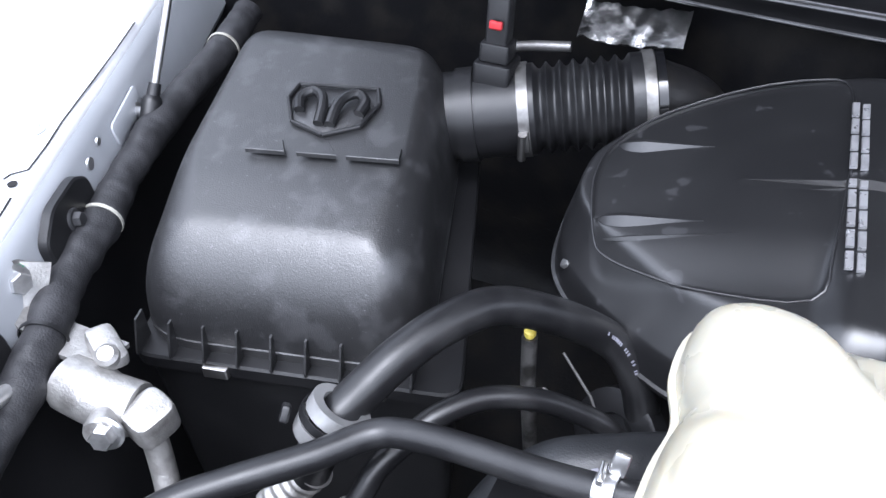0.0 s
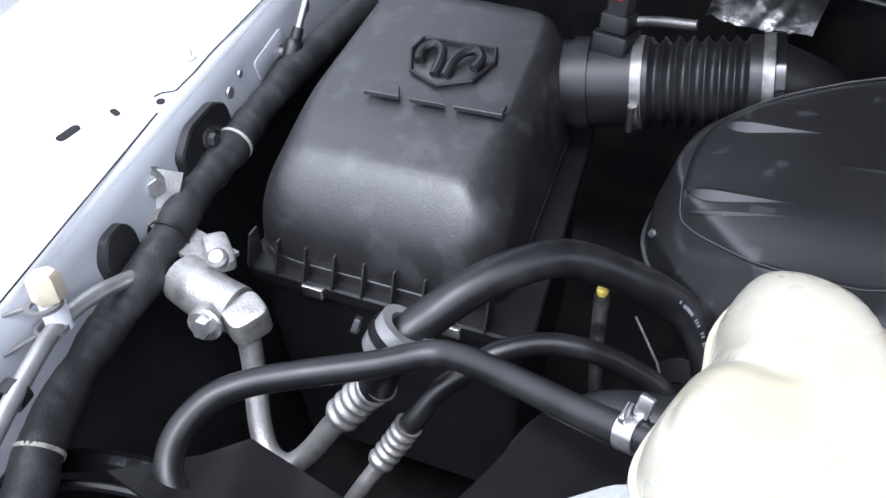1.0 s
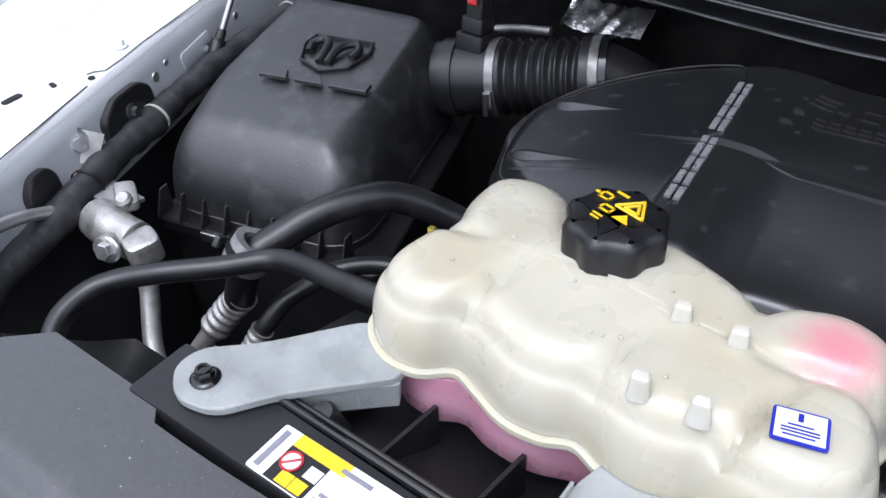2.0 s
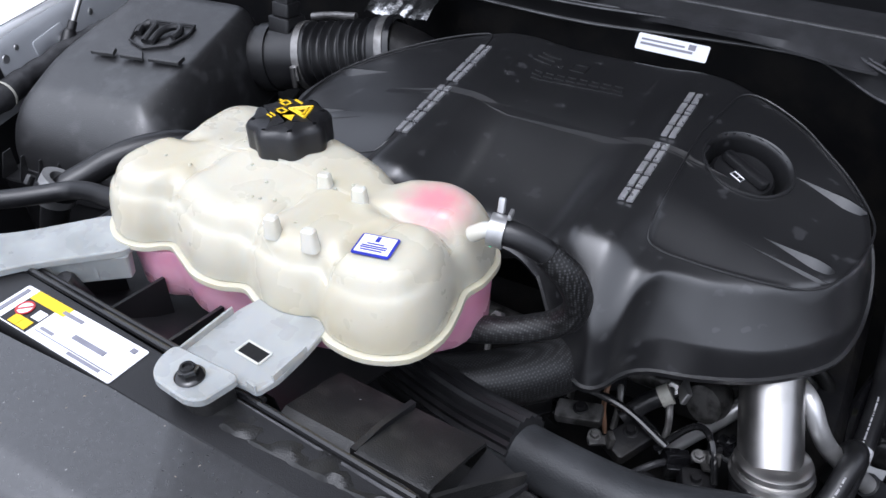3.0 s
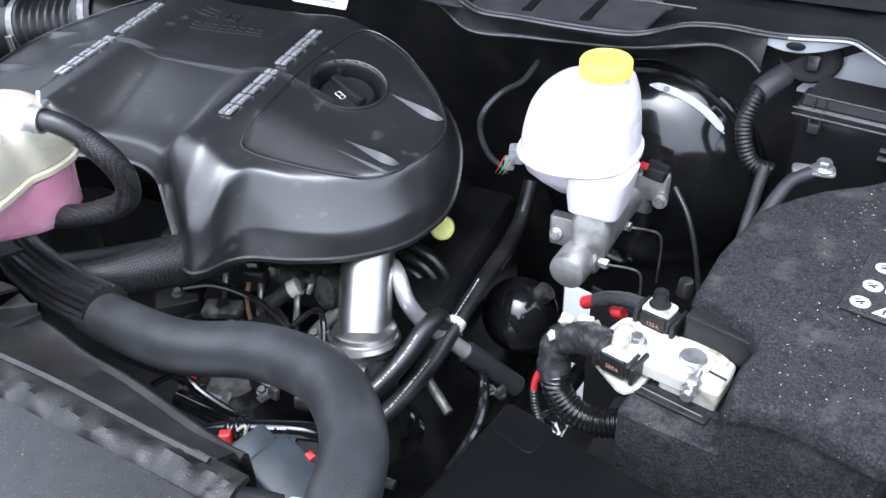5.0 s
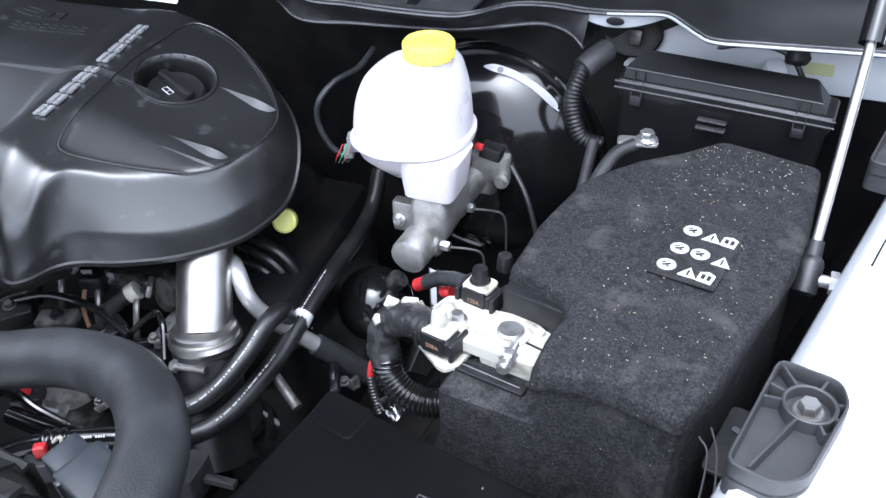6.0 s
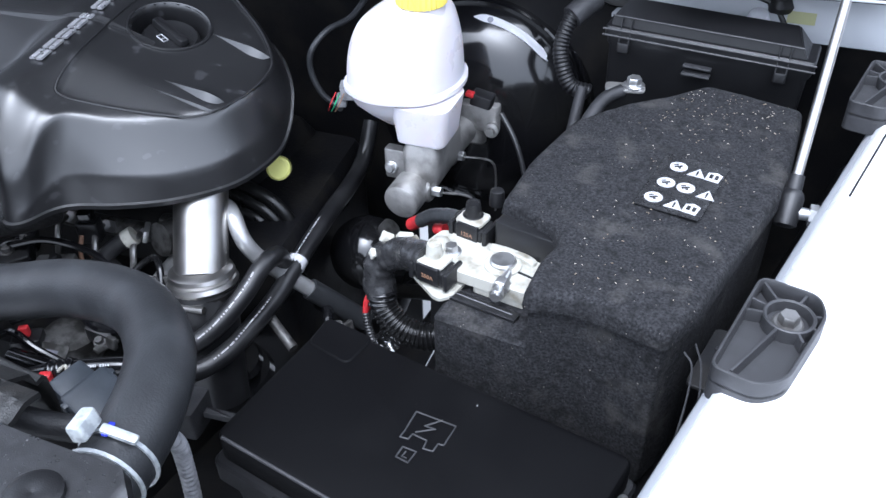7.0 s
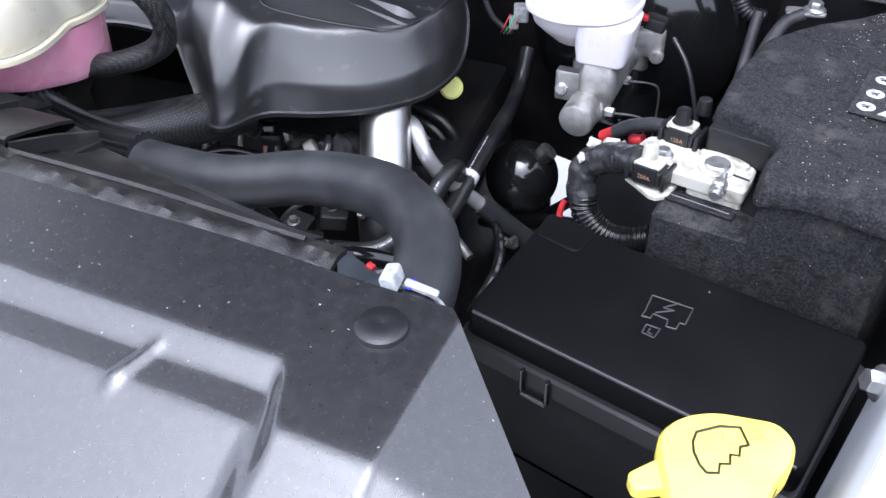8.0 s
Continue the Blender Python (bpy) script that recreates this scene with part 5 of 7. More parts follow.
# small moulded pimples on the tank top
rp0 = random.Random(3)
pimples = []
while len(pimples) < 16:
    x, y = rp0.uniform(-0.20, 0.00), rp0.uniform(-0.27, -0.15)
    if edge_dist(TO, x, y) > 0.03 and math.hypot(x + 0.096, y + 0.184) > 0.036:
        p = Vector((x, y, tank_z(x, y, edge_dist(TO, x, y), 1) + 0.0002))
        if pimples:
            q = new("pimple", pimples[0][1].data)
            q.parent = tank
            q.location = pimples[0][1].location + p - pimples[0][0]
        else:
            q = part("pimple", lathe([(0.0017, -0.001), (0.0013, 0.0005), (0.0, 0.0008)], Matrix.Translation(p), 8), TANKSEAM, tank)
        pimples.append((p, q))

# ---- radiator hose and sleeves ----
rh = thing("radiator_hose", (0.3, -0.22, 1.0), "thick black rubber radiator hose with a spring clamp", "hose")
RH = [(0.120, -0.217, 1.002), (0.23, -0.227, 1.015), (0.31, -0.217, 1.033), (0.385, -0.231, 1.051), (0.438, -0.270, 1.062), (0.465, -0.316, 1.066), (0.4745, -0.362, 1.064), (0.475, -0.42, 1.062)]
part("rubber_hose", tube(RH, 0.0228, 24, 10), HOSE, rh)
c = part("spring_clamp", join(ring((0.4742, -0.3585, 1.064), (-0.14, 1, 0), 0.0230, 0.0026, 0.0018), ring((0.4750, -0.3725, 1.0635), (-0.10, 1, 0), 0.0230, 0.0024, 0.0018), block(0.010, 0.018, 0.012, axes((0.4665, -0.3645, 1.0905), (-0.25, 0, 1), (1, 0.14, 0.25)), 0.003, 0.002), block(0.022, 0.006, 0.004, axes((0.481, -0.3585, 1.0868), (0.3, 0, 1), (1, 0.14, -0.3)), 0.0015)), CLAMP, rh, "pale spring clamp")
part("paint_dab", block(0.004, 0.010, 0.0012, axes((0.4745, -0.3585, 1.0895), (0.05, 0, 1), (1, 0.14, 0)), 0.001), BLUE, c, "blue paint dab")
bars("print_bar", [(0.0 + 0.010 * i, 0, 0.007, 0.006) for i in range(7)], axes((0.235, -0.2445, 1.029), (0, -0.6, 0.8), (1, 0.05, 0.14)), INK, rh, 0.0005)
part("ribbed_sleeve", fluted([(0.138, -0.217, 1.010), (0.085, -0.208, 1.002), (0.03, -0.196, 0.998), (-0.02, -0.18, 0.995), (-0.06, -0.15, 0.98)], 0.0245, 22, 0.0025), RUBBER, rh)
bh0 = thing("braided_hose", (0.06, -0.16, 0.985), "thick hose in black braided sleeve under the engine cover", "hose")
part("sleeve", tube([(0.02, -0.19, 0.985), (0.065, -0.155, 0.985), (0.10, -0.11, 0.98), (0.12, -0.05, 0.965)], 0.026, 20, 10), BRAID, bh0)
part("taped_end", tube([(0.012, -0.196, 0.985), (0.028, -0.184, 0.985)], 0.0268, 20), TAPE, bh0)

# ---- exhaust gas pipe and hoses beside it ----
eg = thing("steel_intake_pipe", (0.29, -0.05, 0.88), "bright steel pipe under the engine cover with a flange", "pipe")
part("pipe", tube([(0.258, 0.020, 0.972), (0.269, -0.006, 0.945), (0.2885, -0.048, 0.905)], 0.0278, 32), STEEL, eg)
am = axes((0.2905, -0.049, 0.903), (-0.1, 0.17, 1))
part("flange", lathe([(0.0, -0.004), (0.0345, -0.003), (0.0365, 0.001), (0.0345, 0.005), (0.0320, 0.006), (0.0340, 0.010), (0.0325, 0.014), (0.0290, 0.016)], am, 32), STEEL, eg)
part("band_clamp", lathe([(0.034, -0.016), (0.035, -0.006), (0.03, -0.004)], am, 30), DARK, eg)
part("worm_screw", sweep([am @ Vector((-0.010, -0.036, -0.012)), am @ Vector((0.022, -0.034, -0.012))], 0.0038, 10), STEEL, eg)
part("screw_head", hexagon(0.0068, 0.006, axes(am @ Vector((-0.010, -0.0365, -0.012)), am.to_3x3() @ Vector((-1, -0.05, 0)))), ZINC, eg)
part("lower_hose", tube([(0.291, -0.051, 0.90), (0.297, -0.064, 0.86), (0.31, -0.09, 0.78)], 0.033, 24), RUBBER, eg)
part("base_ring", join(lathe([(0.058, 0), (0.062, 0.006), (0.056, 0.012), (0.03, 0.013)], pose(0.285, -0.055, 0.775, -10, 8, 0), 34), lathe([(0.048, 0), (0.051, 0.005), (0.046, 0.010), (0.03, 0.011)], pose(0.288, -0.058, 0.795, -10, 8, 0), 34)), GLOSS, eg)
ah = thing("vacuum_hose", (0.35, 0.0, 0.9), "slim black rubber hose with white printing", "hose", "slim printed hoses")
VH = [(0.255, -0.125, 0.868), (0.301, -0.111, 0.870), (0.323, -0.089, 0.880), (0.339, -0.054, 0.900), (0.345, -0.024, 0.915), (0.348, -0.007, 0.917), (0.345, 0.011, 0.906), (0.339, 0.024, 0.880), (0.333, 0.030, 0.84)]
part("rubber_hose", tube(VH, 0.0100), RUBBER, ah)
part("print_line", print_line(VH, 0.0100, 0.050, 0.150, (0.1, -0.72, 0.68), 0.0009, 3), PRINT, ah, "fine white print")
bh = thing("vacuum_hose", (0.33, -0.05, 0.86), "slim black rubber hose with white printing", "hose", "slim printed hoses")
WH = [(0.285, -0.142, 0.850), (0.322, -0.122, 0.855), (0.340, -0.090, 0.860), (0.346, -0.045, 0.864), (0.348, -0.005, 0.868), (0.350, 0.035, 0.880), (0.349, 0.106, 0.890), (0.343, 0.185, 0.888), (0.338, 0.234, 0.895), (0.337, 0.265, 0.93)]
part("rubber_hose", tube(WH, 0.0100), RUBBER, bh)
part("tape_band", tube([(0.3495, 0.028, 0.8775), (0.3500, 0.040, 0.8815)], 0.0106, 14), PRINT, bh, "pale paint band")
part("print_line", print_line(WH, 0.0100, 0.060, 0.150, (0.1, -0.72, 0.68), 0.0009, 5), PRINT, bh, "fine white print")
part("print_line", print_line(WH, 0.0100, 0.185, 0.27, (-0.1, -0.65, 0.76), 0.0008, 6), PRINT, bh, "fine white print")
solo("coolant_pipe", tube([(0.188, -0.024, 0.838), (0.212, -0.012, 0.868), (0.236, 0.002, 0.897), (0.250, 0.02, 0.912)], 0.0080, 14), DPALU, "dull aluminium pipe crossing behind the steel pipe", "pipe")
solo("coolant_pipe", tube([(0.335, -0.022, 0.862), (0.352, -0.030, 0.852), (0.385, -0.048, 0.838)], 0.0055, 12), DALU, "thin grimy pipe under the printed hoses", "pipe")
stub = thing("coolant_pipe", (0.36, 0.02, 0.85), "bent aluminium pipe pushed into a dark rubber hose", "pipe")
part("stub", tube([(0.262, 0.036, 0.930), (0.280, 0.026, 0.943), (0.298, 0.010, 0.944), (0.312, 0.000, 0.926), (0.324, 0.003, 0.905), (0.339, 0.013, 0.883), (0.359, 0.026, 0.858), (0.368, 0.032, 0.846)], 0.0088, 16), DPALU, stub)
part("hose", tube([(0.364, 0.030, 0.851), (0.388, 0.046, 0.821), (0.412, 0.062, 0.790)], 0.0120, 16), HOSE, stub)
solo("plug", lathe([(0.0, 0), (0.012, 0.001), (0.0135, 0.004), (0.0135, 0.014), (0.011, 0.016)], axes((0.296, 0.112, 0.945), (0.3, -0.8, 0.4)), 22), PLUG, "pale yellow plastic plug on the engine", "plug")

# engine body and clutter below the cover
eb = thing("engine_block", (0.05, 0.05, 0.7), "dark engine block under the plastic cover", "engine")
part("block", loft(rnd([(-0.20, 0.02), (0.23, 0.05), (0.25, 0.30), (-0.22, 0.30)], 0.03), [(0, 0.45), (0, 0.88), (0.02, 0.91)]), DARK, eb)
part("front_case", loft(rnd([(-0.16, -0.15), (0.20, -0.14), (0.23, 0.06), (-0.18, 0.06)], 0.02), [(0, 0.45), (0, 0.79), (0.015, 0.82)]), DARK, eb)
part("valve_cover", loft(rnd([(0.22, 0.0), (0.335, 0.03), (0.31, 0.30), (0.22, 0.30)], 0.02), [(0, 0.6), (0, 0.87), (0.01, 0.885)]), DARK, eb)
for k, q in enumerate((1.0, 0.80, 0.60)):
    part("bellows_fold", tube([(0.25 + q * u, 0.10 - 0.006 * k, 0.85 + q * v) for u, v in ((-0.03, 0.072), (0.004, 0.067), (0.036, 0.054), (0.056, 0.030), (0.060, 0.0), (0.050, -0.03))], 0.0075, 12), BELLOW, eb)

# ---- brake parts ----
bb = thing("brake_booster", (0.47, 0.33, 0.95), "gloss black brake booster with a white arc label", "brake booster")
BC = Vector((0.463, 0.34, 0.950))
bx = axes(BC, (0, -1, 0.08))
part("shell", lathe([(0.146, -0.03), (0.149, -0.02), (0.149, -0.012), (0.145, -0.008), (0.139, -0.006), (0.1385, 0.006), (0.136, 0.012), (0.132, 0.014), (0.1305, 0.026), (0.1265, 0.030), (0.1265, 0.044), (0.122, 0.050), (0.113, 0.0565), (0.105, 0.066), (0.08, 0.080), (0.05, 0.087), (0.0, 0.089)], bx, 48), GLOSS, bb)
bl = bmesh.new()
rows = []
for k in range(17):
    a = radians(90.5 - 49 * k / 16)
    rows.append([bl.verts.new(bx @ Vector((-r * math.cos(a) * -1, r * math.sin(a) * 1, z))) for r, z in ((0.118 - 0.0036 * math.sin(min(1.0, k / 2, (16 - k) / 2) * 1.4), 0.0566), (0.118 + 0.0036 * math.sin(min(1.0, k / 2, (16 - k) / 2) * 1.4), 0.0516))])
for a, b in zip(rows, rows[1:]):
    bl.faces.new((a[0], a[1], b[1], b[0]))
bmesh.ops.solidify(bl, geom=bl.faces[:], thickness=0.0008)
al = part("arc_label", bl, LABEL, bb, "white curved label")
part("label_mark", lathe([(0.0, 0.0), (0.0035, 0.0), (0.0030, 0.0008)], axes(bx @ Vector((0.118 * math.cos(radians(81)), 0.118 * math.sin(radians(81)), 0.0547)), bx.to_3x3() @ Vector((0.1, 0.6, 0.78))), 16), INK, al, flat=True)
for r, z in ((0.1335, 0.0150), (0.1275, 0.0300), (0.1470, -0.008)):
    part("rim_bead", ring(bx @ Vector((0, 0, z)), bx.to_3x3() @ Vector((0, 0, 1)), r - 0.0012, 0.0022, 0.0022, 64), GLOSS, bb)
mc = thing("brake_master_cylinder", (0.46, 0.17, 0.95), "cast aluminium brake master cylinder with a white reservoir", "master cylinder")
part("cylinder", join(lathe([(0.0, -0.003), (0.016, -0.003), (0.0192, -0.001), (0.0200, 0.004), (0.0200, 0.030), (0.0185, 0.036), (0.0195, 0.17)], axes((0.4515, 0.092, 0.9455), (0.08, 1, 0.06)), 28), block(0.055, 0.03, 0.045, axes((0.466, 0.258, 0.935), (0, 0, 1)), 0.01, 0.004)), ALU, mc, "rough cast aluminium body")
part("saddle", loft(rnd(rect(0.442, 0.118, 0.484, 0.195), 0.01), [(0.004, 0.950), (0, 0.962), (0, 0.990), (0.004, 0.999)]), ALU, mc)
for y, z in ((0.124, 0.945), (0.196, 0.948)):
    part("port", lathe([(0.013, -0.004), (0.013, 0.011), (0.011, 0.013)], axes((0.462, y, z), (1, -0.1, 0.06)), 18), ALU, mc)
    part("pipe_nut", hexagon(0.0058, 0.010, axes((0.476, y - 0.001, z + 0.001), (1, -0.1, 0.06))), ZINC, mc)
    part("brake_line", tube([(0.486, y - 0.002, z + 0.001), (0.505, y + 0.004, z - 0.001), (0.516, y + 0.010, z - 0.008), (0.518, y + 0.016, z - 0.03), (0.517, y + 0.02, z - 0.08)], 0.0013, 8), DPIPE, mc)
part("cast_lug", loft(rnd(rect(0.409, 0.146, 0.452, 0.160), 0.004, 3), [(0.001, 0.936), (0, 0.938), (0, 0.970), (0.001, 0.972)]), ALU, mc)
bolt((0.4175, 0.146, 0.950), (0, -1, 0.2), 0.0052, mc, ZINC)
part("rear_flange", join(block(0.046, 0.020, 0.034, axes((0.486, 0.252, 0.955), (0, 0, 1), (1, 0.15, 0)), 0.006, 0.003), lathe([(0.0085, 0), (0.0085, 0.010), (0.0045, 0.011), (0.0045, 0.018)], axes((0.503, 0.244, 0.962), (0.1, -1, 0.2)), 16)), ALU, mc)
part("side_bolt", lathe([(0.005, 0), (0.006, 0.01)], axes((0.418, 0.225, 0.905), (-0.3, -1, 0.3)), 12), ZINC, mc)
part("side_lug", block(0.03, 0.012, 0.06, axes((0.424, 0.222, 0.89), (0, 0, 1)), 0.004), ALU, mc)
RO = inset(ccw(smooth_loop([(0.368, 0.165), (0.378, 0.125), (0.415, 0.105), (0.458, 0.112), (0.484, 0.135), (0.494, 0.175), (0.482, 0.215), (0.45, 0.232), (0.405, 0.222), (0.376, 0.200)], 4)), 0.005)


def res_z(x, y, d, s):
    """Upright walls, a round shoulder and a crown that climbs towards the filler neck."""
    right = sstep(0.41, 0.475, x)
    t = min(1.0, d / (0.052 - 0.022 * right))
    wall = min(1.0, d / 0.021)
    rise = 0.044 + 0.018 * right - 0.004 * sstep(0.15, 0.115, y)
    return 1.054 + rise * (1 - (1 - wall) ** 2.6) ** 0.5 + (0.081 - rise) * (1 - (1 - t) ** 1.7)



part("reservoir", dome(RO, ((0.43, 0.168), (0.455, 0.168)), 30, res_z, [(0.002, 1.046), (-0.004, 1.048), (-0.004, 1.053), (0.0, 1.055)]), RESERVOIR, mc, "white plastic brake fluid reservoir")
part("reservoir_base", loft(RO, [(0.035, 1.005), (0.018, 1.020), (0.006, 1.032), (0.001, 1.0455)]), RESERVOIR, mc)
part("reservoir_foot", loft(rnd(rect(0.434, 0.114, 0.493, 0.176), 0.014, 4), [(0.007, 0.999), (0.003, 1.002), (0.0, 1.024), (-0.003, 1.045)]), RESERVOIR, mc)
cpp = [((0.0250 + 0.0006 * math.cos(30 * a)) * math.cos(a), (0.0250 + 0.0006 * math.cos(30 * a)) * math.sin(a)) for a in [2 * math.pi * k / 120 for k in range(120)]]
yc = part("cap", join(lathe([(0.0243, 0.014), (0.0234, 0.0172), (0.0212, 0.0178), (0.0192, 0.0176), (0.0182, 0.0166), (0.0, 0.0166)], pose(0.451, 0.168, 1.1345), 40), loft(cpp, [(0.001, 0), (0, 0.001), (0, 0.0145), (0.0006, 0.0155)], m=pose(0.451, 0.168, 1.1345))), YELLOW, mc, "yellow screw cap")
part("cap_mark", join(*[ring((0.451, 0.168, 1.1518), (0, 0, 1), r, 0.0014, 0.0012) for r in (0.005, 0.010)]), YELLOW, yc)
part("neck", lathe([(0.03, 0), (0.025, 0.006), (0.023, 0.02)], pose(0.451, 0.168, 1.114), 24), RESERVOIR, mc)
lv = thing("level_sensor_plug", (0.352, 0.19, 1.0), "grey sensor plug with thin coloured wires", "plug")
part("plug_body", join(block(0.017, 0.018, 0.018, pose(0.354, 0.180, 1.008, 0, 0, 20), 0.003), block(0.011, 0.012, 0.014, pose(0.347, 0.176, 0.999, 0, 0, 20), 0.002)), PALEPLUG, lv)
for i, mt in enumerate((RED, GREEN, COPPER)):
    part("wire", tube([(0.346 + 0.005 * i, 0.166, 1.02), (0.342 + 0.005 * i, 0.158, 1.008), (0.335 + 0.004 * i, 0.165, 0.996)], 0.0007, 8), mt, lv)
solo("sensor_cable", tube([(0.342, 0.180, 0.992), (0.331, 0.190, 0.990), (0.316, 0.187, 1.004), (0.306, 0.186, 1.030), (0.311, 0.184, 1.056), (0.322, 0.203, 1.073), (0.334, 0.238, 1.076), (0.336, 0.276, 1.084)], 0.0034, 10), HOSE, "thin black cable looping to the firewall", "cable")
rp = thing("pressure_plug", (0.505, 0.21, 1.0), "black sensor plug with a red lock", "plug")
part("plug_body", block(0.024, 0.018, 0.014, pose(0.502, 0.205, 1.012, 0, 10, 0), 0.003), PLASTIC, rp)
part("plug_lock", block(0.009, 0.008, 0.006, pose(0.491, 0.197, 1.024, 0, 10, 0), 0.001), RED, rp, "red lock tab")
part("cable", tube([(0.525, 0.205, 1.005), (0.545, 0.190, 0.985), (0.560, 0.178, 0.955), (0.578, 0.160, 0.90)], 0.0028, 10), RUBBER, rp)
ac = thing("pressure_accumulator", (0.365, 0.155, 0.8), "gloss black round pressure vessel below the reservoir", "accumulator")
part("sphere", lathe([(0.045 * math.sin(math.pi * k / 18), -0.043 * math.cos(math.pi * k / 18)) for k in range(9)] + [(0.0465, -0.002), (0.0465, 0.004)] + [(0.045 * math.sin(math.pi * k / 18), -0.043 * math.cos(math.pi * k / 18)) for k in range(10, 19)], axes((0.370, 0.162, 0.806), (0.3, -0.8, 0.5)), 36), GLOSS, ac)
part("neck", lathe([(0.012, 0.034), (0.012, 0.054)], axes((0.370, 0.162, 0.806), (0.55, 0.1, 0.75)), 16), DALU, ac)

# ---- battery ----
bt = thing("battery_cover", (0.70, 0.02, 0.95), "black felt battery cover sprinkled with pine dust", "battery cover")
BO = rnd([(0.651, -0.150), (0.684, -0.142), (0.720, -0.149), (0.752, -0.158), (0.769, -0.123), (0.790, -0.040), (0.814, 0.050), (0.821, 0.185), (0.765, 0.202), (0.732, 0.208), (0.700, 0.176), (0.664, 0.149), (0.624, 0.098), (0.608, 0.020), (0.603, -0.046), (0.650, -0.064), (0.659, -0.082), (0.652, -0.110)], 0.007, 4)


def bat_z(x, y, d, s):
    t = min(1.0, d / 0.008)
    return 1.064 + 0.008 * math.sqrt(max(0.0, 1 - (1 - t) ** 2)) + 0.0018 * noise.noise(Vector((x * 18, y * 18, 0.3))) + 0.0006 * noise.noise(Vector((x * 90, y * 90, 2)))


part("cover", dome(dense(BO, 0.008), ((0.708, -0.07), (0.730, 0.11)), 30, bat_z, [(0.006, 0.91), (0.0045, 0.92), (0.004, 1.053), (0.0, 1.0545), (-0.001, 1.058), (0.0, 1.062)]), FELT, bt)
part("front_skirt", loft(rnd([(0.578, -0.136), (0.664, -0.1437), (0.664, -0.11), (0.60, -0.088), (0.582, -0.10)], 0.005, 3), [(0, 0.90), (0, 1.014), (0.003, 1.0165)]), FELT, bt)
st = axes((0.735, 0.018, 1.0737), (0, 0, 1), (0.985, -0.165, 0))
sk = part("sticker", loft(rnd(rect(-0.026, -0.042, 0.026, 0.042), 0.002, 2), [(0, 0), (0, 0.0007)], m=st), FILM, bt, "black sticker with white warning symbols", flat=True)
for ix, iy, kind in ((0.728, 0.044, 0), (0.744, 0.039, 1), (0.757, 0.037, 2), (0.722, 0.017, 0), (0.738, 0.014, 0), (0.755, 0.009, 1), (0.716, -0.007, 0), (0.733, -0.012, 1), (0.746, -0.014, 2)):
    mm = axes((ix, iy, 1.0746), (0, 0, 1), (0.985, -0.165, 0)) @ Matrix.Scale(0.98, 4)
    if kind == 0:
        bm = lathe([(0.0074, 0), (0.0074, 0.0004)], mm, 24)
        inner = ((-0.0035, -0.001, 0.007, 0.002), (-0.001, -0.0035, 0.002, 0.0018), (-0.003, 0.0025, 0.004, 0.0012))
    elif kind == 1:
        bm = loft([(-0.0075, -0.006), (0.0075, -0.006), (0.0, 0.007)], [(0, 0), (0, 0.0004)], m=mm)
        inner = ((-0.0008, -0.0025, 0.0016, 0.005), (-0.0008, -0.0045, 0.0016, 0.0012))
    else:
        bm = loft([(-0.006, -0.0065), (0.0055, -0.0075), (0.0065, 0.0045), (0.001, 0.0075), (-0.0055, 0.005)], [(0, 0), (0, 0.0004)], m=mm)
        inner = ((-0.0035, -0.003, 0.003, 0.006), (0.0012, -0.0035, 0.0028, 0.006))
    sy = part("symbol", bm, PRINT, sk, flat=True)
    for x, y, w, h in inner:
        part("symbol_mark", loft(rect(x, y, x + w, y + h), [(0, 0), (0, 0.0004)], m=mm @ Matrix.Translation((0, 0, 0.0004)) @ pose(0, 0, 0, 0, 0, 35 if kind == 0 else 0)), FILM, bt, flat=True)
solo("battery", loft(rnd([(0.585, -0.128), (0.650, -0.139), (0.69, 0.05), (0.62, 0.06)], 0.005, 3), [(0, 0.9), (0, 1.012), (0.002, 1.015)]), PLASTIC, "black plastic battery case edge beside the felt", "battery")

# fuse links on the battery terminal
fl = thing("fuse_link_block", (0.60, -0.09, 1.04), "white fuse link block on the battery terminal", "fuse block")
fm = axes((0.60, -0.09, 1.033), (0, 0, 1), (0.97, -0.22, 0))
base = [(0.546, -0.077), (0.5546, -0.053), (0.566, -0.050), (0.572, -0.038), (0.594, -0.036), (0.598, -0.058), (0.628, -0.0585), (0.6475, -0.070), (0.6468, -0.084), (0.6434, -0.108), (0.6177, -0.104), (0.5887, -0.100), (0.573, -0.097), (0.556, -0.087)]
part("white_base", join(loft(rnd(base, 0.004, 3), [(0, 1.0245), (0, 1.0345), (0.0015, 1.036)]), loft(rnd([(0.598, -0.060), (0.628, -0.060), (0.646, -0.071), (0.6425, -0.1065), (0.6177, -0.1025), (0.598, -0.0995)], 0.003, 3), [(0, 1.0175), (0, 1.0245)]), loft(rnd([(0.552, -0.066), (0.566, -0.062), (0.572, -0.084), (0.556, -0.088)], 0.005, 3), [(0, 1.036), (0.002, 1.0395), (0.004, 1.0405)])), WHITE, fl)
part("white_shelf", loft(rnd([(0.546, -0.098), (0.553, -0.094), (0.578, -0.103), (0.588, -0.074), (0.594, -0.077), (0.586, -0.112), (0.578, -0.1195), (0.572, -0.1185)], 0.002, 2), [(0, 1.0175), (0, 1.0205)]), WHITE, fl)
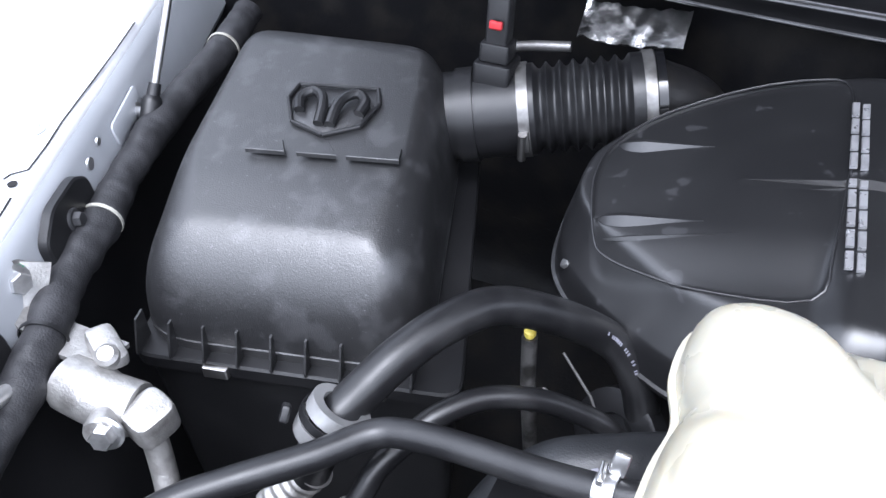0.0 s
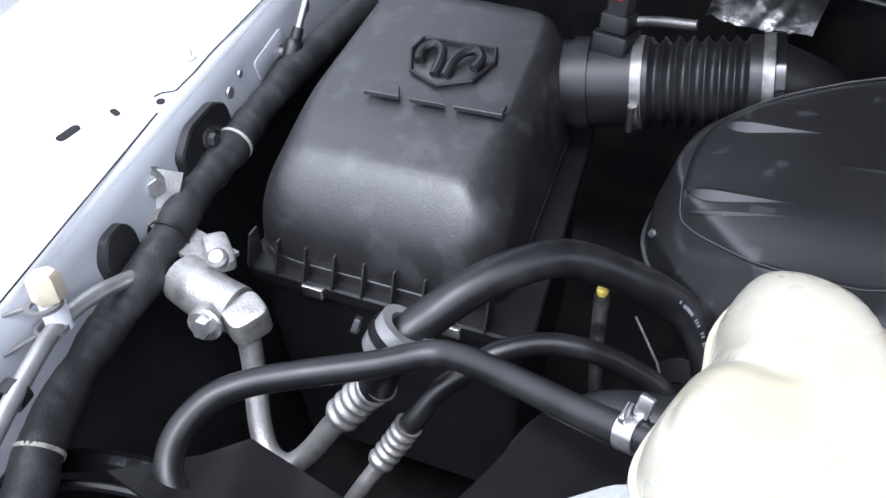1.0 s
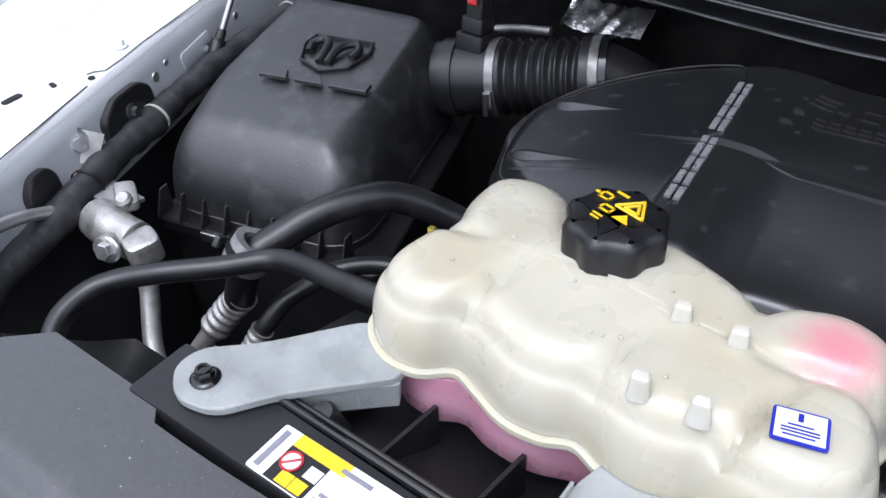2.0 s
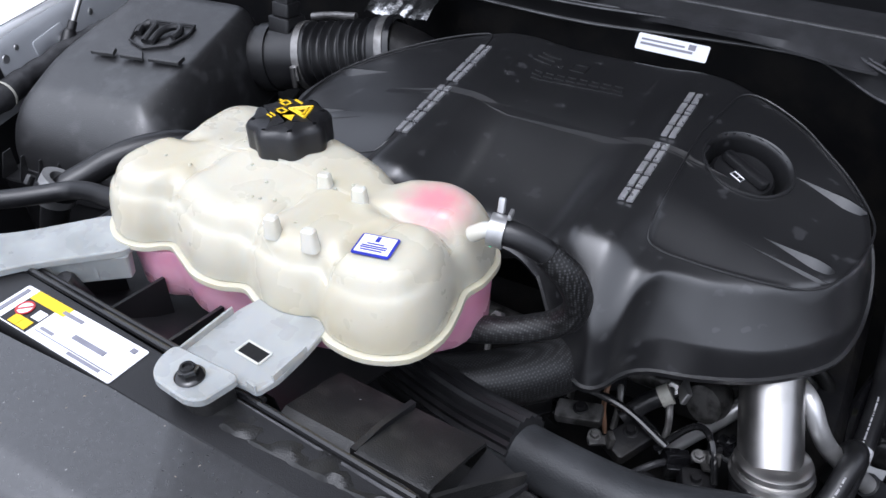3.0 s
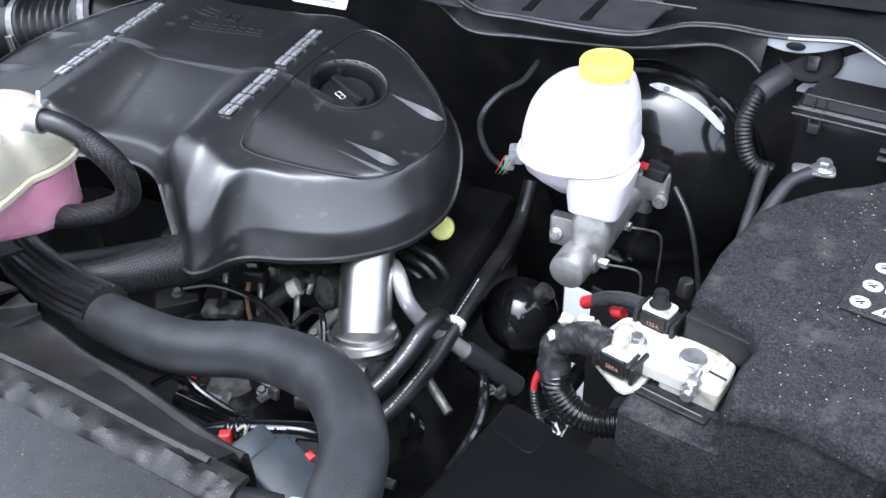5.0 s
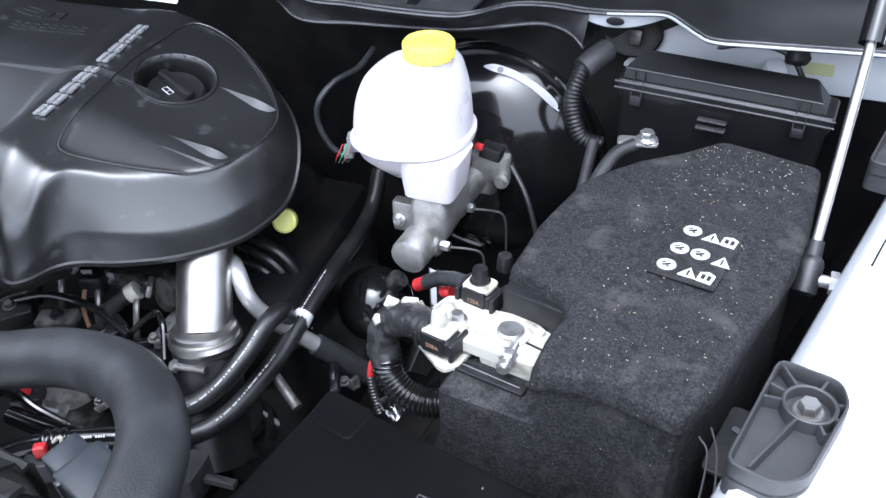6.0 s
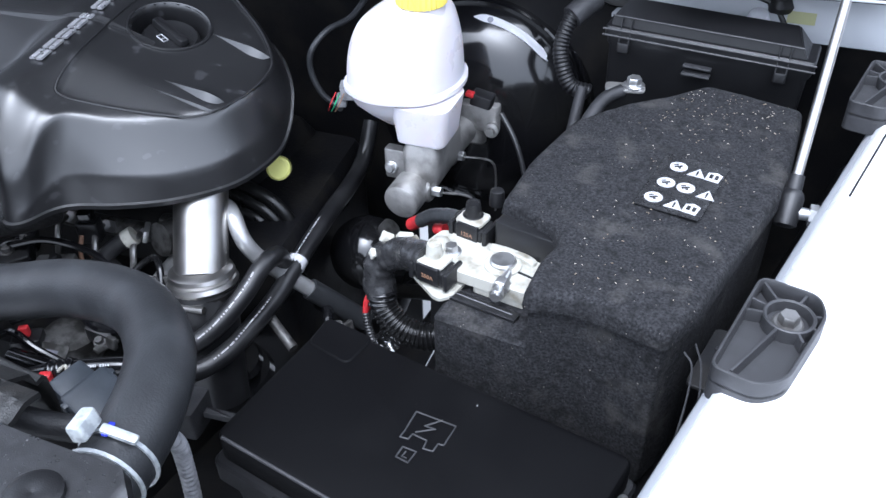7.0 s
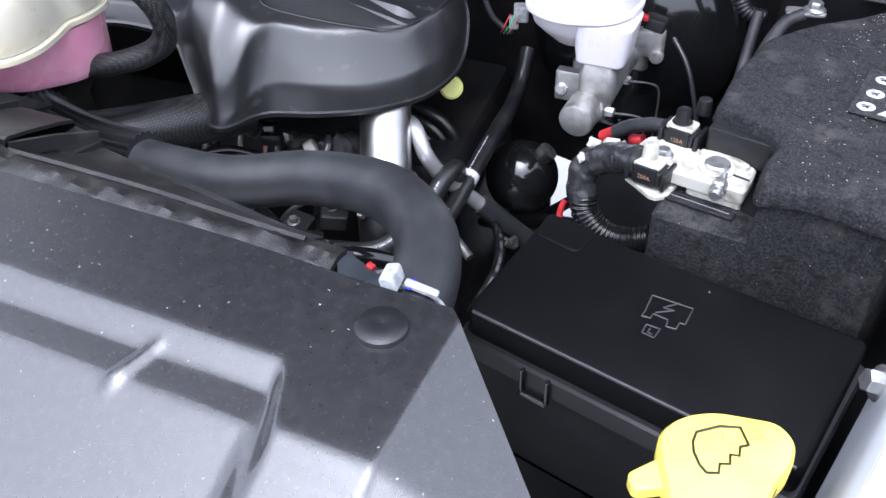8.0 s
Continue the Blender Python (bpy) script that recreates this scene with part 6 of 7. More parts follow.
for (x, y, dz), txt, nut in (((-0.0310, -0.0155, -0.0215), "250A", WHITE), ((-0.0275, 0.0365, -0.012), "125A", PLASTIC)):
    f = part("fuse", join(block(0.027, 0.020, 0.0135, fm @ Matrix.Translation((x, y, 0.0115 + dz)), 0.002), block(0.020, 0.004, 0.0175, fm @ Matrix.Translation((x, y - 0.0095, 0.0115 + dz)), 0.001), block(0.004, 0.025, 0.017, fm @ Matrix.Translation((x + 0.0165, y, 0.0105 + dz)), 0.002), block(0.004, 0.024, 0.016, fm @ Matrix.Translation((x - 0.0155, y, 0.0110 + dz)), 0.0015)), PLASTIC, fl, "black fuse marked " + txt)
    cu = bpy.data.curves.new("rating", "FONT")
    cu.body, cu.size, cu.align_x, cu.align_y, cu.extrude = txt, 0.0052, "CENTER", "CENTER", 0.0002
    tob = bpy.data.objects.new("rating", cu)
    scene.collection.objects.link(tob)
    me = bpy.data.meshes.new_from_object(tob.evaluated_get(bpy.context.evaluated_depsgraph_get()))
    bpy.data.objects.remove(tob)
    tb = bmesh.new()
    tb.from_mesh(me)
    part("rating_print", moved(tb, fm @ Matrix.Translation((x, y - 0.0118, 0.0195 + dz)) @ pose(0, 0, 0, 90, 0, 0)), COPPER, f, flat=True)
    part("lug", block(0.024, 0.021, 0.0032, fm @ Matrix.Translation((x - 0.001, y + 0.001, 0.0262 + dz)), 0.005), WHITE, fl)
    part("cap_nut", lathe([(0.0088, -0.001), (0.0088, 0.0005), (0.0070, 0.001), (0.0062, 0.010), (0.0056, 0.0125), (0.0045, 0.0125), (0.0042, 0.0115), (0.0, 0.0115)], fm @ Matrix.Translation((x - 0.003, y + 0.004, 0.0290 + dz)), 20), nut, fl)
part("cap_nut", lathe([(0.0066, 0), (0.0062, 0.009), (0.0055, 0.0135), (0.003, 0.0145)], fm @ Matrix.Translation((-0.022, 0.064, 0.017)), 20), PLASTIC, fl)
part("clamp_ridge", loft(rnd([(0.600, -0.0605), (0.627, -0.0610), (0.643, -0.0715), (0.640, -0.0785), (0.628, -0.0725), (0.600, -0.0690)], 0.003, 3), [(0, 1.0358), (0.0006, 1.0388), (0.002, 1.0396)]), WHITE, fl)
part("clamp_slit", sweep([Vector((0.6285, -0.0860, 1.0362)), Vector((0.6445, -0.0905, 1.0362))], 0.0011, 6), DARK, fl)
part("terminal_post", lathe([(0.0150, 0), (0.0148, 0.0020), (0.0130, 0.0030), (0.0120, 0.0030)], axes((0.6172, -0.082, 1.0358), (0, 0, 1)), 28), WHITE, fl)
part("terminal_bolt", lathe([(0.0105, 0), (0.0105, 0.003), (0.0092, 0.0045), (0.0, 0.0047)], axes((0.6172, -0.082, 1.0380), (0, 0, 1)), 24), ZINC, fl)
bolt((0.573, -0.079, 1.0360), (0, 0, 1), 0.0055, fl, ZINC)
part("clamp_screw", join(sweep([Vector((0.624, -0.090, 1.036)), Vector((0.622, -0.118, 1.033))], 0.0042, 12), hexagon(0.0072, 0.008, axes((0.6235, -0.1005, 1.035), (-0.08, -1, -0.1))), ring((0.6225, -0.114, 1.0335), (-0.08, -1, -0.1), 0.0040, 0.0030, 0.0016, 16)), ZINC, fl)
part("side_holder", block(0.056, 0.020, 0.026, axes((0.632, -0.0565, 1.034), (0, 0, 1), (0.97, -0.22, 0)), 0.003), PLASTIC, fl)
part("tray_lip", block(0.060, 0.010, 0.003, axes((0.611, -0.1135, 1.0165), (0, 0, 1), (0.97, -0.17, 0)), 0.002), PLASTIC, fl)
part("lip_edge", sweep([Vector((0.582, -0.1065, 1.0190)), Vector((0.636, -0.1170, 1.0190))], 0.0009, 6), EDGE, fl)
cb = thing("battery_cable", (0.52, -0.06, 0.95), "thick black cable in corrugated tube with red end", "cable", "battery cables")
part("corrugated_tube", ribbed([(0.574, -0.086, 0.952), (0.550, -0.090, 0.946), (0.530, -0.092, 0.952), (0.514, -0.088, 0.966), (0.510, -0.083, 0.980)], 0.0130, 0.0014, 0.0042, 16, 60), GLOSS, cb)
part("taped_end", crumpled(tube([(0.510, -0.083, 0.975), (0.505, -0.077, 0.994), (0.511, -0.073, 1.009), (0.528, -0.077, 1.021), (0.545, -0.086, 1.030), (0.560, -0.095, 1.034)], 0.0135, 22, 14), 0.0020, 85, 4), FILM, cb, "crumpled glossy black tape")
part("red_band", tube([(0.488, -0.064, 0.955), (0.486, -0.068, 0.947), (0.486, -0.071, 0.938)], 0.0030, 12), RED, cb)
part("corrugated_lead", ribbed([(0.486, -0.071, 0.938), (0.490, -0.076, 0.925), (0.498, -0.082, 0.908)], 0.0042, 0.0008, 0.003, 12, 30), RUBBER, cb)
part("foil_cuff", crumpled(tube([(0.500, -0.078, 0.920), (0.508, -0.078, 0.912), (0.516, -0.080, 0.906)], 0.0078, 14), 0.001, 200, 2), FOIL, cb, "bright foil cuff")
for k, (x, y, z, w) in enumerate(((0.5095, -0.066, 1.022, 0.011), (0.5245, -0.063, 1.024, 0.013), (0.5025, -0.081, 1.016, 0.006), (0.533, -0.069, 1.028, 0.010))):
    part("torn_tape", crumpled(block(w, 0.008, 0.006, pose(x, y, z, 20 * k, 15, 30 * k), 0.002, 0.0008), 0.0016, 190, k), WHITE, cb, "torn whitish wrapping")
cb2 = thing("battery_cable", (0.53, -0.02, 1.02), "taped black cable with a red heat-shrink end", "cable", "battery cables")
part("cable", crumpled(tube([(0.517, -0.008, 1.005), (0.530, -0.016, 1.018), (0.548, -0.026, 1.030), (0.565, -0.036, 1.038)], 0.0066, 14), 0.0008, 220, 1), HOSE, cb2)
part("red_sleeve", tube([(0.5035, 0.001, 0.9915), (0.510, -0.003, 0.998), (0.518, -0.008, 1.006)], 0.0062, 12), RED, cb2)
part("red_hook", tube([(0.545, -0.020, 1.010), (0.538, -0.018, 1.007), (0.534, -0.010, 1.002), (0.535, -0.004, 0.994), (0.542, -0.004, 0.990)], 0.0052, 12), RED, cb2, "red curved cable end")
cb3 = thing("battery_cable", (0.63, 0.14, 1.03), "black taped cable with metal lug at the rear terminal", "cable", "battery cables")
part("cable", tube([(0.612, 0.13, 0.99), (0.622, 0.16, 1.025), (0.634, 0.195, 1.044), (0.650, 0.212, 1.05)], 0.0070, 12), TAPE, cb3)
part("lug", block(0.04, 0.018, 0.004, pose(0.652, 0.215, 1.05, 0, 0, 10), 0.006), ALU, cb3)
bolt((0.660, 0.218, 1.054), (0, 0, 1), 0.0075, cb3)

# ---- fuse box with its flat lid ----
fb = thing("fuse_box", (0.61, -0.25, 0.95), "black fuse box with an embossed lid", "fuse box")
LO = [(0.480, -0.287), (0.718, -0.340), (0.748, -0.212), (0.500, -0.160)]
part("lid", loft(rnd(LO, 0.008, 4), [(0.001, 0.985), (0, 0.987), (0, 1.007), (0.0015, 1.0095), (0.004, 1.0105)]), BOXLID, fb)
part("lid_corner", loft(rnd([(0.4985, -0.189), (0.537, -0.200), (0.5435, -0.168), (0.5005, -0.1585)], 0.007, 4), [(0, 1.004), (0, 1.0108), (0.0012, 1.0120)]), BOXLID, fb)
part("lid_skirt", loft(rnd([(0.475, -0.292), (0.720, -0.346), (0.754, -0.210), (0.496, -0.156)], 0.008, 4), [(0, 0.968), (0, 0.984), (0.002, 0.986)]), PLASTIC, fb)
part("base", loft(rnd([(0.484, -0.288), (0.715, -0.338), (0.745, -0.212), (0.505, -0.165)], 0.008, 4), [(0.01, 0.86), (0, 0.967)]), PLASTIC, fb)
part("clip", join(*[block(w, 0.005, h, axes((0.542 + dx, -0.309 - 0.215 * dx, z), (0, 0, 1), (0.977, -0.21, 0)), 0.001, 0.0006) for dx, w, h, z in ((-0.010, 0.003, 0.024, 0.962), (0.010, 0.003, 0.024, 0.962), (0.0, 0.022, 0.004, 0.960))]), GLOSS, fb)


def wire_mark(pts, closed=True):
    q = [Vector((x, y, 1.0108)) for x, y in pts]
    q = q + q[:1] if closed else q
    return sweep([a.lerp(b, k / 4) for a, b in zip(q, q[1:]) for k in range(4)] + [q[-1]], 0.0006, 6)


part("embossed_mark", wire_mark([(0.601, -0.224), (0.631, -0.227), (0.629, -0.245), (0.625, -0.245), (0.624, -0.252), (0.617, -0.252), (0.617, -0.245), (0.606, -0.243), (0.605, -0.248), (0.599, -0.248), (0.600, -0.242)]), STOPGREY, fb, "embossed outline of a vehicle")
part("embossed_mark", wire_mark([(0.607, -0.241), (0.619, -0.234), (0.611, -0.234), (0.621, -0.225)], False), STOPGREY, fb)
part("embossed_mark", wire_mark([(0.604, -0.255), (0.614, -0.256), (0.612, -0.266), (0.603, -0.264)]), STOPGREY, fb)
part("embossed_mark", wire_mark([(0.6075, -0.258), (0.6065, -0.2625), (0.610, -0.263)], False), STOPGREY, fb)
# highlight of the lid's front edge, put in as a pale strip
part("lid_edge", sweep([Vector((0.486, -0.2875, 1.0085)), Vector((0.600, -0.3125, 1.0085)), Vector((0.714, -0.3375, 1.0085))], 0.0014, 8), STOPGREY, fb, "pale strip for the highlight on the lid's front edge")

# ---- rear fuse box ----
rb = thing("rear_fuse_box", (0.72, 0.25, 1.02), "long black plastic box with a latched lid", "fuse box")
ra = axes((0.7190, 0.2555, 0.951), (0.021, 0.02, 1), (0.995, -0.085, -0.021))
part("body", loft(rnd(rect(-0.098, -0.014, 0.100, 0.030), 0.006, 3), [(0.006, 0.0), (0.001, 0.125), (-0.002, 0.13), (-0.002, 0.136)], m=ra), PLASTIC, rb)
crown = bmesh.new()
cv = [crown.verts.new(ra @ Vector(p)) for p in ((-0.097, -0.013, 0.1465), (0.096, -0.013, 0.1465), (0.096, 0.031, 0.1465), (-0.097, 0.031, 0.1465), (-0.095, -0.011, 0.1575), (0.090, -0.011, 0.1575), (0.080, 0.026, 0.1650), (-0.088, 0.026, 0.1650))]
for f in ((3, 2, 1, 0), (4, 5, 6, 7), (0, 1, 5, 4), (1, 2, 6, 5), (2, 3, 7, 6), (3, 0, 4, 7)):
    crown.faces.new([cv[k] for k in f])
bmesh.ops.bevel(crown, geom=list(crown.edges), offset=0.0012, segments=2, affect='EDGES')
part("lid", join(loft(rnd(rect(-0.102, -0.018, 0.104, 0.034), 0.006, 3), [(0, 0.137), (0, 0.145), (0.0015, 0.1468)], m=ra), crown), PLASTIC, rb)
part("lid_groove", join(*[sweep([ra @ Vector((-0.103, -0.0185, z)), ra @ Vector((0.105, -0.0185, z))], 0.0012, 6) for z in (0.138, 0.1445)] + [sweep([ra @ Vector((-0.096, -0.0118, 0.1572)), ra @ Vector((0.091, -0.0118, 0.1572))], 0.0009, 6)]), STOPGREY, rb, "pale edges of the lid")
for x in (-0.08, 0.075):
    part("latch", join(block(0.012, 0.008, 0.011, ra @ Matrix.Translation((x, -0.018, 0.122)), 0.002), *[sweep([ra @ Vector((x + dx, -0.0205, 0.13)), ra @ Vector((x + dx, -0.014, 0.156))], 0.001, 6) for dx in (-0.005, 0.005)]), PLASTIC, rb)
part("pull_tab", join(block(0.028, 0.010, 0.003, ra @ Matrix.Translation((-0.003, -0.020, 0.113)), 0.001), block(0.028, 0.008, 0.002, ra @ Matrix.Translation((-0.003, -0.019, 0.121)), 0.001)), STOPGREY, rb)
wh = thing("wire_loom", (0.60, 0.28, 1.05), "thick black corrugated wire loom beside the rear box", "wire loom")
part("loom", tube([(0.600, 0.12, 0.90), (0.604, 0.19, 0.99), (0.606, 0.225, 1.04)], 0.006, 12), TAPE, wh)
part("loom_elbow", ribbed([(0.612, 0.236, 1.030), (0.590, 0.234, 1.038), (0.576, 0.245, 1.07), (0.582, 0.262, 1.100), (0.595, 0.278, 1.112)], 0.0088, 0.0011, 0.0042, 16, 60), RUBBER, wh)
part("loom_end", tube([(0.582, 0.260, 1.100), (0.592, 0.274, 1.108), (0.598, 0.29, 1.110)], 0.0125, 14), TAPE, wh)
solo("cap_stud", lathe([(0.011, 0), (0.012, 0.006), (0.009, 0.014), (0.0, 0.016)], pose(0.764, 0.333, 1.088, 20, 0, 0), 20), LABEL, "white plastic stud cap behind the rear box", "cap")


# ---- hood stop blocks on the fender ----
def stop_block(m):
    h = thing("hood_stop", m.translation, "grey ribbed plastic stop block bolted to the fender", "hood stop", "hood stops")
    p = ccw(rnd([(-0.0265, -0.068), (0.002, -0.069), (0.0150, -0.055), (0.0200, 0.010), (0.011, 0.0275), (-0.0265, 0.027)], 0.008, 4))
    part("base", loft(p, [(0.0, -0.022), (0.0, -0.006)], m=m), STOPGREY, h)
    bm = bmesh.new()
    pi = inset(p, 0.0022)
    vs = [[bm.verts.new((x, y, z)) for x, y in q] for q, z in ((p, -0.008), (p, 0.0042), (inset(p, 0.0006), 0.005), (inset(p, 0.0017), 0.005), (pi, 0.0042), (pi, -0.008))]
    k = len(p)
    for a, b in zip(vs, vs[1:]):
        for i in range(k):
            bm.faces.new((a[i], a[(i + 1) % k], b[(i + 1) % k], b[i]))
    part("rim", moved(bm, m), STOPGREY, h)
    part("hub", lathe([(0.0125, -0.007), (0.0158, -0.007), (0.0158, 0.0030), (0.0150, 0.0036), (0.0135, 0.0030), (0.0128, -0.004), (0.0, -0.004)], m, 30), STOPGREY, h)
    for a, ln in ((133, 0.020), (82, 0.010), (30, 0.004), (-12, 0.0035), (-55, 0.008), (-103, 0.050), (168, 0.010), (196, 0.0105)):
        d = Vector((math.cos(radians(a)), math.sin(radians(a)), 0))
        q = d * (0.0152 + ln / 2)
        part("web", block(ln, 0.0018, 0.0095, m @ pose(q.x, q.y, -0.0065, 0, 0, a), 0.0005, 0.0003), STOPGREY, h)
    bolt(m @ Vector((0, 0, -0.004)), (0, 0, 1), 0.0064, h, DPIPE)
    return h


stop_block(pose(0.8195, -0.151, 1.100, 0, 0, -13))
stop_block(pose(0.8910, 0.209, 1.100, 0, 0, -13))
tb2 = thing("fender_bracket", (0.775, -0.13, 1.03), "black slotted bracket between the battery and the fender", "bracket")
part("plate", loft(rnd([(0.768, -0.155), (0.800, -0.160), (0.812, -0.100), (0.782, -0.092)], 0.006, 3), [(0, 1.028), (0, 1.0305), (0.0005, 1.031)]), DARK, tb2)
part("slot", loft(rnd(rect(-0.007, -0.0025, 0.007, 0.0025), 0.0025), [(0, 0), (0, 0.0008)], m=pose(0.790, -0.118, 1.0311, 0, 0, -30)), GLOSS, tb2)
for k in range(2):
    solo("thin_wire", tube([(0.770 - 0.006 * k, -0.145 - 0.01 * k, 1.058), (0.777 - 0.006 * k, -0.165, 1.052), (0.778 - 0.008 * k, -0.20, 1.03), (0.765 - 0.004 * k, -0.26, 0.98)], 0.0007, 6), TAPE, "thin dark wire hanging beside the battery", "wire", "thin wires")
bolt((0.750, -0.277, 1.036), (-1, -0.3, 0.3), 0.008, fender_right)

# ---- washer filler ----
wf = thing("washer_filler", (0.665, -0.395, 1.03), "yellow washer fluid cap with a wide tab", "washer filler")
part("neck", tube([(0.672, -0.392, 1.06), (0.672, -0.392, 1.0), (0.68, -0.40, 0.9)], 0.028, 22), PLASTIC, wf)
WC = [(0.640, -0.406), (0.635, -0.389), (0.643, -0.373), (0.659, -0.362), (0.694, -0.356), (0.705, -0.365), (0.705, -0.384), (0.698, -0.398), (0.697, -0.416), (0.690, -0.431), (0.665, -0.438), (0.650, -0.431), (0.646, -0.418)]
part("pull_tab", loft(rnd([(0.652, -0.388), (0.644, -0.3946), (0.626, -0.4165), (0.632, -0.4255), (0.652, -0.4145), (0.660, -0.408)], 0.004, 4), [(0.001, 1.049), (0, 1.050), (0, 1.0570), (0.0015, 1.0585)]), YELLOW, wf)
wc = part("cap", loft(rnd(WC, 0.010, 4), [(0.002, 1.046), (0, 1.048), (0, 1.061), (0.002, 1.064), (0.006, 1.065)]), YELLOW, wf, "yellow flip cap")
for pts in (((0.6545, -0.382), (0.665, -0.3735), (0.6755, -0.370), (0.6815, -0.380)), ((0.6557, -0.3957), (0.660, -0.4025), (0.6642, -0.4062)), ((0.6545, -0.382), (0.6540, -0.389), (0.6557, -0.3957)), ((0.6815, -0.380), (0.6775, -0.383), (0.6780, -0.389), (0.6735, -0.390), (0.6745, -0.396), (0.6695, -0.398), (0.6700, -0.404), (0.6642, -0.4062))):
    part("cap_mark", sweep([Vector((x, y, 1.0655)) for x, y in pts], 0.0008, 6), PLASTIC, wc)
part("raised_dot", lathe([(0.0042, 0), (0.0042, 0.0008), (0.003, 0.001)], pose(0.6905, -0.368, 1.0646), 16), YELLOW, wc)
for dx in (0.0, 0.006):
    part("raised_mark", tube([(0.660 + dx, -0.392 + dx * 0.4, 1.0652), (0.6635 + dx, -0.386 + dx * 0.4, 1.0655), (0.662 + dx, -0.381 + dx * 0.4, 1.0655), (0.666 + dx, -0.376 + dx * 0.4, 1.0652)], 0.0008, 6, 4), YELLOW, wc)

# ---- left side: harness, air-conditioning lines ----
hn = thing("wiring_harness", (-0.68, -0.15, 1.0), "thick cloth-taped wiring harness along the fender rail", "wiring harness")
HN = [(-0.790, 0.27, 1.030), (-0.767, 0.186, 1.034), (-0.7517, 0.059, 1.030), (-0.7323, -0.023, 1.030), (-0.7103, -0.090, 1.028), (-0.6905, -0.159, 1.026), (-0.6660, -0.213, 1.026), (-0.6550, -0.250, 1.020), (-0.6420, -0.306, 1.012), (-0.6265, -0.360, 1.003), (-0.6043, -0.402, 0.995), (-0.575, -0.445, 0.98)]
part("taped_sleeve", crumpled(sweep(spline(HN, 40), lambda s: 0.0165 + 0.0008 * math.sin(s * 38) + 0.0016 * noise.noise(Vector((s * 34, 0.4, 1.0))) + 0.0004 * noise.noise(Vector((s * 150, 2.4, 1.0))), 28), 0.0017, 42, 2), TAPE, hn)
for i, mt in ((4, WHITE), (6, PLASTIC), (10, WHITE), (1, WHITE)):
    part("cable_tie", ring(HN[i], line_dir(HN, i), 0.0176, 0.0032, 0.0010, 22), mt, hn)
al = thing("ac_line_fitting", (-0.59, -0.22, 1.0), "cast aluminium air-conditioning fitting with bolts", "pipe fitting")
part("bracket", join(strip([(-0.698, -0.178, 1.062), (-0.692, -0.200, 1.035), (-0.66, -0.205, 1.02), (-0.61, -0.205, 1.018)], 0.034, 0.004, (0.3, 0.2, 1)), block(0.040, 0.022, 0.014, axes((-0.617, -0.204, 1.018), (0.15, 0.1, 1), (0.85, -0.5, 0)), 0.007, 0.004), lathe([(0.009, 0), (0.009, 0.006), (0.006, 0.009)], axes((-0.606, -0.212, 1.028), (0.2, -0.3, 1)), 14)), ALU, al)
part("valve_body", join(sweep(spline([(-0.634, -0.229, 1.006), (-0.605, -0.232, 1.007), (-0.574, -0.230, 1.004)], 4), lambda s: 0.0225 if s < 0.036 else 0.0205, 20), block(0.030, 0.034, 0.030, axes((-0.563, -0.231, 0.988), (0.1, -0.1, 1), (0.92, -0.3, 0)), 0.010, 0.004), lathe([(0.0125, -0.004), (0.0125, 0.014), (0.011, 0.018)], axes((-0.586, -0.246, 1.008), (0.3, -0.9, 0.25)), 18)), ALU, al)
bolt((-0.5775, -0.2575, 1.011), (0.3, -0.9, 0.35), 0.009, al)
bolt((-0.700, -0.192, 1.053), (1, -0.25, 0.3), 0.009, al, label="zinc bolt with a green paint mark")
part("bracket_eye", ring((-0.7005, -0.1925, 1.0515), (1, -0.25, 0.3), 0.0125, 0.003, 0.0055, 28), DPIPE, al)
part("paint_mark", block(0.006, 0.004, 0.002, axes((-0.7005, -0.184, 1.061), (0.6, -0.2, 0.8)), 0.001), GREEN, al)
lt = thing("ac_line", (-0.5, -0.24, 0.95), "bent aluminium air-conditioning line with a crimped rubber hose", "pipe", "air-conditioning lines")
part("tube", tube([(-0.562, -0.234, 1.0), (-0.5590, -0.238, 0.982), (-0.5525, -0.246, 0.958), (-0.5330, -0.269, 0.922), (-0.5140, -0.280, 0.909), (-0.4970, -0.277, 0.906), (-0.4850, -0.262, 0.917), (-0.4700, -0.2445, 0.945), (-0.4500, -0.2265, 0.977)], 0.0096, 18), ALU, lt)
part("crimp", ribbed([(-0.4660, -0.2410, 0.952), (-0.4510, -0.2270, 0.976), (-0.4360, -0.2205, 0.996)], 0.0155, 0.0024, 0.0105, 20, 30), ALU, lt)
part("rubber_hose", tube([(-0.440, -0.222, 0.990), (-0.430, -0.218, 1.020), (-0.421, -0.208, 1.043), (-0.409, -0.181, 1.053), (-0.396, -0.156, 1.062), (-0.378, -0.124, 1.066), (-0.354, -0.090, 1.061), (-0.3207, -0.062, 1.038), (-0.2850, -0.038, 1.006), (-0.2620, -0.036, 0.986), (-0.2430, -0.044, 0.950), (-0.235, -0.055, 0.89)], 0.0145, 20, 10), RUBBER, lt)
part("print_line", print_line([(-0.3207, -0.062, 1.038), (-0.2850, -0.038, 1.006), (-0.2620, -0.036, 0.986), (-0.2430, -0.044, 0.950)], 0.0145, 0.050, 0.095, (0.1, -0.55, 0.83), 0.0016, 8), INK, lt, "fine grey print")
c = part("hose_clamp", join(ring((-0.424, -0.215, 1.042), (0.3, 0.3, 0.8), 0.0138, 0.011, 0.007, 26), ring((-0.417, -0.208, 1.054), (0.35, 0.45, 0.7), 0.0138, 0.010, 0.0075, 26)), DPALU, lt)
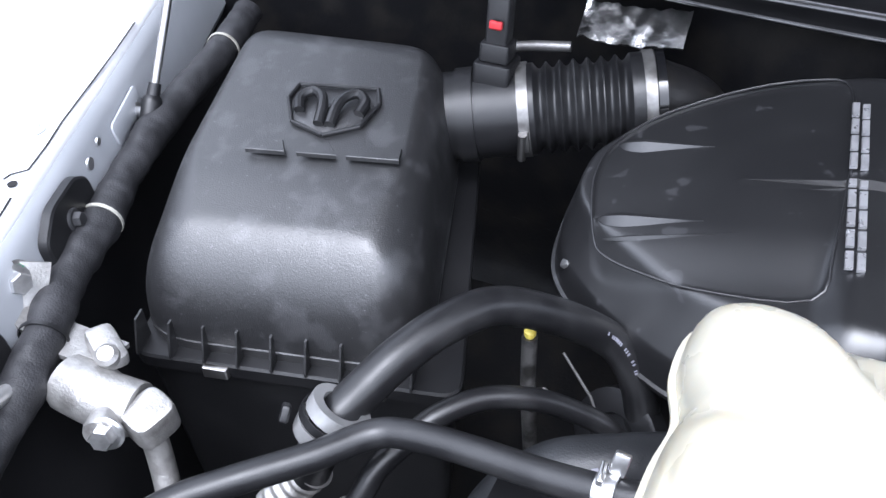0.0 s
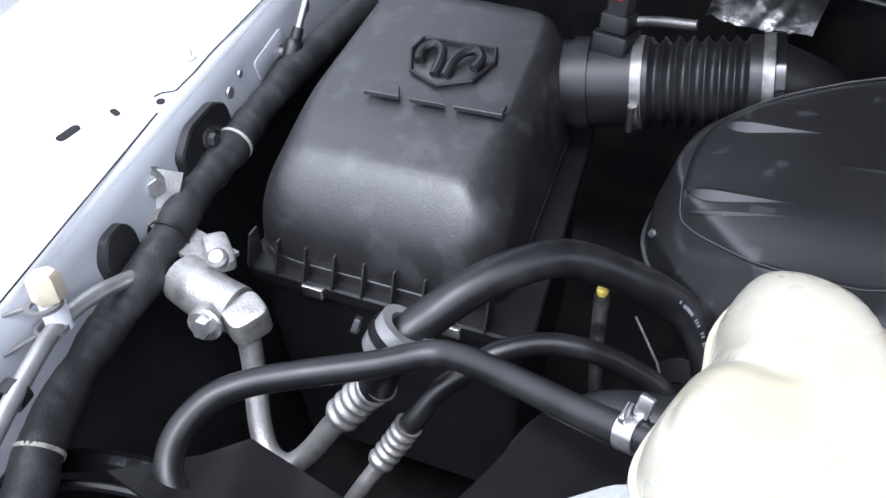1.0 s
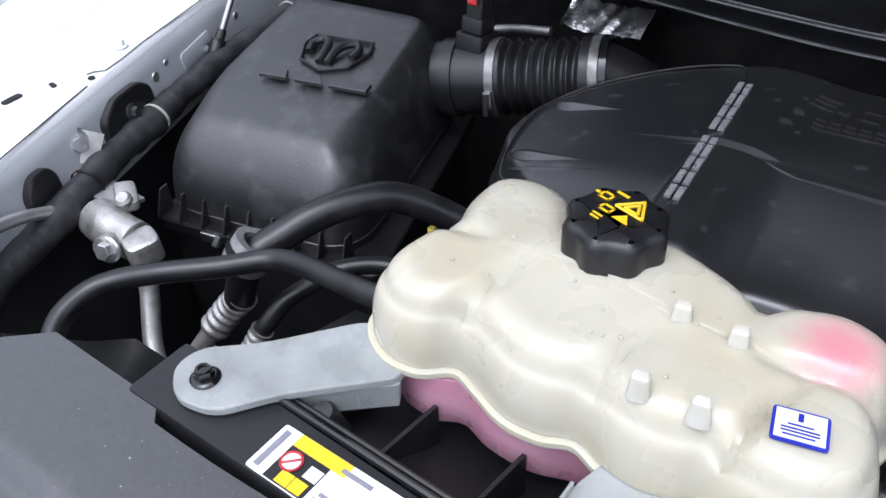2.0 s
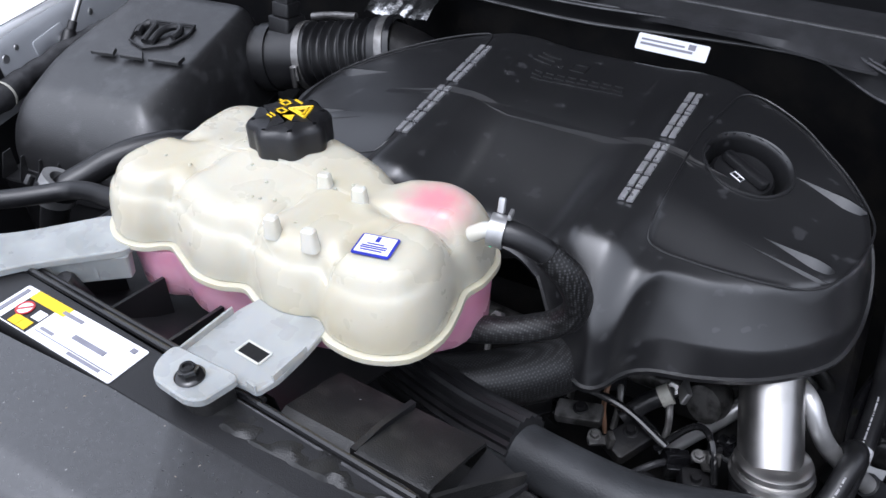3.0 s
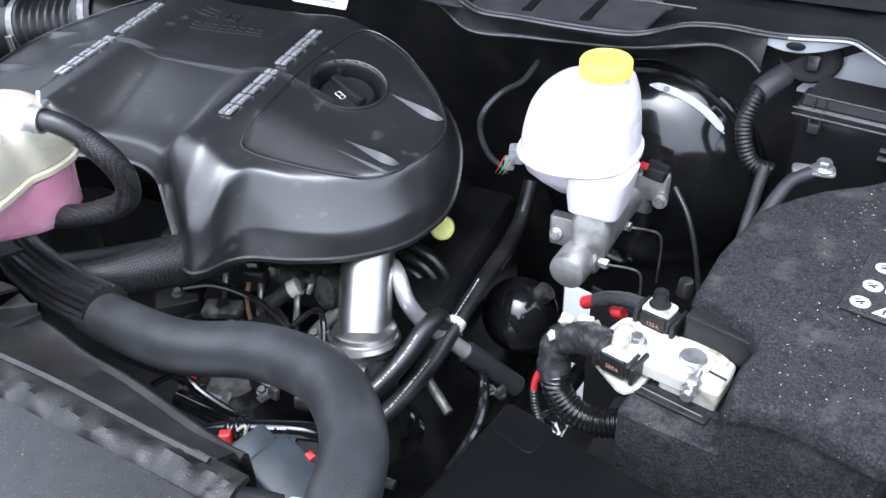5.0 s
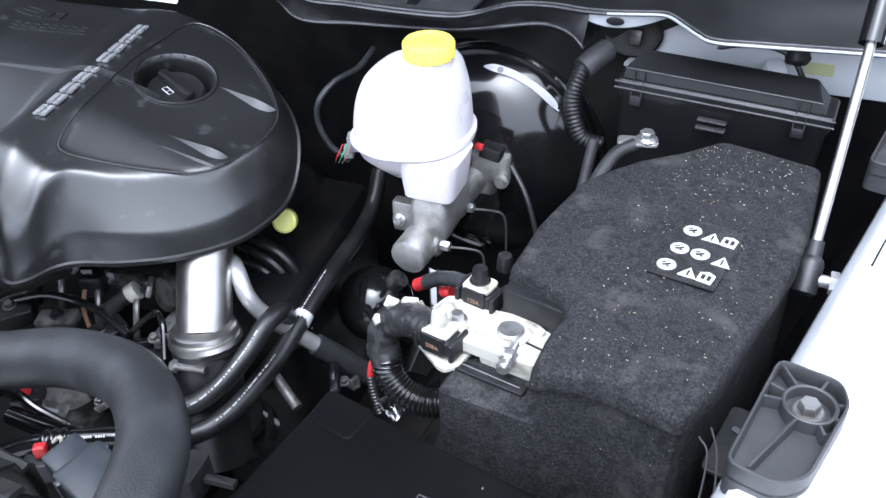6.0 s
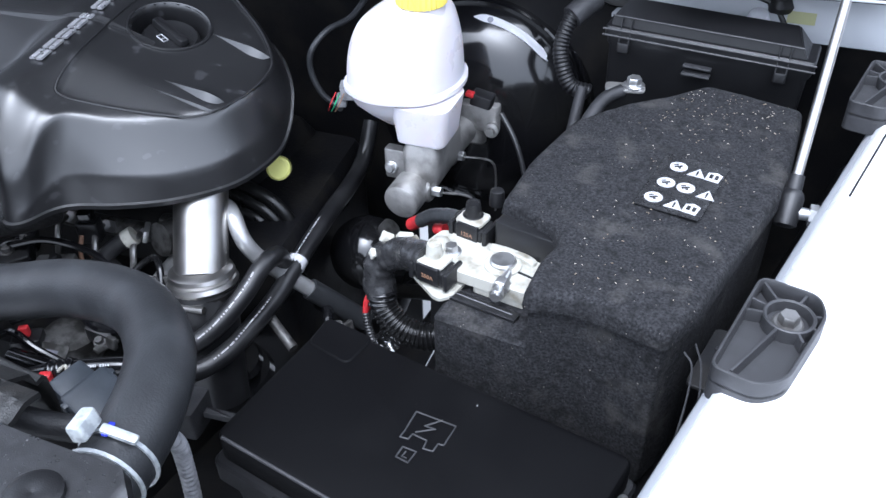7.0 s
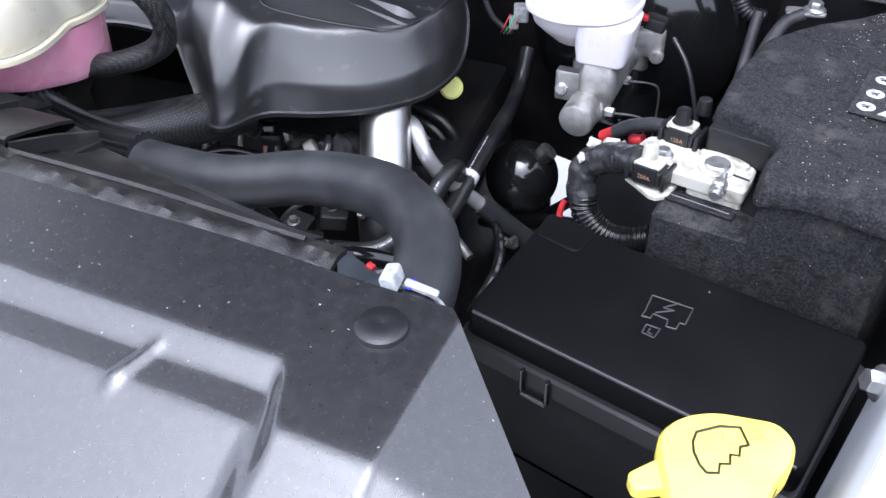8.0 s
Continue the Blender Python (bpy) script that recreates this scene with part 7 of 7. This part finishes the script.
part("clamp_band", join(ring((-0.4205, -0.2115, 1.049), (0.33, 0.38, 0.75), 0.0212, 0.006, 0.0012, 26), block(0.012, 0.012, 0.006, axes((-0.445, -0.222, 1.055), (-0.8, -0.3, 0.3)), 0.002)), PLASTIC, c)
l2 = thing("ac_line", (-0.4, -0.23, 0.95), "thin air-conditioning line with a crimped rubber hose", "pipe", "air-conditioning lines")
part("tube", tube([(-0.438, -0.292, 0.89), (-0.4276, -0.2704, 0.92), (-0.4148, -0.243, 0.95)], 0.0068, 14), ALU, l2)
part("crimp", ribbed([(-0.4200, -0.2520, 0.941), (-0.4130, -0.2400, 0.956), (-0.4040, -0.2300, 0.978)], 0.0112, 0.0018, 0.0085, 18, 30), ALU, l2)
part("rubber_hose", tube([(-0.4060, -0.2320, 0.974), (-0.4000, -0.2260, 0.985), (-0.3940, -0.2080, 1.0), (-0.3822, -0.1880, 1.010), (-0.3669, -0.1660, 1.020), (-0.3432, -0.1413, 1.021), (-0.3146, -0.1244, 1.015), (-0.2874, -0.1115, 1.0), (-0.2563, -0.1044, 0.98), (-0.23, -0.10, 0.93)], 0.0086, 16, 10), RUBBER, l2)
th = thing("tank_hose", (-0.4, -0.25, 1.05), "black rubber hose looping from the coolant tank", "hose")
part("rubber_hose", tube([(-0.215, -0.226, 1.100), (-0.2378, -0.2263, 1.095), (-0.2768, -0.2229, 1.085), (-0.3223, -0.2171, 1.075), (-0.3604, -0.2153, 1.068), (-0.3855, -0.2210, 1.063), (-0.4132, -0.2489, 1.062), (-0.4486, -0.2799, 1.061), (-0.4767, -0.3040, 1.057), (-0.4915, -0.3265, 1.053), (-0.4930, -0.3545, 1.046), (-0.4810, -0.3750, 1.037), (-0.4600, -0.3840, 1.022), (-0.43, -0.39, 1.0)], 0.0096, 18, 10), RUBBER, th)
part("spring_clamp", join(ring((-0.2395, -0.2262, 1.0945), (-1, 0.1, -0.25), 0.0098, 0.012, 0.002, 20), block(0.009, 0.004, 0.016, axes((-0.238, -0.220, 1.1035), (0.1, 0.3, 1)), 0.001), block(0.004, 0.014, 0.006, axes((-0.245, -0.224, 1.104), (0, 0, 1)), 0.001)), ZINC, th)
CH = [(-0.20, -0.118, 0.986), (-0.24, -0.143, 0.996), (-0.285, -0.163, 0.988), (-0.314, -0.196, 0.958), (-0.312, -0.235, 0.90), (-0.30, -0.265, 0.84)]
ch = thing("coolant_hose", (-0.30, -0.16, 0.98), "thick black rubber coolant hose below the tank", "hose")
part("rubber_hose", tube(CH, 0.0245, 20, 10), HOSE, ch)
part("hose_clamp", ring(CH[4], line_dir(CH, 4), 0.0247, 0.008, 0.0015), DALU, ch)
bars("print_bar", [(0.007 * i, 0, 0.0045, 0.0045) for i in range(4)], axes((-0.262, -0.1700, 1.0125), (-0.1, -0.45, 0.9), (0.9, 0.4, 0.2)), INK, ch, 0.0004)
sv = thing("service_port", (-0.66, -0.32, 1.03), "white capped air-conditioning service port on an aluminium pipe", "service port")
part("pipe", tube([(-0.664, -0.225, 1.008), (-0.6504, -0.264, 1.030), (-0.6400, -0.297, 1.048), (-0.6312, -0.326, 1.058), (-0.6240, -0.348, 1.060), (-0.6127, -0.3714, 1.060), (-0.5918, -0.4082, 1.060), (-0.57, -0.445, 1.058)], 0.0064, 14), DPALU, sv)
part("stem", lathe([(0.0095, -0.012), (0.0095, 0.010), (0.008, 0.014)], pose(-0.631, -0.337, 1.066, -8, -8, 0), 18), LABEL, sv)
part("cap", lathe([(0.0118, 0), (0.0125, 0.002), (0.0118, 0.018), (0.0095, 0.021), (0.0, 0.0215)], pose(-0.632, -0.335, 1.080, -8, -8, 0), 6), BEIGE, sv, "white screw cap")
part("strap", join(ring((-0.6315, -0.3415, 1.0785), (-0.14, 0.14, 1), 0.0095, 0.003, 0.004, 20), ring((-0.630, -0.3445, 1.058), (-0.14, 0.14, 1), 0.0095, 0.004, 0.003, 20), tube([(-0.640, -0.350, 1.0785), (-0.652, -0.372, 1.0765), (-0.652, -0.392, 1.070), (-0.638, -0.392, 1.062), (-0.633, -0.356, 1.058)], 0.0018, 8)), STRAPGREY, sv, "grey plastic cap strap")
part("retainer", ring((-0.604, -0.396, 1.056), (0.3, -0.9, 0), 0.0082, 0.012, 0.003, 20), PLASTIC, sv)
dk = thing("dipstick", (-0.332, -0.067, 0.98), "yellow dipstick handle on a dull metal tube", "dipstick")
part("handle", lathe([(0.0030, -0.004), (0.0048, 0.0), (0.0048, 0.003), (0.003, 0.005)], axes((-0.332, -0.067, 1.016), (0, 0.1, 1)), 14), YELLOW, dk)
part("tube", tube([(-0.332, -0.067, 1.013), (-0.328, -0.075, 0.96), (-0.32, -0.08, 0.88)], 0.0062, 12), DALU, dk)
part("wire_tie", crumpled(block(0.010, 0.008, 0.014, pose(-0.320, -0.072, 0.952, 20, 30, 0), 0.003), 0.002, 180, 3), DALU, dk)

ob = thing("wire_bracket", (-0.31, 0.03, 1.0), "small bent metal bracket with a wire between filter box and engine", "bracket")
part("plate", crumpled(block(0.016, 0.010, 0.010, pose(-0.330, 0.030, 1.000, 20, 40, 10), 0.002), 0.002, 200, 5), ZINC, ob)
part("wire", tube([(-0.322, 0.012, 0.985), (-0.320, 0.028, 1.005), (-0.312, 0.036, 1.018), (-0.301, 0.040, 1.018), (-0.298, 0.030, 1.000), (-0.300, 0.012, 0.965)], 0.0022, 8), DALU, ob)
pu = thing("idler_pulley", (-0.262, -0.075, 0.92), "dark pulley wheel beside the engine", "pulley")
part("wheel", lathe([(0.0, 0.0), (0.020, 0.0), (0.022, 0.004), (0.038, 0.004), (0.042, 0.002), (0.042, -0.014), (0.0, -0.014)], axes((-0.255, -0.062, 0.915), (-0.5, -0.75, 0.45)), 30), PLASTIC, pu)
part("guard_edge", sweep([Vector((-0.3085, -0.0495, 0.985)), Vector((-0.280, -0.064, 0.960)), Vector((-0.258, -0.082, 0.930))], 0.0012, 8), DPIPE, pu, "bright edge of the guard")

# ---- small parts in front of the engine ----
for p, mt, nm, lab in (((0.128, -0.141, 0.855), RED, "sensor_plug", "black sensor plug with a red lock tab"), ((0.298, -0.258, 0.960), RED, "sensor_plug", "black sensor plug with a red lock tab")):
    s = thing(nm, p, lab, "plug", "front sensor plugs")
    part("plug_body", block(0.03, 0.022, 0.02, pose(p[0], p[1], p[2] - 0.018, 0, 0, 30), 0.003), PLASTIC, s)
    part("plug_lock", block(0.010, 0.008, 0.012, pose(p[0], p[1], p[2] + 0.002, 0, 0, 30), 0.002), mt, s)
ts = thing("thermostat_housing", (0.164, -0.12, 0.84), "dull aluminium sensor housing on the engine front", "housing")
part("body", lathe([(0.03, -0.04), (0.032, 0.0), (0.03, 0.006), (0.02, 0.009), (0.0, 0.01)], pose(0.157, -0.113, 0.840), 26), DALU, ts)

solo("lock_wire", tube([(0.302, -0.252, 0.970), (0.312, -0.248, 0.978), (0.314, -0.256, 0.966)], 0.0015, 8), WHITE, "thin white wire clip on a sensor plug", "clip")
bs = thing("cam_sensor", (0.175, -0.03, 0.9), "black sensor with a white striped cap", "sensor")
part("body", tube([(0.150, -0.045, 0.885), (0.165, -0.030, 0.90), (0.178, -0.020, 0.909)], 0.009, 14), RUBBER, bs)
part("white_band", tube([(0.176, -0.022, 0.907), (0.184, -0.016, 0.912)], 0.0105, 14), WHITE, bs)
part("clip", block(0.006, 0.02, 0.016, pose(0.192, -0.010, 0.905, 0, 20, 30), 0.002), ZINC, bs)
ij = thing("injector_plug", (0.125, -0.02, 0.9), "small black injector plug with an orange wire", "plug")
part("plug_body", block(0.024, 0.018, 0.026, pose(0.128, -0.020, 0.895, 0, 0, 20), 0.003), PLASTIC, ij)
part("plug_top", block(0.016, 0.014, 0.012, pose(0.128, -0.020, 0.921, 0, 0, 20), 0.003), GLOSS, ij)
part("wire", tube([(0.128, -0.034, 0.91), (0.130, -0.045, 0.89), (0.136, -0.05, 0.86)], 0.0025, 8), COPPER, ij)
for k, (x, y, z, sx, sy, sz, mt) in enumerate(((0.115, -0.066, 0.885, 0.045, 0.022, 0.012, DALU), (0.06, -0.075, 0.88, 0.05, 0.03, 0.02, DARK), (0.165, -0.06, 0.872, 0.05, 0.028, 0.016, DARK), (0.20, -0.10, 0.85, 0.04, 0.03, 0.02, PLASTIC), (0.235, -0.075, 0.862, 0.03, 0.03, 0.02, DARK))):
    e = thing("engine_bracket", (x, y, z), "small dark metal bracket on the engine front", "bracket", "engine front brackets")
    part("plate", block(sx, sy, sz, pose(x, y, z, 8, -6, 15 + 25 * k), 0.004, 0.002), mt, e)
    bolt((x, y, z + sz), (0, -0.1, 1), 0.005, e, DALU if k % 2 else DARK)
hz = thing("front_hose", (0.26, -0.17, 0.86), "black hose with a large blue-grey plug at its end", "hose")
part("hose", tube([(0.13, -0.165, 0.85), (0.20, -0.172, 0.858), (0.27, -0.172, 0.862)], 0.010, 14), GLOSS, hz)
part("plug", join(block(0.05, 0.03, 0.028, pose(0.315, -0.175, 0.845, 0, 0, 5), 0.004), block(0.02, 0.036, 0.034, pose(0.352, -0.172, 0.842, 0, 0, 5), 0.004), block(0.03, 0.008, 0.008, pose(0.380, -0.170, 0.860, 0, 0, 5), 0.001)), TAPE, hz)
fs = thing("fan_plug", (0.40, -0.30, 1.05), "blue-grey fan wiring plug beside the radiator hose", "plug")
part("plug_body", join(block(0.056, 0.040, 0.026, pose(0.3777, -0.2771, 0.9720, 6, 8, -18), 0.005, 0.003), block(0.034, 0.030, 0.024, pose(0.3417, -0.2651, 0.9680, 6, 8, -18), 0.004, 0.002)), BLUEGREY, fs, "blue-grey plastic plug shell")
part("plug_lip", block(0.006, 0.044, 0.030, pose(0.3597, -0.2711, 0.9700, 6, 8, -18), 0.002, 0.001), BLUEGREY, fs)
part("plug_lock", block(0.007, 0.006, 0.004, pose(0.3897, -0.2631, 0.9980, 6, 8, -18), 0.001), RED, fs, "small red lock")
part("cable", tube([(0.42, -0.33, 1.035), (0.38, -0.345, 1.05), (0.34, -0.335, 1.06), (0.31, -0.32, 1.05)], 0.009, 12), TAPE, fs)
solo("drain_hose", ribbed([(0.468, -0.316, 1.034), (0.462, -0.303, 1.010), (0.457, -0.2975, 0.98), (0.4555, -0.298, 0.94), (0.453, -0.301, 0.88), (0.45, -0.31, 0.75)], 0.0062, 0.0016, 0.0050, 14, 60), PALEPLUG, "thin grey corrugated hose between fan shroud and fuse box", "hose")

sr = thing("fan_shroud_ring", (-0.52, -0.37, 0.96), "black round fan shroud edge with a pale clip", "fan shroud")
RC = Vector((-0.46, -0.47, 0.955))
part("ring", sweep([RC + Vector((0.20 * math.cos(radians(a)), 0.125 * math.sin(radians(a)), 0.0)) for a in range(20, 181, 5)], 0.012, 10), GLOSS, sr)
part("inner_ring", sweep([RC + Vector((0.175 * math.cos(radians(a)), 0.105 * math.sin(radians(a)), 0.006)) for a in range(20, 181, 5)], 0.004, 8), PLASTIC, sr)
part("clip", block(0.022, 0.014, 0.012, pose(-0.455, -0.352, 0.972, 0, 0, 20), 0.003), ZINC, sr, "pale grey metal clip")

cq = thing("coupling_hose", (0.32, -0.235, 0.965), "glossy black hose with a moulded coupling below the radiator hose", "hose")
CQ = [(0.262, -0.262, 0.955), (0.290, -0.250, 0.965), (0.322, -0.236, 0.968), (0.355, -0.222, 0.968), (0.385, -0.205, 0.955)]
part("hose", tube(CQ, 0.0080, 16, 10), GLOSS, cq)
part("coupling", ribbed([(0.292, -0.249, 0.9655), (0.312, -0.2405, 0.9675)], 0.0105, 0.0016, 0.007, 18, 30), GLOSS, cq)
part("print_line", print_line(CQ, 0.0080, 0.062, 0.085, (0.1, -0.6, 0.8), 0.0012, 4), PRINT, cq, "fine grey print")

# slim cables and clips over the engine front
for k, (pts, r) in enumerate((([(0.06, -0.07, 0.905), (0.10, -0.055, 0.912), (0.15, -0.05, 0.905), (0.20, -0.06, 0.89)], 0.004), ([(0.19, -0.06, 0.88), (0.215, -0.035, 0.902), (0.235, -0.045, 0.905), (0.25, -0.07, 0.88)], 0.0035), ([(0.10, -0.13, 0.86), (0.15, -0.10, 0.875), (0.20, -0.115, 0.868), (0.235, -0.10, 0.86)], 0.0055), ([(0.08, -0.155, 0.84), (0.12, -0.15, 0.868), (0.155, -0.155, 0.86), (0.19, -0.15, 0.84)], 0.004), ([(0.36, 0.05, 0.81), (0.39, 0.02, 0.83), (0.41, -0.03, 0.82), (0.40, -0.08, 0.79)], 0.006), ([(0.345, 0.16, 0.88), (0.335, 0.10, 0.87), (0.34, 0.05, 0.85)], 0.008))):
    solo("engine_cable", tube(pts, r, 10), GLOSS, "slim black cable across the engine front", "cable", "engine cables")
for k, (x, y, z) in enumerate(((0.085, -0.10, 0.868), (0.145, -0.083, 0.885), (0.215, -0.125, 0.855), (0.235, -0.055, 0.885), (0.40, 0.03, 0.80), (0.19, -0.155, 0.838))):
    e = thing("wire_clip", (x, y, z), "small grimy metal clip among the engine hoses", "clip", "engine clips")
    part("tab", join(block(0.026, 0.010, 0.004, pose(x, y, z, 12, 8, 40 * k), 0.002), block(0.006, 0.012, 0.014, pose(x + 0.008, y, z, 0, 10, 40 * k), 0.002)), DALU, e)
    bolt((x - 0.006, y, z + 0.005), (0.1, -0.3, 1), 0.0045, e, DALU)
ns = axes((0.150, -0.150, 0.842), (0.1, -0.5, 0.85), (1, 0.1, 0))
nl = thing("rating_sheet", (0.15, -0.15, 0.842), "grey printed label on the sensor housing", "label")
part("paper", loft(rnd(rect(-0.026, -0.016, 0.026, 0.016), 0.002, 2), [(0, 0), (0, 0.0006)], m=ns), DALU, nl, flat=True)
bars("print_bar", [(-0.020, 0.006 - 0.007 * k, 0.036 - 0.006 * (k % 2), 0.003) for k in range(3)], ns @ Matrix.Translation((0, 0, 0.0007)), INK, nl)

# dry flecks on the battery cover and the felt of the front panel
rng = random.Random(7)


def flecks(count, place, size):
    bm = bmesh.new()
    for k in range(count):
        x, y, z = place()
        a, ln, w = rng.uniform(0, math.pi), rng.uniform(*size), rng.uniform(0.00016, 0.00034)
        u, v = Vector((math.cos(a), math.sin(a), rng.uniform(-0.1, 0.2))) * ln / 2, Vector((-math.sin(a), math.cos(a), 0)) * w
        p = Vector((x, y, z))
        q = [bm.verts.new(p - u - v), bm.verts.new(p + u - v * 0.3), bm.verts.new(p + u * 0.9 + v), bm.verts.new(p - u * 0.8 + v), bm.verts.new(p + Vector((0, 0, 0.0006)))]
        for i in range(4):
            bm.faces.new((q[i], q[(i + 1) % 4], q[4]))
    return bm


def on_battery():
    while True:
        y = rng.uniform(-0.13, 0.19) if rng.random() < 0.55 else rng.uniform(0.10, 0.19)
        x = rng.uniform(0.63, 0.83)
        if 0.675 + 0.45 * max(0.0, y - 0.09) < x < 0.785 + 0.168 * y:
            return x, y, 1.0735 + 0.0018 * noise.noise(Vector((x * 18, y * 18, 0.3)))


def on_felt():
    x = rng.uniform(-0.15, 0.51)
    y = rng.uniform(-0.458, rear_y(x) - 0.008)
    return x, y, fc_z(x, y) + 0.0042


STRAW = mat("dry_plant_flecks", (0.22, 0.17, 0.11), 0.8, second=(0.42, 0.38, 0.32), mix_scale=60, mix_at=(0.4, 0.6))
solo("dry_flecks", flecks(230, on_battery, (0.0005, 0.0024)), STRAW, "dry plant flecks lying on the battery cover", "plant debris", kind="stuff")
solo("dry_flecks", flecks(34, on_felt, (0.0006, 0.0022)), STRAW, "pale lint flecks lying on the felt strip", "lint", kind="stuff")

# upper engine front under the cover: rails, ports and plugs
cr = thing("fuel_rail", (0.12, 0.03, 0.9), "grimy metal fuel rail with pipe nuts under the cover", "fuel rail")
part("rail", tube([(-0.05, 0.02, 0.885), (0.10, 0.015, 0.888), (0.215, 0.02, 0.89)], 0.011, 14), DALU, cr)
for k in range(5):
    x = -0.02 + 0.05 * k
    part("pipe_nut", hexagon(0.0075, 0.012, axes((x, 0.008, 0.893), (0.05, -0.7, 0.7))), ZINC, cr)
    part("pipe", tube([(x, -0.004, 0.904), (x + 0.006, -0.022, 0.906), (x + 0.012, -0.036, 0.892), (x + 0.012, -0.045, 0.865)], 0.0035, 8), DPIPE, cr)
wp = thing("water_outlet", (0.225, -0.015, 0.9), "cast alloy coolant outlet with bolts on the engine front", "coolant outlet")
part("body", tube([(0.205, 0.03, 0.89), (0.218, 0.005, 0.905), (0.214, -0.012, 0.910)], 0.019, 18), DALU, wp)
part("flange", block(0.05, 0.016, 0.036, axes((0.212, 0.028, 0.875), (0, 0, 1), (1, 0.1, 0)), 0.006, 0.003), DALU, wp)
bolt((0.190, 0.018, 0.882), (0.1, -0.9, 0.4), 0.0055, wp)
for k, (x, y, z) in enumerate(((0.045, -0.035, 0.872), (0.088, -0.055, 0.862), (0.205, -0.055, 0.858), (0.245, -0.02, 0.865))):
    s = thing("loom_plug", (x, y, z), "small black loom plug on the engine front", "plug", "loom plugs")
    part("plug_body", join(block(0.024, 0.018, 0.016, pose(x, y, z, 10, -8, 25 + 50 * k), 0.003), block(0.012, 0.022, 0.010, pose(x + 0.006, y, z + 0.012, 0, 8, 25 + 50 * k), 0.002)), GLOSS, s)
    part("cable", tube([(x, y, z + 0.01), (x - 0.012, y - 0.02, z + 0.016), (x - 0.03, y - 0.03, z - 0.002), (x - 0.04, y - 0.03, z - 0.03)], 0.0035, 8), TAPE, s)

# added dark plates that block the bright ground gap beside the battery
btr = thing("gap_blocker", (0.53, 0.03, 0.86), "dark plate added beside the battery to hide bright ground", "battery tray")
part("blocker_plate", sheet([[(x, 0.085 + 0.02 * math.sin(30 * x), z) for z in (0.925, 0.90, 0.84, 0.75)] for x in (0.476, 0.50, 0.53, 0.56, 0.59, 0.61)], 0.004, (0, 1, 0)), PLASTIC, btr)
part("blocker_base", loft(rnd(rect(0.52, -0.12, 0.64, 0.085), 0.01), [(0, 0.80), (0, 0.806)]), PLASTIC, btr)
